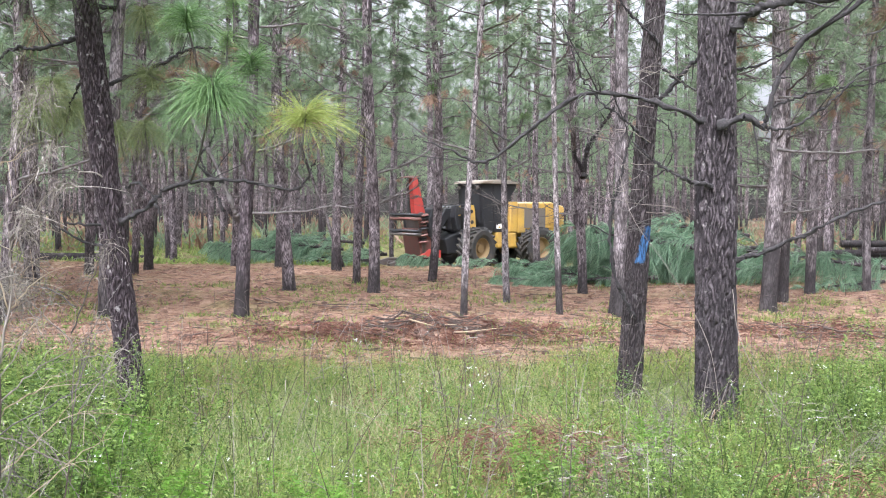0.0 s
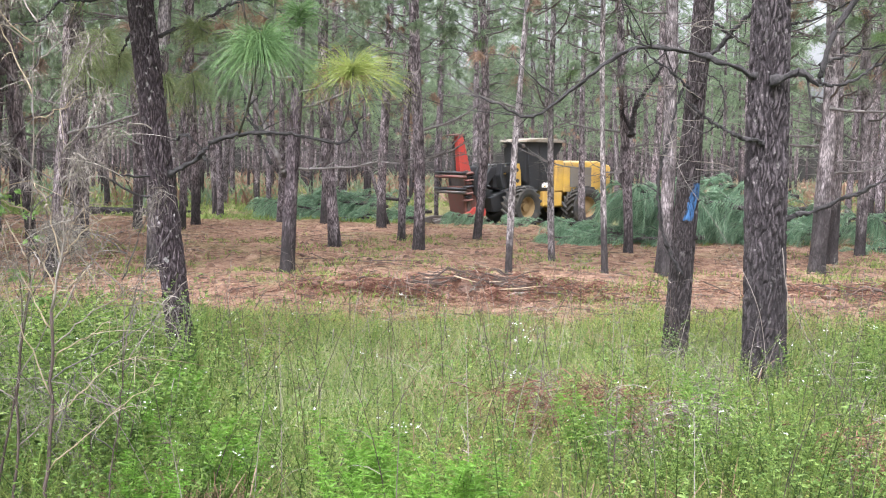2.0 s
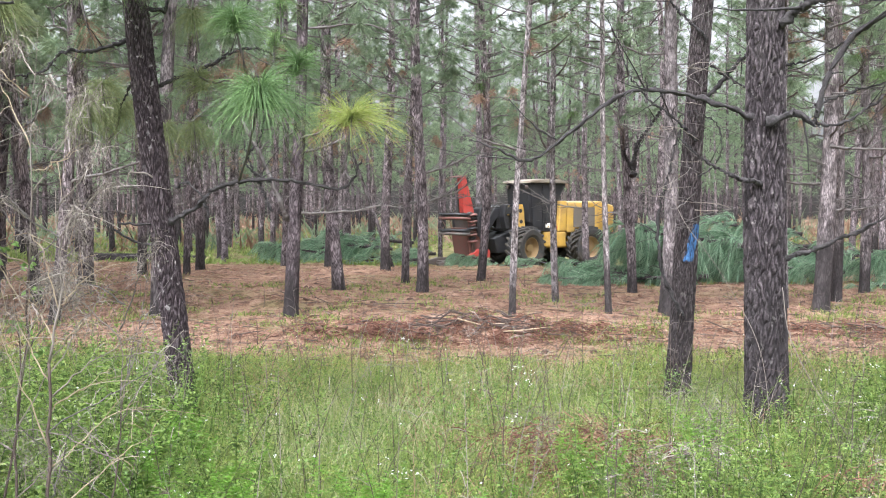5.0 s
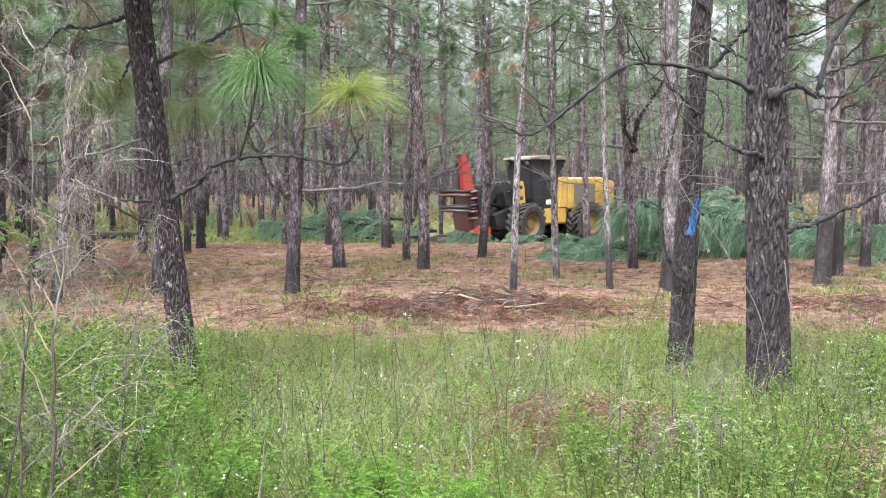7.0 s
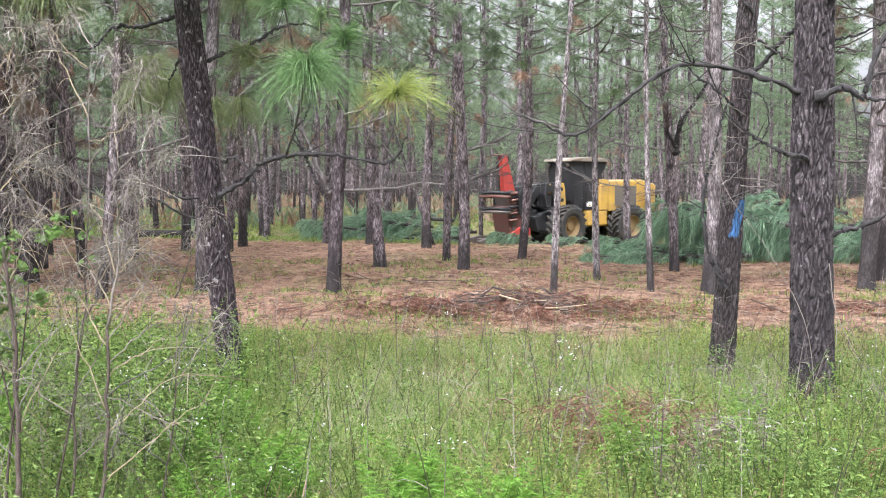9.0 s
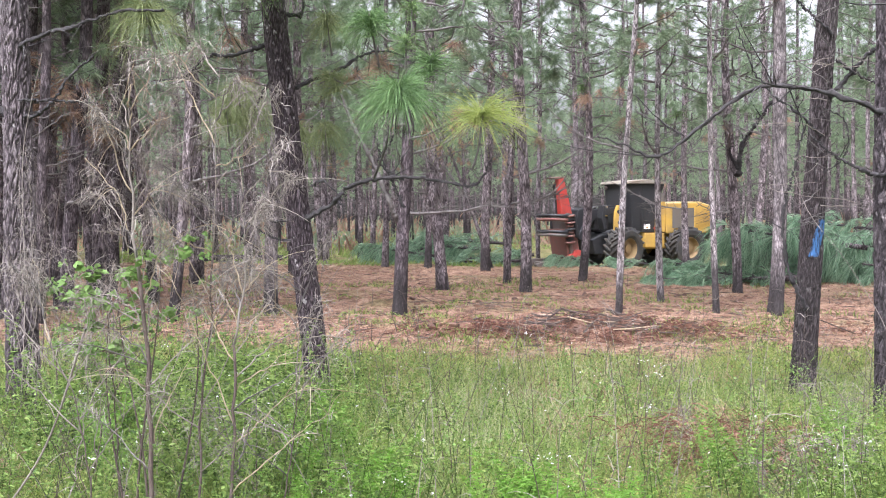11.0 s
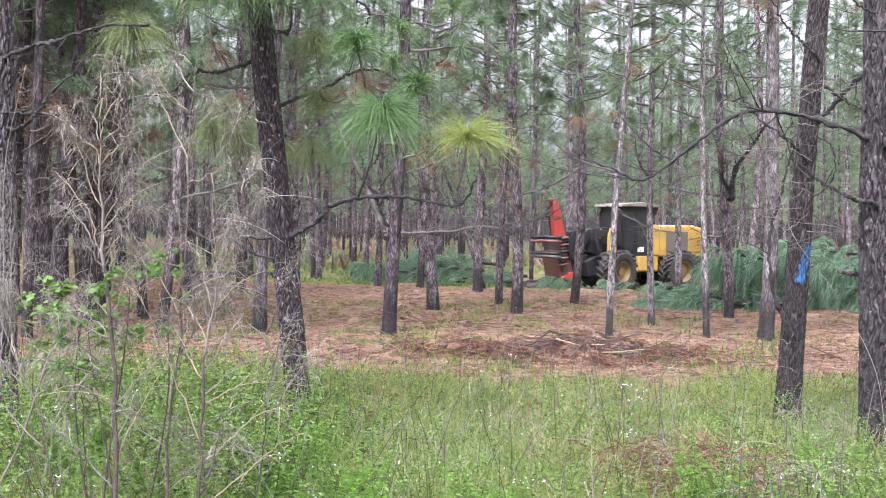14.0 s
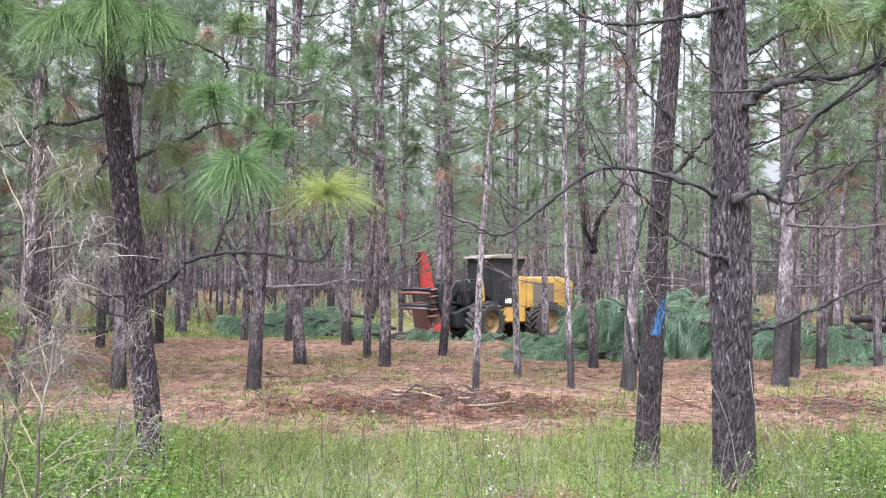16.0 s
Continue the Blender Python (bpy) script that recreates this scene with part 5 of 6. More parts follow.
def verge_spots(n, y0=5.0, y1=14.6, power=1.0, edge=13.2):
    y = y0 + (y1 - y0) * rs.rand(n) ** power
    x = (rs.rand(n) * 1.12 - 0.64) * (y + 1.2) * 1.02
    lim = edge + 0.9 * wave(1.3 * x, 3.0 + 0 * x) + rs.normal(0, 0.35, n)
    ok = y < lim
    return x[ok], y[ok]


def lush(x, y):
    return 0.5 + 0.5 * wave(0.55 * x + 1.0, 0.7 * y + 2.0)


g = Geo()
x, y = verge_spots(190000, power=0.85)
n = len(x)
clump = smoothstep(-0.5, 0.7, wave(5.2 * x + 1.7, 4.1 * y))
h = (0.07 + 0.15 * lush(x, y)) * rs.uniform(0.5, 1.5, n) * (1 + 0.35 * (x < -1.5)) * (0.45 + 0.9 * clump)
way = np.stack([rs.normal(0, 0.75, n), rs.normal(0, 0.75, n), np.ones(n)], -1)
blades(g, rs, np.stack([x, y, ground_z(x, y) - 0.01], -1), way, h, rs.uniform(0.002, 0.0046, n), rs.uniform(0.05, 0.9, n), 2)
n = 60000
x, y = rs.uniform(-8, 8, n), rs.uniform(-7, 5.1, n)
blades(g, rs, np.stack([x, y, ground_z(x, y) - 0.01], -1), np.stack([rs.normal(0, 0.55, n), rs.normal(0, 0.55, n), np.ones(n)], -1), rs.uniform(0.05, 0.17, n), rs.uniform(0.003, 0.006, n), rs.uniform(0.05, 0.7, n), 1)
x, y = verge_spots(5200, 12.4, 30.0, 2.2, 40.0)
keep = wave(0.8 * x, 0.8 * y + 1) > 0.1
x, y = np.repeat(x[keep], 14), np.repeat(y[keep], 14)
n = len(x)
x, y = x + rs.normal(0, 0.12, n), y + rs.normal(0, 0.12, n)
blades(g, rs, np.stack([x, y, ground_z(x, y)], -1), np.stack([rs.normal(0, 0.5, n), rs.normal(0, 0.5, n), np.ones(n)], -1), rs.uniform(0.06, 0.22, n), 0.012, 0.3, 2)
tagged(put("verge_grass", g.mesh("verge_grass", [GRASS])), "fresh green grass of the verge with seedling tufts", "grass", kind="stuff")

g = Geo()
x, y = verge_spots(15000, power=0.9)
keep = wave(0.9 * x + 4, 0.8 * y) > 0.2
x, y = x[keep], y[keep]
n = len(x)
blades(g, rs, np.stack([x, y, ground_z(x, y) - 0.01], -1), np.stack([rs.normal(0, 0.6, n), rs.normal(0, 0.6, n), np.ones(n)], -1), rs.uniform(0.1, 0.36, n), rs.uniform(0.002, 0.0045, n), rs.uniform(0.1, 0.8, n), 3)
x, y = np.concatenate([rs.normal(-1.0, 0.55, 2600), rs.normal(0.2, 0.8, 1500), rs.normal(2.3, 0.6, 900), rs.normal(-2.6, 0.5, 700)]), np.concatenate([rs.normal(8.6, 1.2, 2600), rs.normal(10.6, 0.9, 1500), rs.normal(9.6, 0.8, 900), rs.normal(7.4, 0.6, 700)])
n = len(x)
blades(g, rs, np.stack([x, y, ground_z(x, y) - 0.01], -1), np.stack([rs.normal(0, 0.4, n), rs.normal(0, 0.4, n), np.ones(n)], -1), rs.uniform(0.16, 0.44, n), rs.uniform(0.0016, 0.003, n), rs.uniform(0.1, 0.6, n), 3, 1)
tagged(put("dry_grass", g.mesh("dry_grass", [DRY, SEEDHEAD])), "bleached dry grass blades among the green", "grass", kind="stuff")


g = Geo()
cx, cy = np.append(verge_spots(40, 5.3, 12.5), [[0.05, 0.3, 0.75, 1.15, -0.1, 1.0], [11.0, 11.2, 8.6, 7.3, 9.6, 10.6]], 1)
x, y = np.repeat(cx, 90) + rs.normal(0, 0.22, 90 * len(cx)), np.repeat(cy, 90) + rs.normal(0, 0.14, 90 * len(cx))
n = len(x)
blades(g, rs, np.stack([x, y, ground_z(x, y)], -1), np.stack([rs.normal(0, 0.6, n), rs.normal(0, 0.6, n), np.ones(n)], -1), rs.uniform(0.18, 0.46, n), rs.uniform(0.003, 0.007, n), rs.uniform(0.1, 0.7, n), 3)
tagged(put("brown_undergrowth", g.mesh("brown_undergrowth", [NEEDLE_BROWN])), "dead brown stems matted in the grass", "undergrowth", kind="stuff")


def leaflets(g, rs, p, way, length, width, mat=0):
    """Small ovate leaves, lying more or less level."""
    n = len(p)
    way = way / (np.linalg.norm(way, axis=1, keepdims=True) + 1e-9)
    side = np.cross(way, rs.normal(0, 0.45, (n, 3)) + [0, 0, 1.0])
    side /= np.linalg.norm(side, axis=1, keepdims=True) + 1e-9
    c = p + way * (length * 0.45)[:, None]
    v = np.stack([p, c - side * (width * 0.5)[:, None], p + way * length[:, None] + [0, 0, -0.12] * length[:, None], c + side * (width * 0.5)[:, None]], 1).reshape(-1, 3)
    b = (np.arange(n) * 4)[:, None]
    g.add(v, np.concatenate([b + [0, 1, 2], b + [0, 2, 3]]), mat)


def forbs(x, y, h, m, leaf, mats, name, label, slim=0.45, pick=None):
    """Low branching herbs: a leaning stalk each, set with ovate leaflets out to its sides."""
    g = Geo()
    n = len(x)
    z = ground_z(x, y)
    lean = np.stack([rs.normal(0, 0.45, n), rs.normal(0, 0.45, n), np.ones(n)], -1)
    foot = np.stack([x, y, z - 0.01], -1)
    blades(g, rs, foot, lean, h * np.linalg.norm(lean, axis=1), 0.0026, 0.1, 2, 0)
    q = rs.uniform(0.1, 1.0, (n, m)) ** 0.7
    a = rs.uniform(0, 6.28, (n, m))
    reach = rs.uniform(0.0, 0.28, (n, m)) * h[:, None] * (1.15 - q)
    out = np.stack([np.cos(a), np.sin(a), rs.uniform(-0.1, 0.9, (n, m))], -1)
    p = foot[:, None] + lean[:, None] * (h[:, None] * q)[..., None] + out * reach[..., None]
    size = leaf * (0.55 + 0.9 * rs.rand(n, m)) * (1.25 - 0.55 * q)
    half = rs.rand(n) < 0.5 if pick is None else pick
    for mt, chosen in ((0, half), (1, ~half)):
        leaflets(g, rs, p[chosen].reshape(-1, 3), out[chosen].reshape(-1, 3), size[chosen].ravel(), size[chosen].ravel() * slim, mt)
    tagged(put(name, g.mesh(name, mats)), label, "weeds", kind="stuff")


def weeds(x, y, h, leaves, llen, lwid, leafmat, name, label, feather=False):
    """Upright stems set with small leaves."""
    g = Geo()
    n = len(x)
    lean = rs.normal(0, 0.32, (n, 2))
    z = ground_z(x, y)
    for k in range(n):
        s = np.linspace(0, 1, 5)
        line = np.stack([x[k] + lean[k, 0] * h[k] * s ** 1.5, y[k] + lean[k, 1] * h[k] * s ** 1.5, z[k] - 0.02 + h[k] * s], -1)
        tube(g, line, 0.0028 * (1.3 - s), 3, 0, False)
    m = leaves
    q = rs.uniform(0.12, 1.0, (n, m))
    px = x[:, None] + lean[:, :1] * h[:, None] * q ** 1.5
    py = y[:, None] + lean[:, 1:] * h[:, None] * q ** 1.5
    pz = z[:, None] + h[:, None] * q
    a = rs.uniform(0, 6.28, (n, m))
    way = np.stack([np.cos(a), np.sin(a), rs.uniform(0.1, 1.0, (n, m))], -1).reshape(-1, 3)
    sz = (1.25 - 0.65 * q).ravel() * rs.uniform(0.6, 1.3, n * m)
    blades(g, rs, np.stack([px, py, pz], -1).reshape(-1, 3), way, llen * sz, lwid * sz, 0.35, 2, 1)
    tagged(put(name, g.mesh(name, [WEED, leafmat])), label, "weeds", kind="stuff")


x, y = verge_spots(30000, power=0.9)
keep = wave(2.1 * x + 2.6, 1.8 * y + 1) + 0.7 * wave(5.3 * x, 4.7 * y) > -0.3
x, y = x[keep], y[keep]
forbs(x, y, (0.09 + 0.17 * lush(x + 5, y)) * rs.uniform(0.5, 1.5, len(x)), 13, 0.0165, [FORB, WEED], "low_forbs", "ankle-high small-leaved herbs filling the grass", 0.42,
      wave(0.8 * x + 1, 0.9 * y + 5) + 0.5 * wave(2.9 * x, 2.3 * y) + rs.normal(0, 0.22, len(x)) + 0.22 * (y - 8) > 0)
x, y = verge_spots(1500, 5.0, 10.5, 0.9)
weeds(x, y, (0.18 + 0.22 * lush(x + 5, y)) * rs.uniform(0.6, 1.4, len(x)), 30, 0.027, 0.0068, WEED, "leafy_weeds", "knee-high leafy green weeds crowding the verge")
# thin-stemmed tall herbs beside the marked pine and at the straw's edge
cx = np.concatenate([rs.normal(a, b, m) for a, b, m in ((1.35, 0.28, 90), (0.75, 0.25, 40), (2.6, 0.3, 60), (3.6, 0.5, 70), (-1.3, 0.4, 40))])
cy = np.concatenate([rs.normal(a, b, m) for a, b, m in ((10.6, 0.3, 90), (11.4, 0.3, 40), (9.6, 0.4, 60), (9.4, 0.5, 70), (10.4, 0.4, 40))])
forbs(cx, cy, rs.uniform(0.28, 0.62, len(cx)), 30, 0.018, [FORB, WEED], "fine_tall_herbs", "thin-stemmed tall herbs at the edge of the straw", 0.3)
x, y = verge_spots(520, 5.0, 11.5, 0.9)
forbs(x, y, rs.uniform(0.2, 0.5, len(x)), 34, 0.027, [WEED, SHOOT], "broad_weeds", "broader-leaved weeds standing out of the herbs", 0.5)
# ranker growth round the trunks and at both ends of the verge
cx = np.concatenate([rs.normal(a, b, m) for a, b, m in ((-2.45, 0.4, 170), (2.55, 0.35, 120), (-3.6, 0.9, 330), (3.3, 0.7, 260), (1.2, 0.5, 90), (-1.8, 0.5, 120), (1.9, 0.9, 260))])
cy = np.concatenate([rs.normal(a, b, m) for a, b, m in ((8.4, 0.4, 170), (8.4, 0.35, 120), (7.6, 1.2, 330), (8.2, 1.0, 260), (6.2, 0.4, 90), (5.6, 0.5, 120), (6.0, 0.6, 260))])
weeds(cx, cy, rs.uniform(0.3, 0.72, len(cx)) * np.where(np.abs(cx - 1.95) < 0.45, 0.62, 1.0), 48, 0.032, 0.0085, HERB, "tall_weeds", "tall leafy weeds round the foot of the pines")
spots = [(-1.24, 6.04), (-0.6, 6.08), (-1.41, 5.33), (-1.88, 7.68), (-1.81, 6.65), (-0.54, 5.33), (-0.28, 5.32), (-0.1, 5.5), (-3.0, 6.9), (-3.14, 7.3), (0.5, 6.9), (1.2, 7.4)]
lx = np.concatenate([rs.normal(a, 0.07, 26) for a, b in spots])
ly = np.concatenate([rs.normal(b, 0.07, 26) for a, b in spots])
bx = np.concatenate([rs.normal(a, b, m) for a, b, m in ((-3.2, 0.5, 85), (-2.62, 0.16, 30), (3.4, 0.4, 130), (-2.1, 0.3, 70))])
by = np.concatenate([rs.normal(a, b, m) for a, b, m in ((7.6, 0.6, 85), (8.4, 0.2, 30), (8.2, 0.5, 130), (6.6, 0.35, 70))])
weeds(bx, by, rs.uniform(0.42, 0.9, len(bx)), 88, 0.045, 0.0125, WEED, "rank_weeds", "waist-high rank leafy weeds at the ends of the verge")
weeds(lx, ly, rs.uniform(0.2, 0.46, len(lx)), 95, 0.055, 0.0065, LIME, "feathery_weeds", "bright lime feathery young weeds in the grass")
# withered brown tangles lying in the green
g = Geo()
for a, b in [(0.26, 7.44), (0.53, 7.62), (0.76, 7.33), (1.07, 7.08), (1.91, 6.43)]:
    m = 420
    o = np.stack([rs.normal(a, 0.2, m), rs.normal(b, 0.16, m)], -1)
    z0 = ground_z(o[:, 0], o[:, 1]) + rs.uniform(0.0, 0.3, m)
    blades(g, rs, np.column_stack([o, z0]), np.stack([rs.normal(0, 1, m), rs.normal(0, 0.7, m), rs.uniform(-0.1, 0.8, m)], -1), rs.uniform(0.08, 0.3, m), rs.uniform(0.003, 0.007, m), 0.8, 3, int(rs.rand() < 0.4))
tagged(put("withered_tangles", g.mesh("withered_tangles", [STRAWDARK, STRAWTWIG])), "withered brown weeds matted in the green verge", "dead weeds", kind="stuff")

g = Geo()
x, y = verge_spots(640, power=0.9)
for a, b in zip(x, y):
    h = rs.uniform(0.35, 0.95)
    s = np.linspace(0, 1, 7)
    d = rs.normal(0, 0.28, 2)
    z0 = float(ground_z(a, b))
    line = np.stack([a + d[0] * h * s ** 1.6, b + d[1] * h * s ** 1.6, z0 + h * s], -1)
    tube(g, line, 0.0024 * (1.25 - s), 4, int(rs.rand() < 0.6), False)
    m = rs.randint(3, 12)
    k = rs.randint(2, 7, m)
    blades(g, rs, line[k], np.stack([rs.normal(0, 1, m), rs.normal(0, 1, m), rs.uniform(0.2, 1.2, m)], -1), rs.uniform(0.05, 0.22, m), 0.003, 0.5, 3, int(rs.rand() < 0.3))
tagged(put("dry_stalks", g.mesh("dry_stalks", [STRAWTWIG, STICK])), "thin dead brown and bleached stalks standing in the grass", "stalks", kind="stuff")

g = Geo()
x, y = verge_spots(130, 5.0, 11.8)
clumps = ((2.25, 0.3, 8.3, 0.3, 20), (3.2, 0.4, 8.5, 0.5, 28), (-2.6, 0.5, 8.0, 0.6, 34), (-3.4, 0.5, 7.6, 0.6, 30), (1.4, 0.4, 6.8, 0.4, 24), (-1.5, 0.5, 6.6, 0.4, 18))
w = np.concatenate([x] + [rs.normal(a, b, m) for a, b, c, d, m in clumps]), np.concatenate([y] + [rs.normal(c, d, m) for a, b, c, d, m in clumps])
for a, b in zip(*w):
    c = np.array([a, b, float(ground_z(a, b)) + rs.uniform(0.16, 0.5)])
    tube(g, np.stack([c - [rs.normal(0, 0.03), 0, 0.3], c], 0), 0.0016, 3, 1, False)
    big = rs.rand() < 0.22
    for _ in range(rs.randint(4, 9) if big else 1):
        p = c + rs.normal(0, 1, 3) * ([0.03, 0.03, 0.012] if big else [0.004, 0.004, 0.004])
        m = rs.randint(5, 8)
        t = np.arange(m) * 6.283 / m + rs.rand()
        up = np.array([rs.normal(0, 0.6), -0.4 + rs.normal(0, 0.4), 0.8])
        u = np.cross(up, [1, 0, 0.2])
        u /= np.linalg.norm(u)
        v = np.cross(up, u) / np.linalg.norm(up)
        blades(g, rs, np.tile(p, (m, 1)), np.cos(t)[:, None] * u + np.sin(t)[:, None] * v, rs.uniform(0.005, 0.011, m), 0.0045, 0.15, 2, 0)
tagged(put("white_wildflowers", g.mesh("white_wildflowers", [PETAL, WEED])), "small white wildflowers scattered in the weeds", "flowers", kind="stuff")


# ---- dead bush, saplings and vines at the verge ----
def curls(g, r, p, length, width):
    """Kinked dry strands that hang from the points p."""
    n = len(p)
    d = ball_dirs(r, n) * [1, 1, 0.6] + [0, 0, 0.1]
    side = np.cross(d, r.normal(size=(n, 3)))
    side /= np.linalg.norm(side, axis=1, keepdims=True) + 1e-9
    side *= width[:, None] * 0.5
    c, rows, k = np.array(p, float), [], 6
    for i in range(k):
        rows += [c - side * (1 - 0.12 * i), c + side * (1 - 0.12 * i)]
        d = d + r.normal(0, 0.4, (n, 3)) + [0, 0, -0.45]
        d /= np.linalg.norm(d, axis=1, keepdims=True)
        c = c + d * (length / k)[:, None]
    v = np.stack(rows, 1).reshape(-1, 3)
    base = (np.arange(n) * 2 * k)[:, None]
    f = []
    for i in range(k - 1):
        q = 2 * i
        f += [base + [q, q + 1, q + 3], base + [q, q + 3, q + 2]]
    g.add(v, np.concatenate(f))


def dead_bush(x, y, seed, stalks, label, dense=1.0):
    """Stalks (foot, reach, height, thickness, brown or pale) that arch outwards, with curled dry strands on their upper parts."""
    z = float(ground_z(x, y))
    root = thing("dead_bush", x, y, z, label, "bush")
    r = np.random.RandomState(seed)
    trunk_x = stalks[0][0]
    for foot, reach, h, thick, brown in stalks:
        s = np.linspace(0, 1, 18)
        fy, dy = r.normal(0, 0.09), r.normal(0, 0.12)
        arch = min(0.5, 0.9 * abs(reach - foot))
        line = np.stack([foot + (reach - foot) * s ** 1.5, fy + dy * s, h * (s + arch * s * (1 - s))], -1)
        if not brown and h > 1.0:
            low = r.uniform(0.05, 0.6)
            line[:, 2] = h * (low + (1 - low) * (s + arch * s * (1 - s)))
            line[:, 0] += (trunk_x - foot) * (1 - s) ** 2
            line[:, 1] *= s
        line[1:] += np.cumsum(r.normal(0, 0.007, (17, 3)) * [1, 1, 0.3], 0)
        g = Geo()
        tube(g, line, thick * (0.85 if not brown else 1.15) * (1 - 0.65 * s), 6)
        for _ in range(5):
            i = r.randint(5, 16)
            d = np.array([r.choice([-1, 1]) * r.uniform(0.4, 1.0), r.normal(0, 0.4), r.uniform(0.4, 1.1)])
            u = np.linspace(0, 1, 6)[:, None]
            tube(g, line[i] + d * r.uniform(0.08, 0.26) * u + np.array([0, 0, -0.1]) * u ** 2 + r.normal(0, 0.006, (6, 3)) * u, 0.45 * thick * (1.1 - 0.8 * u[:, 0]), 4)
        stem = put("stem", g.mesh("stem", [STICK if brown else STRAWTWIG]), root)
        if brown:
            continue
        g = Geo()
        m = int(dense * 150 * max(h, 0.5))
        q = r.uniform(0.1, 1, m) ** 0.75
        i = np.minimum((q * 17).astype(int), 16)
        p = line[i] + (line[i + 1] - line[i]) * (q * 17 - i)[:, None] + r.normal(0, 0.022, (m, 3))
        ln = r.uniform(0.05, 0.19, m) * min(1.0, 0.4 + 0.4 * h)
        curls(g, r, p, ln, r.uniform(0.0015, 0.0036, m) * min(1.0, 0.4 + 0.4 * h))
        j = r.randint(0, m, m)
        curls(g, r, p[j] + r.normal(0, 0.04, (m, 3)), r.uniform(0.02, 0.08, m), r.uniform(0.001, 0.002, m))
        tagged(put("spray", g.mesh("spray", [STRAWTWIG]), stem), "fine curled bleached spray", kind="stuff")


def some_stalks(seed, n, h, wide, thick=0.0035):
    r = np.random.RandomState(seed)
    return [(r.uniform(-0.4, 0.4) * wide, r.uniform(-1.1, 1.1) * wide, h * r.uniform(0.5, 1.0), thick * r.uniform(0.7, 1.3), k == 0) for k in range(n)]


def branched_bush(x, y, seed, h, lean, thick, n, label):
    """A brown stem with thin pale side branches that cross one another; dry curls hang from the outer parts of the upper ones."""
    z = float(ground_z(x, y))
    root = thing("dead_bush", x, y, z, label, "bush")
    r = np.random.RandomState(seed)
    s = np.linspace(0, 1, 26)
    line = np.stack([lean * s ** 1.4, 0.05 * np.sin(3 * s), h * s], -1)
    line[1:] += np.cumsum(r.normal(0, 0.006, (25, 3)) * [1, 1, 0.2], 0)
    g = Geo()
    tube(g, line[:16], thick * (1 - 0.55 * s[:16]), 7)
    put("stem", g.mesh("stem", [STICK]), root)
    g = Geo()
    tube(g, line[15:], thick * 0.6 * (1.05 - 0.9 * (s[15:] - s[15]) / (1 - s[15])), 6)
    put("stem_top", g.mesh("stem_top", [STRAWTWIG]), root, None, "bleached upper stem")
    for k in range(n):
        q = 0.2 + 0.75 * ((k + r.uniform(0, 0.8)) / n) ** 0.7
        o = line[int(q * 25)]
        way = r.choice([-1, 1]) * r.uniform(0.2, 0.9)
        d = np.array([way, r.normal(0, 0.45), r.uniform(0.5, 1.3)])
        d /= np.linalg.norm(d)
        ln = r.uniform(0.3, 0.75) * (1.1 - 0.45 * q)
        u = np.linspace(0, 1, 14)[:, None]
        sag = np.array([0, 0, -r.uniform(0.05, 0.4) * ln])
        twig = o + d * ln * u + sag * u ** 2.4
        twig[1:] += np.cumsum(r.normal(0, 0.006, (13, 3)), 0)
        g = Geo()
        tube(g, twig, 0.0029 * (1.1 - 0.75 * u[:, 0]), 5)
        for _ in range(4):
            i = r.randint(4, 13)
            e = d * 0.5 + r.normal(0, 0.6, 3)
            v = np.linspace(0, 1, 7)[:, None]
            side = twig[i] + e * r.uniform(0.07, 0.2) * v + np.array([0, 0, -0.07]) * v ** 2
            tube(g, side, 0.0015 * (1.1 - 0.7 * v[:, 0]), 4)
        ob = put("branch", g.mesh("branch", [(STRAWTWIG, STRAWTWIG, DRY, TWIG)[r.randint(4)]]), root)
        m = int((82 if q * h > 0.95 else 18) * ln / 0.5)
        c = np.minimum((r.uniform(0.35, 1, m) ** 0.6 * 13).astype(int), 13)
        p = twig[c] + r.normal(0, 0.016, (m, 3))
        g = Geo()
        curls(g, r, p, r.uniform(0.04, 0.17, m), r.uniform(0.0014, 0.0036, m))
        p = p[r.randint(0, m, m // 2)] + r.normal(0, 0.025, (m // 2, 3))
        curls(g, r, p, r.uniform(0.02, 0.07, len(p)), r.uniform(0.001, 0.002, len(p)))
        tagged(put("spray", g.mesh("spray", [STRAWTWIG]), ob), "fine curled bleached spray", kind="stuff")


branched_bush(-1.98, 4.95, 3, 2.1, -0.06, 0.0115, 30, "tall dead bush with curled bleached twigs")
branched_bush(-1.9, 5.2, 23, 2.25, 0.12, 0.006, 24, "tall thin dead bush with curled bleached twigs")
branched_bush(-1.7, 5.05, 16, 1.65, 0.08, 0.0085, 20, "dead bush of pale brittle twigs round a brown stem")
branched_bush(-1.56, 5.3, 26, 1.3, 0.1, 0.004, 10, "slim dead bush of pale brittle twigs")
branched_bush(-2.2, 5.0, 29, 1.3, -0.3, 0.004, 10, "slim dead bush of pale brittle twigs")
dead_bush(-1.85, 5.75, 14, some_stalks(14, 6, 0.85, 0.35, 0.0022), "spreading dead bush of pale brittle twigs", 0.35)
dead_bush(-2.35, 6.2, 15, some_stalks(15, 7, 0.75, 0.4, 0.0025), "spreading dead bush of pale brittle twigs", 0.3)
dead_bush(-2.45, 5.5, 4, some_stalks(4, 5, 1.3, 0.35), "dead grey bush with hanging dry twigs", 0.6)
dead_bush(-2.9, 6.6, 5, some_stalks(5, 6, 1.4, 0.4), "dead grey bush with hanging dry twigs", 0.5)
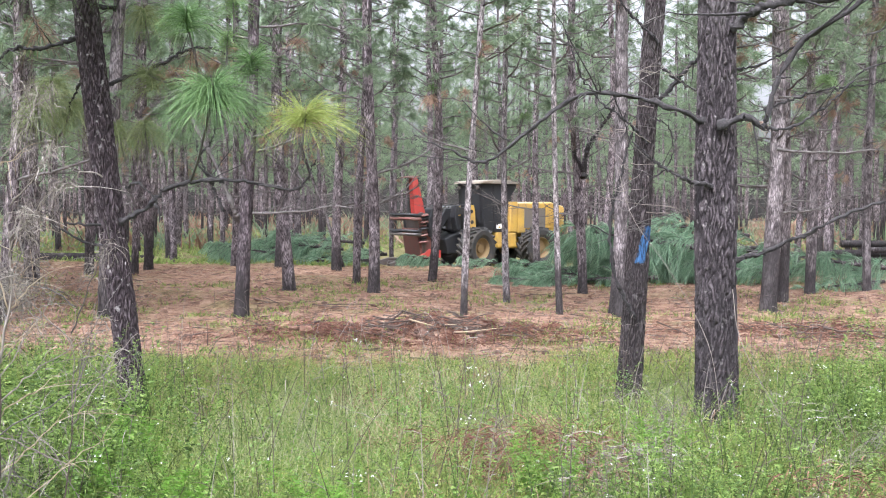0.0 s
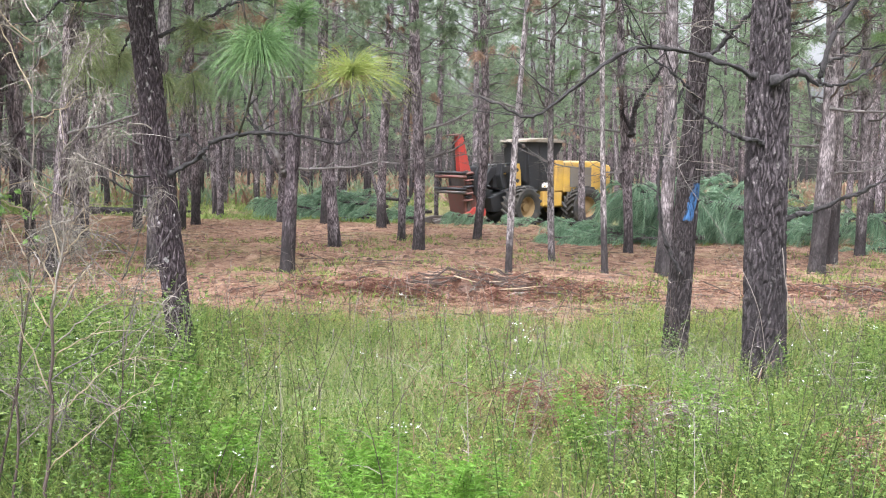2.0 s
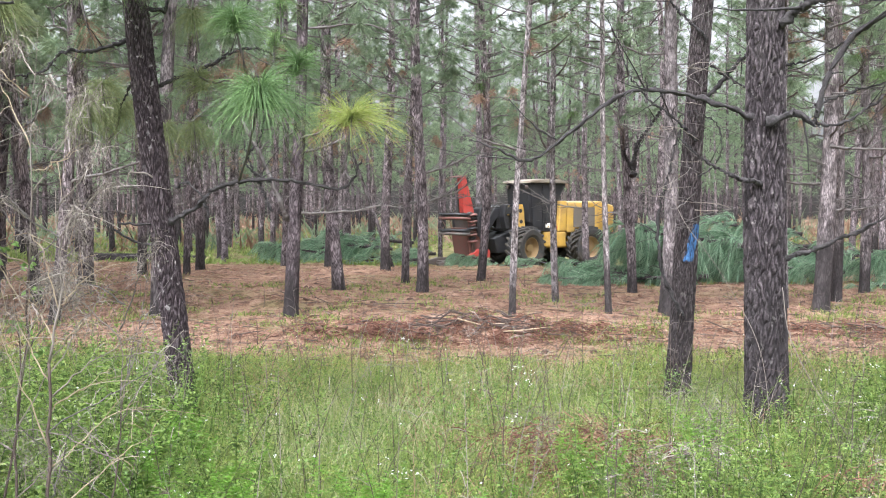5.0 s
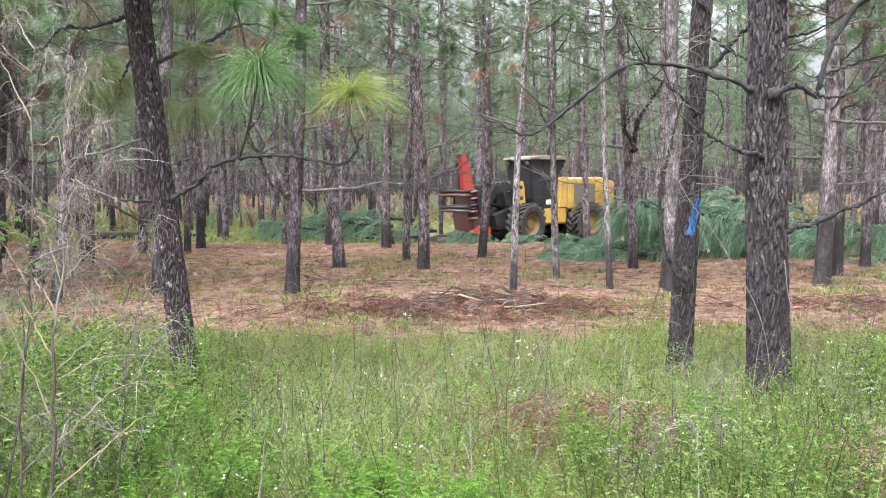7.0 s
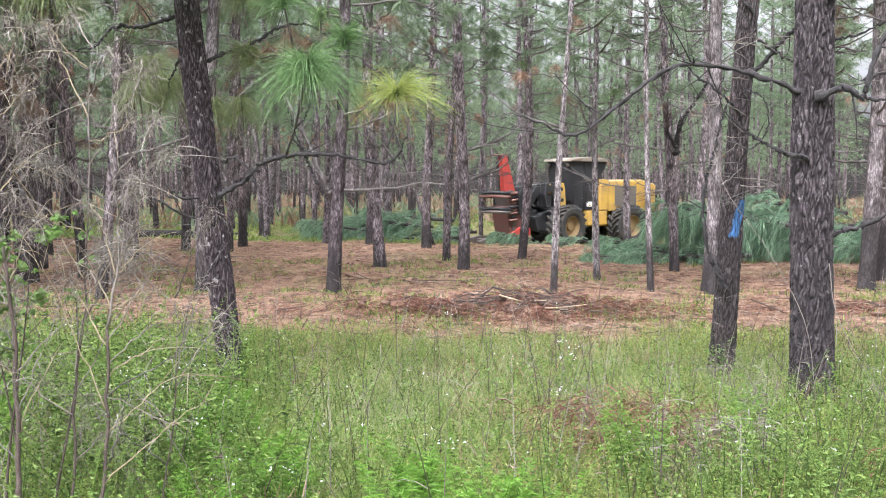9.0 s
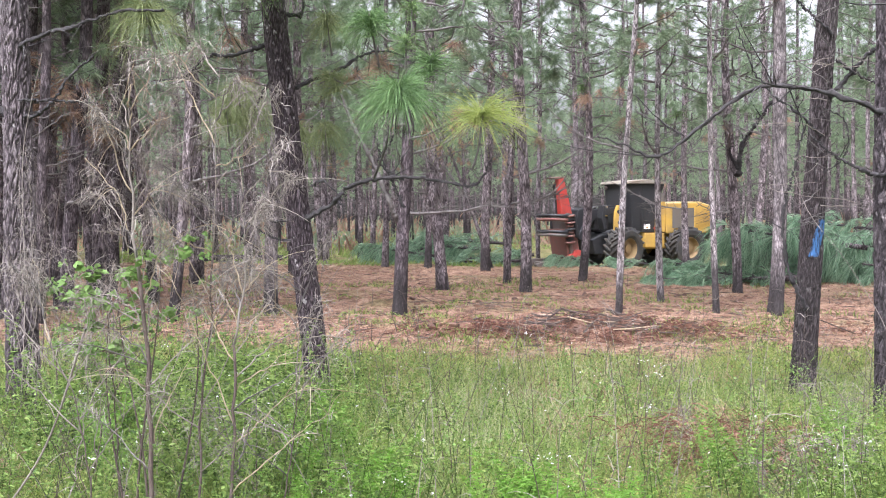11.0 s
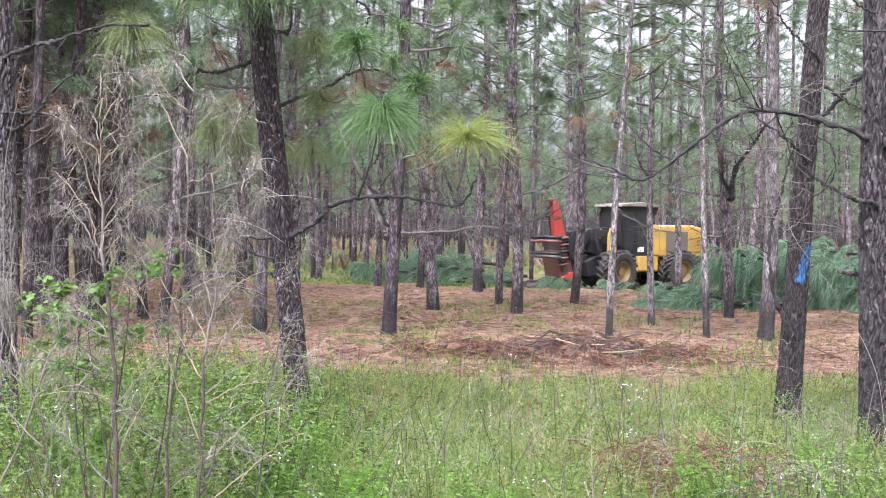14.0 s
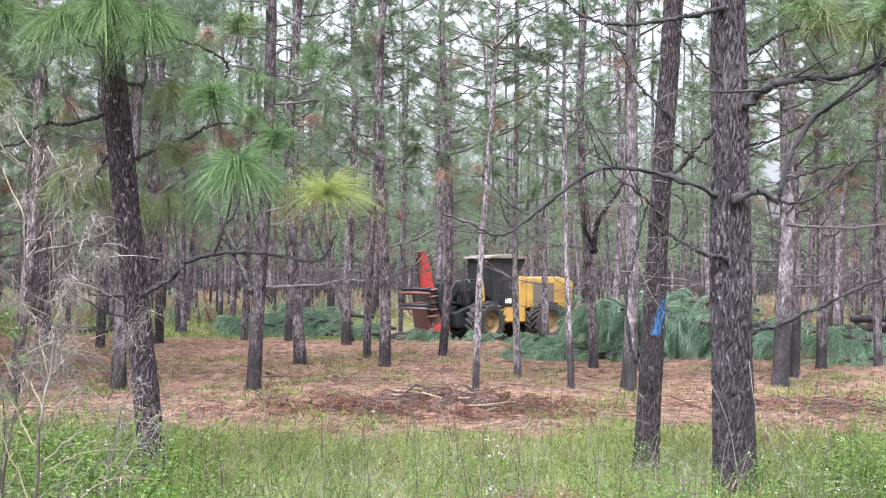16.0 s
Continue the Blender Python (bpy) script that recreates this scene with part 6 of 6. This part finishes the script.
dead_bush(-4.15, 8.15, 8, some_stalks(8, 7, 2.4, 0.3), "dry vine tangle hanging at a pine trunk", 0.35)
dead_bush(-3.3, 8.0, 9, some_stalks(9, 5, 1.5, 0.4), "dead grey bush with hanging dry twigs", 0.5)
dead_bush(1.2, 7.5, 6, some_stalks(6, 14, 0.62, 0.42, 0.0024), "low clump of bleached dead weeds", 0.7)
dead_bush(0.7, 6.7, 17, some_stalks(17, 8, 0.45, 0.3, 0.002), "low clump of bleached dead weeds", 0.5)
dead_bush(2.2, 7.2, 18, some_stalks(18, 9, 0.5, 0.35, 0.002), "low clump of bleached dead weeds", 0.5)
dead_bush(0.35, 7.6, 10, some_stalks(10, 7, 0.42, 0.3, 0.002), "low clump of bleached dead weeds")


def sapling(x, y, h, seed, leaves, label, leaf=0.026, low=0.65, wide=1.0):
    """A thin stem with sprays of small lobed leaves towards its top."""
    z = float(ground_z(x, y))
    root = thing("leafy_sapling", x, y, z, label, "sapling")
    r = np.random.RandomState(seed)
    s = np.linspace(0, 1, 12)
    line = np.stack([0.06 * np.sin(4 * s + seed), 0.05 * np.sin(3 * s), h * s], -1)
    g = Geo()
    tube(g, line, 0.006 * (1.2 - s), 5)
    stem = put("stem", g.mesh("stem", [STICK]), root)
    g, gt = Geo(), Geo()
    for _ in range(leaves // 7):
        i = r.randint(int(12 * low), 12)
        a = r.uniform(0, 6.28)
        tip = line[i] + np.array([math.cos(a), math.sin(a), r.uniform(-0.1, 0.4)]) * r.uniform(0.08, 0.24) * wide
        tube(gt, np.stack([line[i], tip]), 0.0015, 3, 0, False)
        for _ in range(7):
            p = line[i] + (tip - line[i]) * r.uniform(0.4, 1.0) + r.normal(0, 0.012, 3)
            b, size = r.uniform(0, 6.28), leaf * r.uniform(0.6, 1.3)
            for w in (-0.7, 0, 0.7):
                blades(g, r, [p], [[math.cos(b + w), math.sin(b + w), r.uniform(-0.5, 0.4)]], size * (1.0 if w == 0 else 0.75), size * 0.62, 0.3, 3)
    tagged(put("twig", gt.mesh("twig", [STICK]), root), kind="stuff")
    put("leaves", g.mesh("leaves", [SHOOT]), root, None, "bright green lobed leaves")


sapling(-2.2, 5.3, 1.24, 1, 170, "young sapling with bright green lobed leaves", 0.036, 0.72, 1.05)
sapling(-2.33, 5.45, 1.12, 2, 130, "young sapling with bright green lobed leaves", 0.036, 0.72, 1.1)
sapling(-2.05, 5.1, 1.5, 4, 56, "thin sapling with a few bright leaves", 0.036, 0.7)
sapling(-2.08, 5.6, 1.3, 5, 50, "thin sapling with a few bright leaves", 0.03, 0.7, 0.7)
sapling(-3.6, 7.6, 1.2, 3, 170, "young sapling with bright green lobed leaves", 0.026, 0.5)


def vine(pts, r, label):
    p = smooth_line(pts, 40)
    g = Geo()
    tube(g, p - p[0], r, 4)
    tagged(put("bare_vine", g.mesh("bare_vine", [STRAWTWIG]), None, Matrix.Translation(p[0])), label, "vine", "bare vines")


vine([(1.90, 8.8, 0.33), (1.82, 8.85, 0.9), (1.6, 9.1, 1.4), (1.40, 9.6, 1.8), (1.33, 9.95, 2.2)], 0.0022, "pale bare vine slung between two pines")
vine([(2.35, 8.5, 0.33), (2.2, 8.6, 0.55), (2.05, 8.9, 0.95), (2.02, 9.03, 1.3)], 0.003, "brown bare vine leaning on a pine")
vine([(-4.05, 7.9, 0.33), (-4.1, 8.1, 1.2), (-4.2, 8.3, 2.2), (-4.0, 8.2, 2.9)], 0.003, "dry vine climbing a pine")
vine([(-2.9, 5.2, 0.33), (-2.55, 5.2, 0.8), (-2.3, 5.1, 1.35)], 0.005, "bleached dead stalk leaning over the weeds")


# ---- feller buncher ----
def part(name, bm, mat, parent, label="", m=None, smooth=False):
    me = bpy.data.meshes.new(name)
    bm.to_mesh(me)
    bm.free()
    me.materials.append(mat)
    if smooth:
        me.polygons.foreach_set("use_smooth", np.full(len(me.polygons), True))
    return put(name, me, parent, m, label)


def prism(poly, y0, y1, bevel=0.02):
    """A plate or block: a side outline (x, z), from y0 to y1."""
    bm = bmesh.new()
    f = bm.faces.new([bm.verts.new((x, y0, z)) for x, z in poly])
    r = bmesh.ops.extrude_face_region(bm, geom=[f])
    bmesh.ops.translate(bm, vec=(0, y1 - y0, 0), verts=[v for v in r["geom"] if isinstance(v, bmesh.types.BMVert)])
    bmesh.ops.recalc_face_normals(bm, faces=bm.faces)
    if bevel:
        bmesh.ops.bevel(bm, geom=list(bm.edges), offset=bevel, segments=2, affect="EDGES", profile=0.5)
    return bm


def block(x0, x1, y0, y1, z0, z1, bevel=0.02):
    return prism([(x0, z0), (x1, z0), (x1, z1), (x0, z1)], y0, y1, bevel)


def rod(a, b, r, sides=14):
    bm = bmesh.new()
    a, b = Vector(a), Vector(b)
    m = Matrix.Translation((a + b) / 2) @ (b - a).to_track_quat("Z", "Y").to_matrix().to_4x4()
    bmesh.ops.create_cone(bm, cap_ends=True, segments=sides, radius1=r, radius2=r, depth=(b - a).length, matrix=m)
    bmesh.ops.bevel(bm, geom=[e for e in bm.edges if len(e.link_faces) == 2 and e.calc_face_angle() > 1], offset=r * 0.12, segments=1, affect="EDGES")
    return bm


def lathe(profile, sides=36):
    """Turned about the y axis: profile of (radius, y)."""
    bm = bmesh.new()
    rings = [[bm.verts.new((r * math.cos(t), y, r * math.sin(t))) for t in np.arange(sides) * 2 * math.pi / sides] for r, y in profile]
    for a, b in zip(rings, rings[1:]):
        for k in range(sides):
            bm.faces.new((a[k], a[(k + 1) % sides], b[(k + 1) % sides], b[k]))
    bmesh.ops.recalc_face_normals(bm, faces=bm.faces)
    return bm


def tyre_mesh():
    bm = lathe([(0.40, -0.30), (0.50, -0.35), (0.66, -0.35), (0.72, -0.29), (0.735, 0.0), (0.72, 0.29), (0.66, 0.35), (0.50, 0.35), (0.40, 0.30), (0.40, -0.30)])
    return bm


def tyre_lugs(tyre, lug):
    """The angled tread bars of one tyre."""
    for k in range(20):
        for s in (-1, 1):
            a = (k + (0.5 if s > 0 else 0)) * 2 * math.pi / 20
            put("lug", lug, tyre, Matrix.Rotation(-a, 4, "Y") @ Matrix.Translation((0.75, 0.17 * s, 0)) @ Matrix.Rotation(0.6 * s, 4, "X"))


def feller_buncher(x, y, rz):
    z = float(ground_z(x, y)) - 0.02
    root = thing("feller_buncher", x, y, z, "yellow wheeled feller buncher with a black cab and red felling head", "forestry machine", "", rz)
    # rear frame and engine hood
    part("rear_frame", block(-2.35, 0.15, -0.62, 0.62, 0.72, 1.4, 0.04), YELLOW, root)
    hood = part("engine_hood", prism([(-2.92, 1.3), (-0.62, 1.3), (-0.62, 2.42), (-2.25, 2.46), (-2.92, 2.3)], -0.92, 0.92, 0.05), YELLOW, root)
    part("hood_top", prism([(-2.89, 2.31), (-2.25, 2.47), (-0.66, 2.43), (-0.66, 2.46), (-2.25, 2.505), (-2.89, 2.345)], -0.86, 0.86, 0.008), YELLOWPALE, hood, "dusty pale hood top")
    for s in (-1, 1):
        part("grille", block(-1.95, -0.92, min(s * 0.925, s * 0.945), max(s * 0.925, s * 0.945), 1.5, 2.26, 0.006), GRILLE, hood, "grey mesh side grille")
        part("grille_frame", block(-2.02, -1.95, min(s * 0.922, s * 0.96), max(s * 0.922, s * 0.96), 1.45, 2.32, 0.008), YELLOW, hood)
        for k in range(5):
            part("louvre", block(-2.82, -2.15, min(s * 0.922, s * 0.95), max(s * 0.922, s * 0.95), 1.5 + 0.13 * k, 1.56 + 0.13 * k, 0.006), YELLOW, hood)
        part("step_box", block(-0.55, 0.35, min(s * 0.62, s * 0.95), max(s * 0.62, s * 0.95), 0.78, 1.32, 0.03), YELLOW, root)
        part("cab_pillar", prism([(-0.60, 1.35), (-0.22, 1.35), (-0.30, 2.5), (-0.60, 2.5)], min(s * 0.6, s * 0.93), max(s * 0.6, s * 0.93), 0.03), YELLOW, root)
    for k in range(6):
        part("rear_louvre", block(-2.955, -2.922, -0.6, 0.6, 1.5 + 0.12 * k, 1.56 + 0.12 * k, 0.006), YELLOW, hood)
    part("rear_bumper", block(-3.05, -2.85, -0.8, 0.8, 1.05, 1.32, 0.03), STEEL, root)
    part("exhaust_stack", rod((-1.5, -0.4, 2.45), (-1.5, -0.4, 2.85), 0.06), STEEL, root)
    # cab
    cab = part("cab", prism([(-0.2, 1.35), (0.84, 1.35), (1.0, 3.16), (-0.66, 3.16), (-0.6, 2.98), (-0.28, 2.55)], -0.78, 0.78, 0.02), BLACK, root, "black screened operator cab")
    part("roof", prism([(-0.72, 3.162), (1.12, 3.162), (1.06, 3.25), (0.2, 3.33), (-0.66, 3.27)], -0.9, 0.9, 0.02), ROOF, cab, "dust-covered cab roof")
    for s in (-1, 1):
        part("side_window", prism([(-0.12, 1.75), (0.38, 1.75), (0.36, 2.95), (-0.2, 2.95)], min(s * 0.783, s * 0.792), max(s * 0.783, s * 0.792), 0.003), SCREEN, cab, "dark mesh-screened side window")
        part("door", prism([(0.46, 1.5), (0.82, 1.5), (0.92, 2.98), (0.48, 2.98)], min(s * 0.783, s * 0.8), max(s * 0.783, s * 0.8), 0.004), BLACK, cab)
        part("window_bar", block(0.40, 0.44, min(s * 0.783, s * 0.82), max(s * 0.783, s * 0.82), 1.4, 3.1, 0.006), BLACK, cab)
        part("grab_rail", rod((0.30, s * 0.86, 1.6), (0.30, s * 0.86, 2.6), 0.018, 8), BLACK, cab)
        part("decal", block(0.02, 0.30, min(s * 0.795, s * 0.803), max(s * 0.795, s * 0.803), 1.48, 1.66, 0.002), DECAL, cab, "plain white maker's plate")
        part("decal_mark", prism([(0.10, 1.50), (0.22, 1.50), (0.16, 1.58)], min(s * 0.804, s * 0.808), max(s * 0.804, s * 0.808), 0), YELLOW, cab, "small yellow triangle")
        part("tail_light", rod((-0.18, s * 0.80, 1.5), (-0.18, s * 0.84, 1.5), 0.05, 12), RED, cab)
    part("windscreen", prism([(0.89, 1.7), (0.91, 1.7), (0.99, 2.95), (0.972, 2.95)], -0.62, 0.62, 0.003), SCREEN, cab, "dark screened windscreen")
    for s in (-1, 1):
        part("work_lamp", rod((1.0, s * 0.6, 3.02), (1.09, s * 0.6, 3.02), 0.07, 12), STEEL, cab)
        part("side_screen_rib", block(-0.14, 0.36, min(s * 0.79, s * 0.81), max(s * 0.79, s * 0.81), 2.3, 2.34, 0.004), BLACK, cab)
    # front frame and boom
    part("valve_block", block(1.55, 2.2, -0.3, 0.3, 1.45, 1.95, 0.03), BLACK, root)
    part("boom_beam", prism([(1.1, 2.2), (1.16, 2.38), (2.7, 2.3), (2.8, 2.05), (2.5, 2.02)], -0.16, 0.16, 0.03), BLACK, root)
    part("boom_knee", prism([(2.4, 2.35), (2.9, 2.2), (3.2, 1.2), (3.0, 0.9), (2.7, 1.3)], -0.3, 0.3, 0.04), BLACK, root)
    part("hitch", rod((0.3, 0, 0.6), (0.3, 0, 1.4), 0.16), STEEL, root)
    part("front_frame", prism([(0.45, 0.7), (2.3, 0.55), (2.45, 1.1), (1.5, 1.45), (0.45, 1.3)], -0.52, 0.52, 0.04), BLACK, root)
    for s in (-1, 1):
        a, b = min(s * 0.42, s * 0.54), max(s * 0.42, s * 0.54)
        part("boom_bracket", prism([(1.05, 1.4), (1.45, 1.4), (1.42, 2.1), (1.32, 2.36), (1.16, 2.36), (1.1, 2.1)], a, b, 0.02), YELLOW, root, "yellow boom bracket")
        # holes shown as black discs, their inner shade put into the paint
        part("bracket_hole_disc", rod((1.27, s * 0.535, 2.12), (1.27, s * 0.548, 2.12), 0.075, 16), BLACK, root)
        part("bracket_hole_disc", rod((1.24, s * 0.535, 1.72), (1.24, s * 0.548, 1.72), 0.075, 16), BLACK, root)
        part("lift_arm", prism([(1.25, 2.08), (1.32, 2.28), (2.35, 2.22), (3.0, 1.2), (2.85, 1.05), (2.2, 1.92)], min(s * 0.28, s * 0.41), max(s * 0.28, s * 0.41), 0.02), BLACK, root)
        part("cylinder", rod((1.35, s * 0.2, 1.3), (2.2, s * 0.2, 1.5), 0.07), BLACK, root)
        part("cylinder_rod", rod((2.2, s * 0.2, 1.5), (2.85, s * 0.2, 1.65), 0.035), CHROME, root)
        part("tilt_cylinder", rod((1.5, s * 0.14, 2.3), (2.4, s * 0.14, 2.25), 0.055), CHROME, root)
        part("fender", prism([(2.05, 1.45), (2.2, 1.45), (2.32, 1.9), (2.26, 2.35), (2.12, 2.35), (2.16, 1.9)], min(s * 0.62, s * 0.95), max(s * 0.62, s * 0.95), 0.03), BLACK, root)
        for k in range(3):
            line = smooth_line([(1.5 + 0.1 * k, s * 0.1, 2.2), (2.0, s * (0.2 + 0.08 * k), 2.42 - 0.08 * k), (2.6, s * 0.2, 2.05), (3.0, s * 0.15, 1.8)], 14)
            g = Geo()
            tube(g, line, 0.022, 6)
            put("hose", g.mesh("hose", [RUBBER]), root)
    # wheels
    tyre = None
    for wx in (1.45, -1.4):
        for s in (-1, 1):
            m = Matrix.Translation((wx, s * 1.13, 0.76)) @ Matrix.Rotation(radians(14 if wx > 0 else 0), 4, "Z") @ Matrix.Diagonal((1, s, 1, 1)) @ Matrix.Rotation(wx + s, 4, "Y")
            if tyre is None:
                tyre = part("tyre", tyre_mesh(), RUBBER, root, "lugged muddy tyre", m)
                rim_bm = lathe([(0.41, 0.28), (0.38, 0.30), (0.36, 0.20), (0.30, 0.10), (0.16, 0.12), (0.15, 0.20), (0.0, 0.20)], 28)
                rim = part("rim", rim_bm, RIM, tyre, "mud-stained yellow rim")
                bar = block(-0.043, 0.043, -0.2, 0.2, -0.037, 0.037, 0.012)
                lug = bpy.data.meshes.new("lug")
                bar.to_mesh(lug)
                bar.free()
                lug.materials.append(RUBBER)
                tyre_lugs(tyre, lug)
            else:
                t = put("tyre", tyre.data, root, m, "lugged muddy tyre")
                put("rim", rim.data, t, None, "mud-stained yellow rim")
                tyre_lugs(t, lug)
    # felling head
    head = part("head_frame", prism([(2.95, 0.35), (3.25, 0.35), (3.6, 2.05), (3.2, 2.05)], -0.55, 0.5, 0.03), STEEL, root)
    part("tower", prism([(3.24, 2.02), (3.72, 2.02), (3.84, 3.3), (3.62, 3.36)], 0.16, 0.42, 0.02), RED, head, "red upright tower")
    part("tower_face", prism([(3.36, 2.02), (3.6, 2.02), (3.78, 3.1), (3.6, 3.2)], -0.1, 0.1, 0.02), BLACK, head)
    part("tower_cap", prism([(3.56, 3.37), (4.0, 3.33), (4.02, 3.36), (3.56, 3.41)], -0.15, 0.42, 0.01), SCUFFED, head)
    for z0, mt in ((1.98, BLACK), (1.84, SCUFFED), (1.4, BLACK), (1.28, STEEL)):
        arm = smooth_line([(3.4, 0.45, z0), (3.8, 0.7, z0), (4.2, 0.45, z0 + 0.02), (4.35, 0.0, z0)], 16)
        for s in (1, -1):
            g = Geo()
            tube(g, arm * [1, s, 1], np.linspace(0.085, 0.04, 16), 6)
            put("grab_arm", g.mesh("grab_arm", [mt]), head)
    for k in range(9):
        part("hinge_disc", rod((3.46, 0.6, 0.98 + 0.12 * k), (3.47, 0.6, 1.05 + 0.12 * k), 0.2 - 0.06 * (k % 2), 18), (SCUFFED, BLACK, SCUFFED)[k % 3], head)
    for s in (-1, 1):
        part("clamp_cylinder", rod((3.15, s * 0.62, 1.2), (3.35, s * 0.66, 1.95), 0.08), BLACK, head)
        part("head_rib", prism([(3.0, 0.6), (3.5, 0.6), (3.62, 2.0), (3.3, 2.0)], min(s * 0.5, s * 0.56), max(s * 0.5, s * 0.56), 0.01), (BLACK, SCUFFED)[s > 0], head)
    part("hinge_pin", rod((3.4, 0.58, 0.6), (3.55, 0.58, 2.08), 0.07), STEEL, head)
    part("back_plate", prism([(3.2, 0.3), (3.5, 0.3), (3.7, 1.5), (3.5, 1.5)], -0.5, 0.55, 0.02), SCUFFED, head, "scuffed red back plate")
    part("skirt", prism([(2.75, 0.22), (3.85, 0.22), (3.75, 0.42), (3.2, 0.75), (2.75, 0.7)], 0.5, 0.72, 0.02), RED, head, "red side skirt")
    bm = bmesh.new()
    bmesh.ops.create_cone(bm, cap_ends=True, segments=32, radius1=0.78, radius2=0.72, depth=0.2, matrix=Matrix.Translation((3.75, 0, 0.2)))
    part("saw_housing", bm, STEEL, head, "worn steel saw housing")
    for s in (-1, 1):
        part("butt_horn", prism([(3.6, 0.12), (4.9, 0.12), (4.95, 0.26), (4.2, 0.42), (3.6, 0.4)], min(s * 0.5, s * 0.68), max(s * 0.5, s * 0.68), 0.03), STEEL, head)
    return root


feller_buncher(1.85, 44.6, 214)
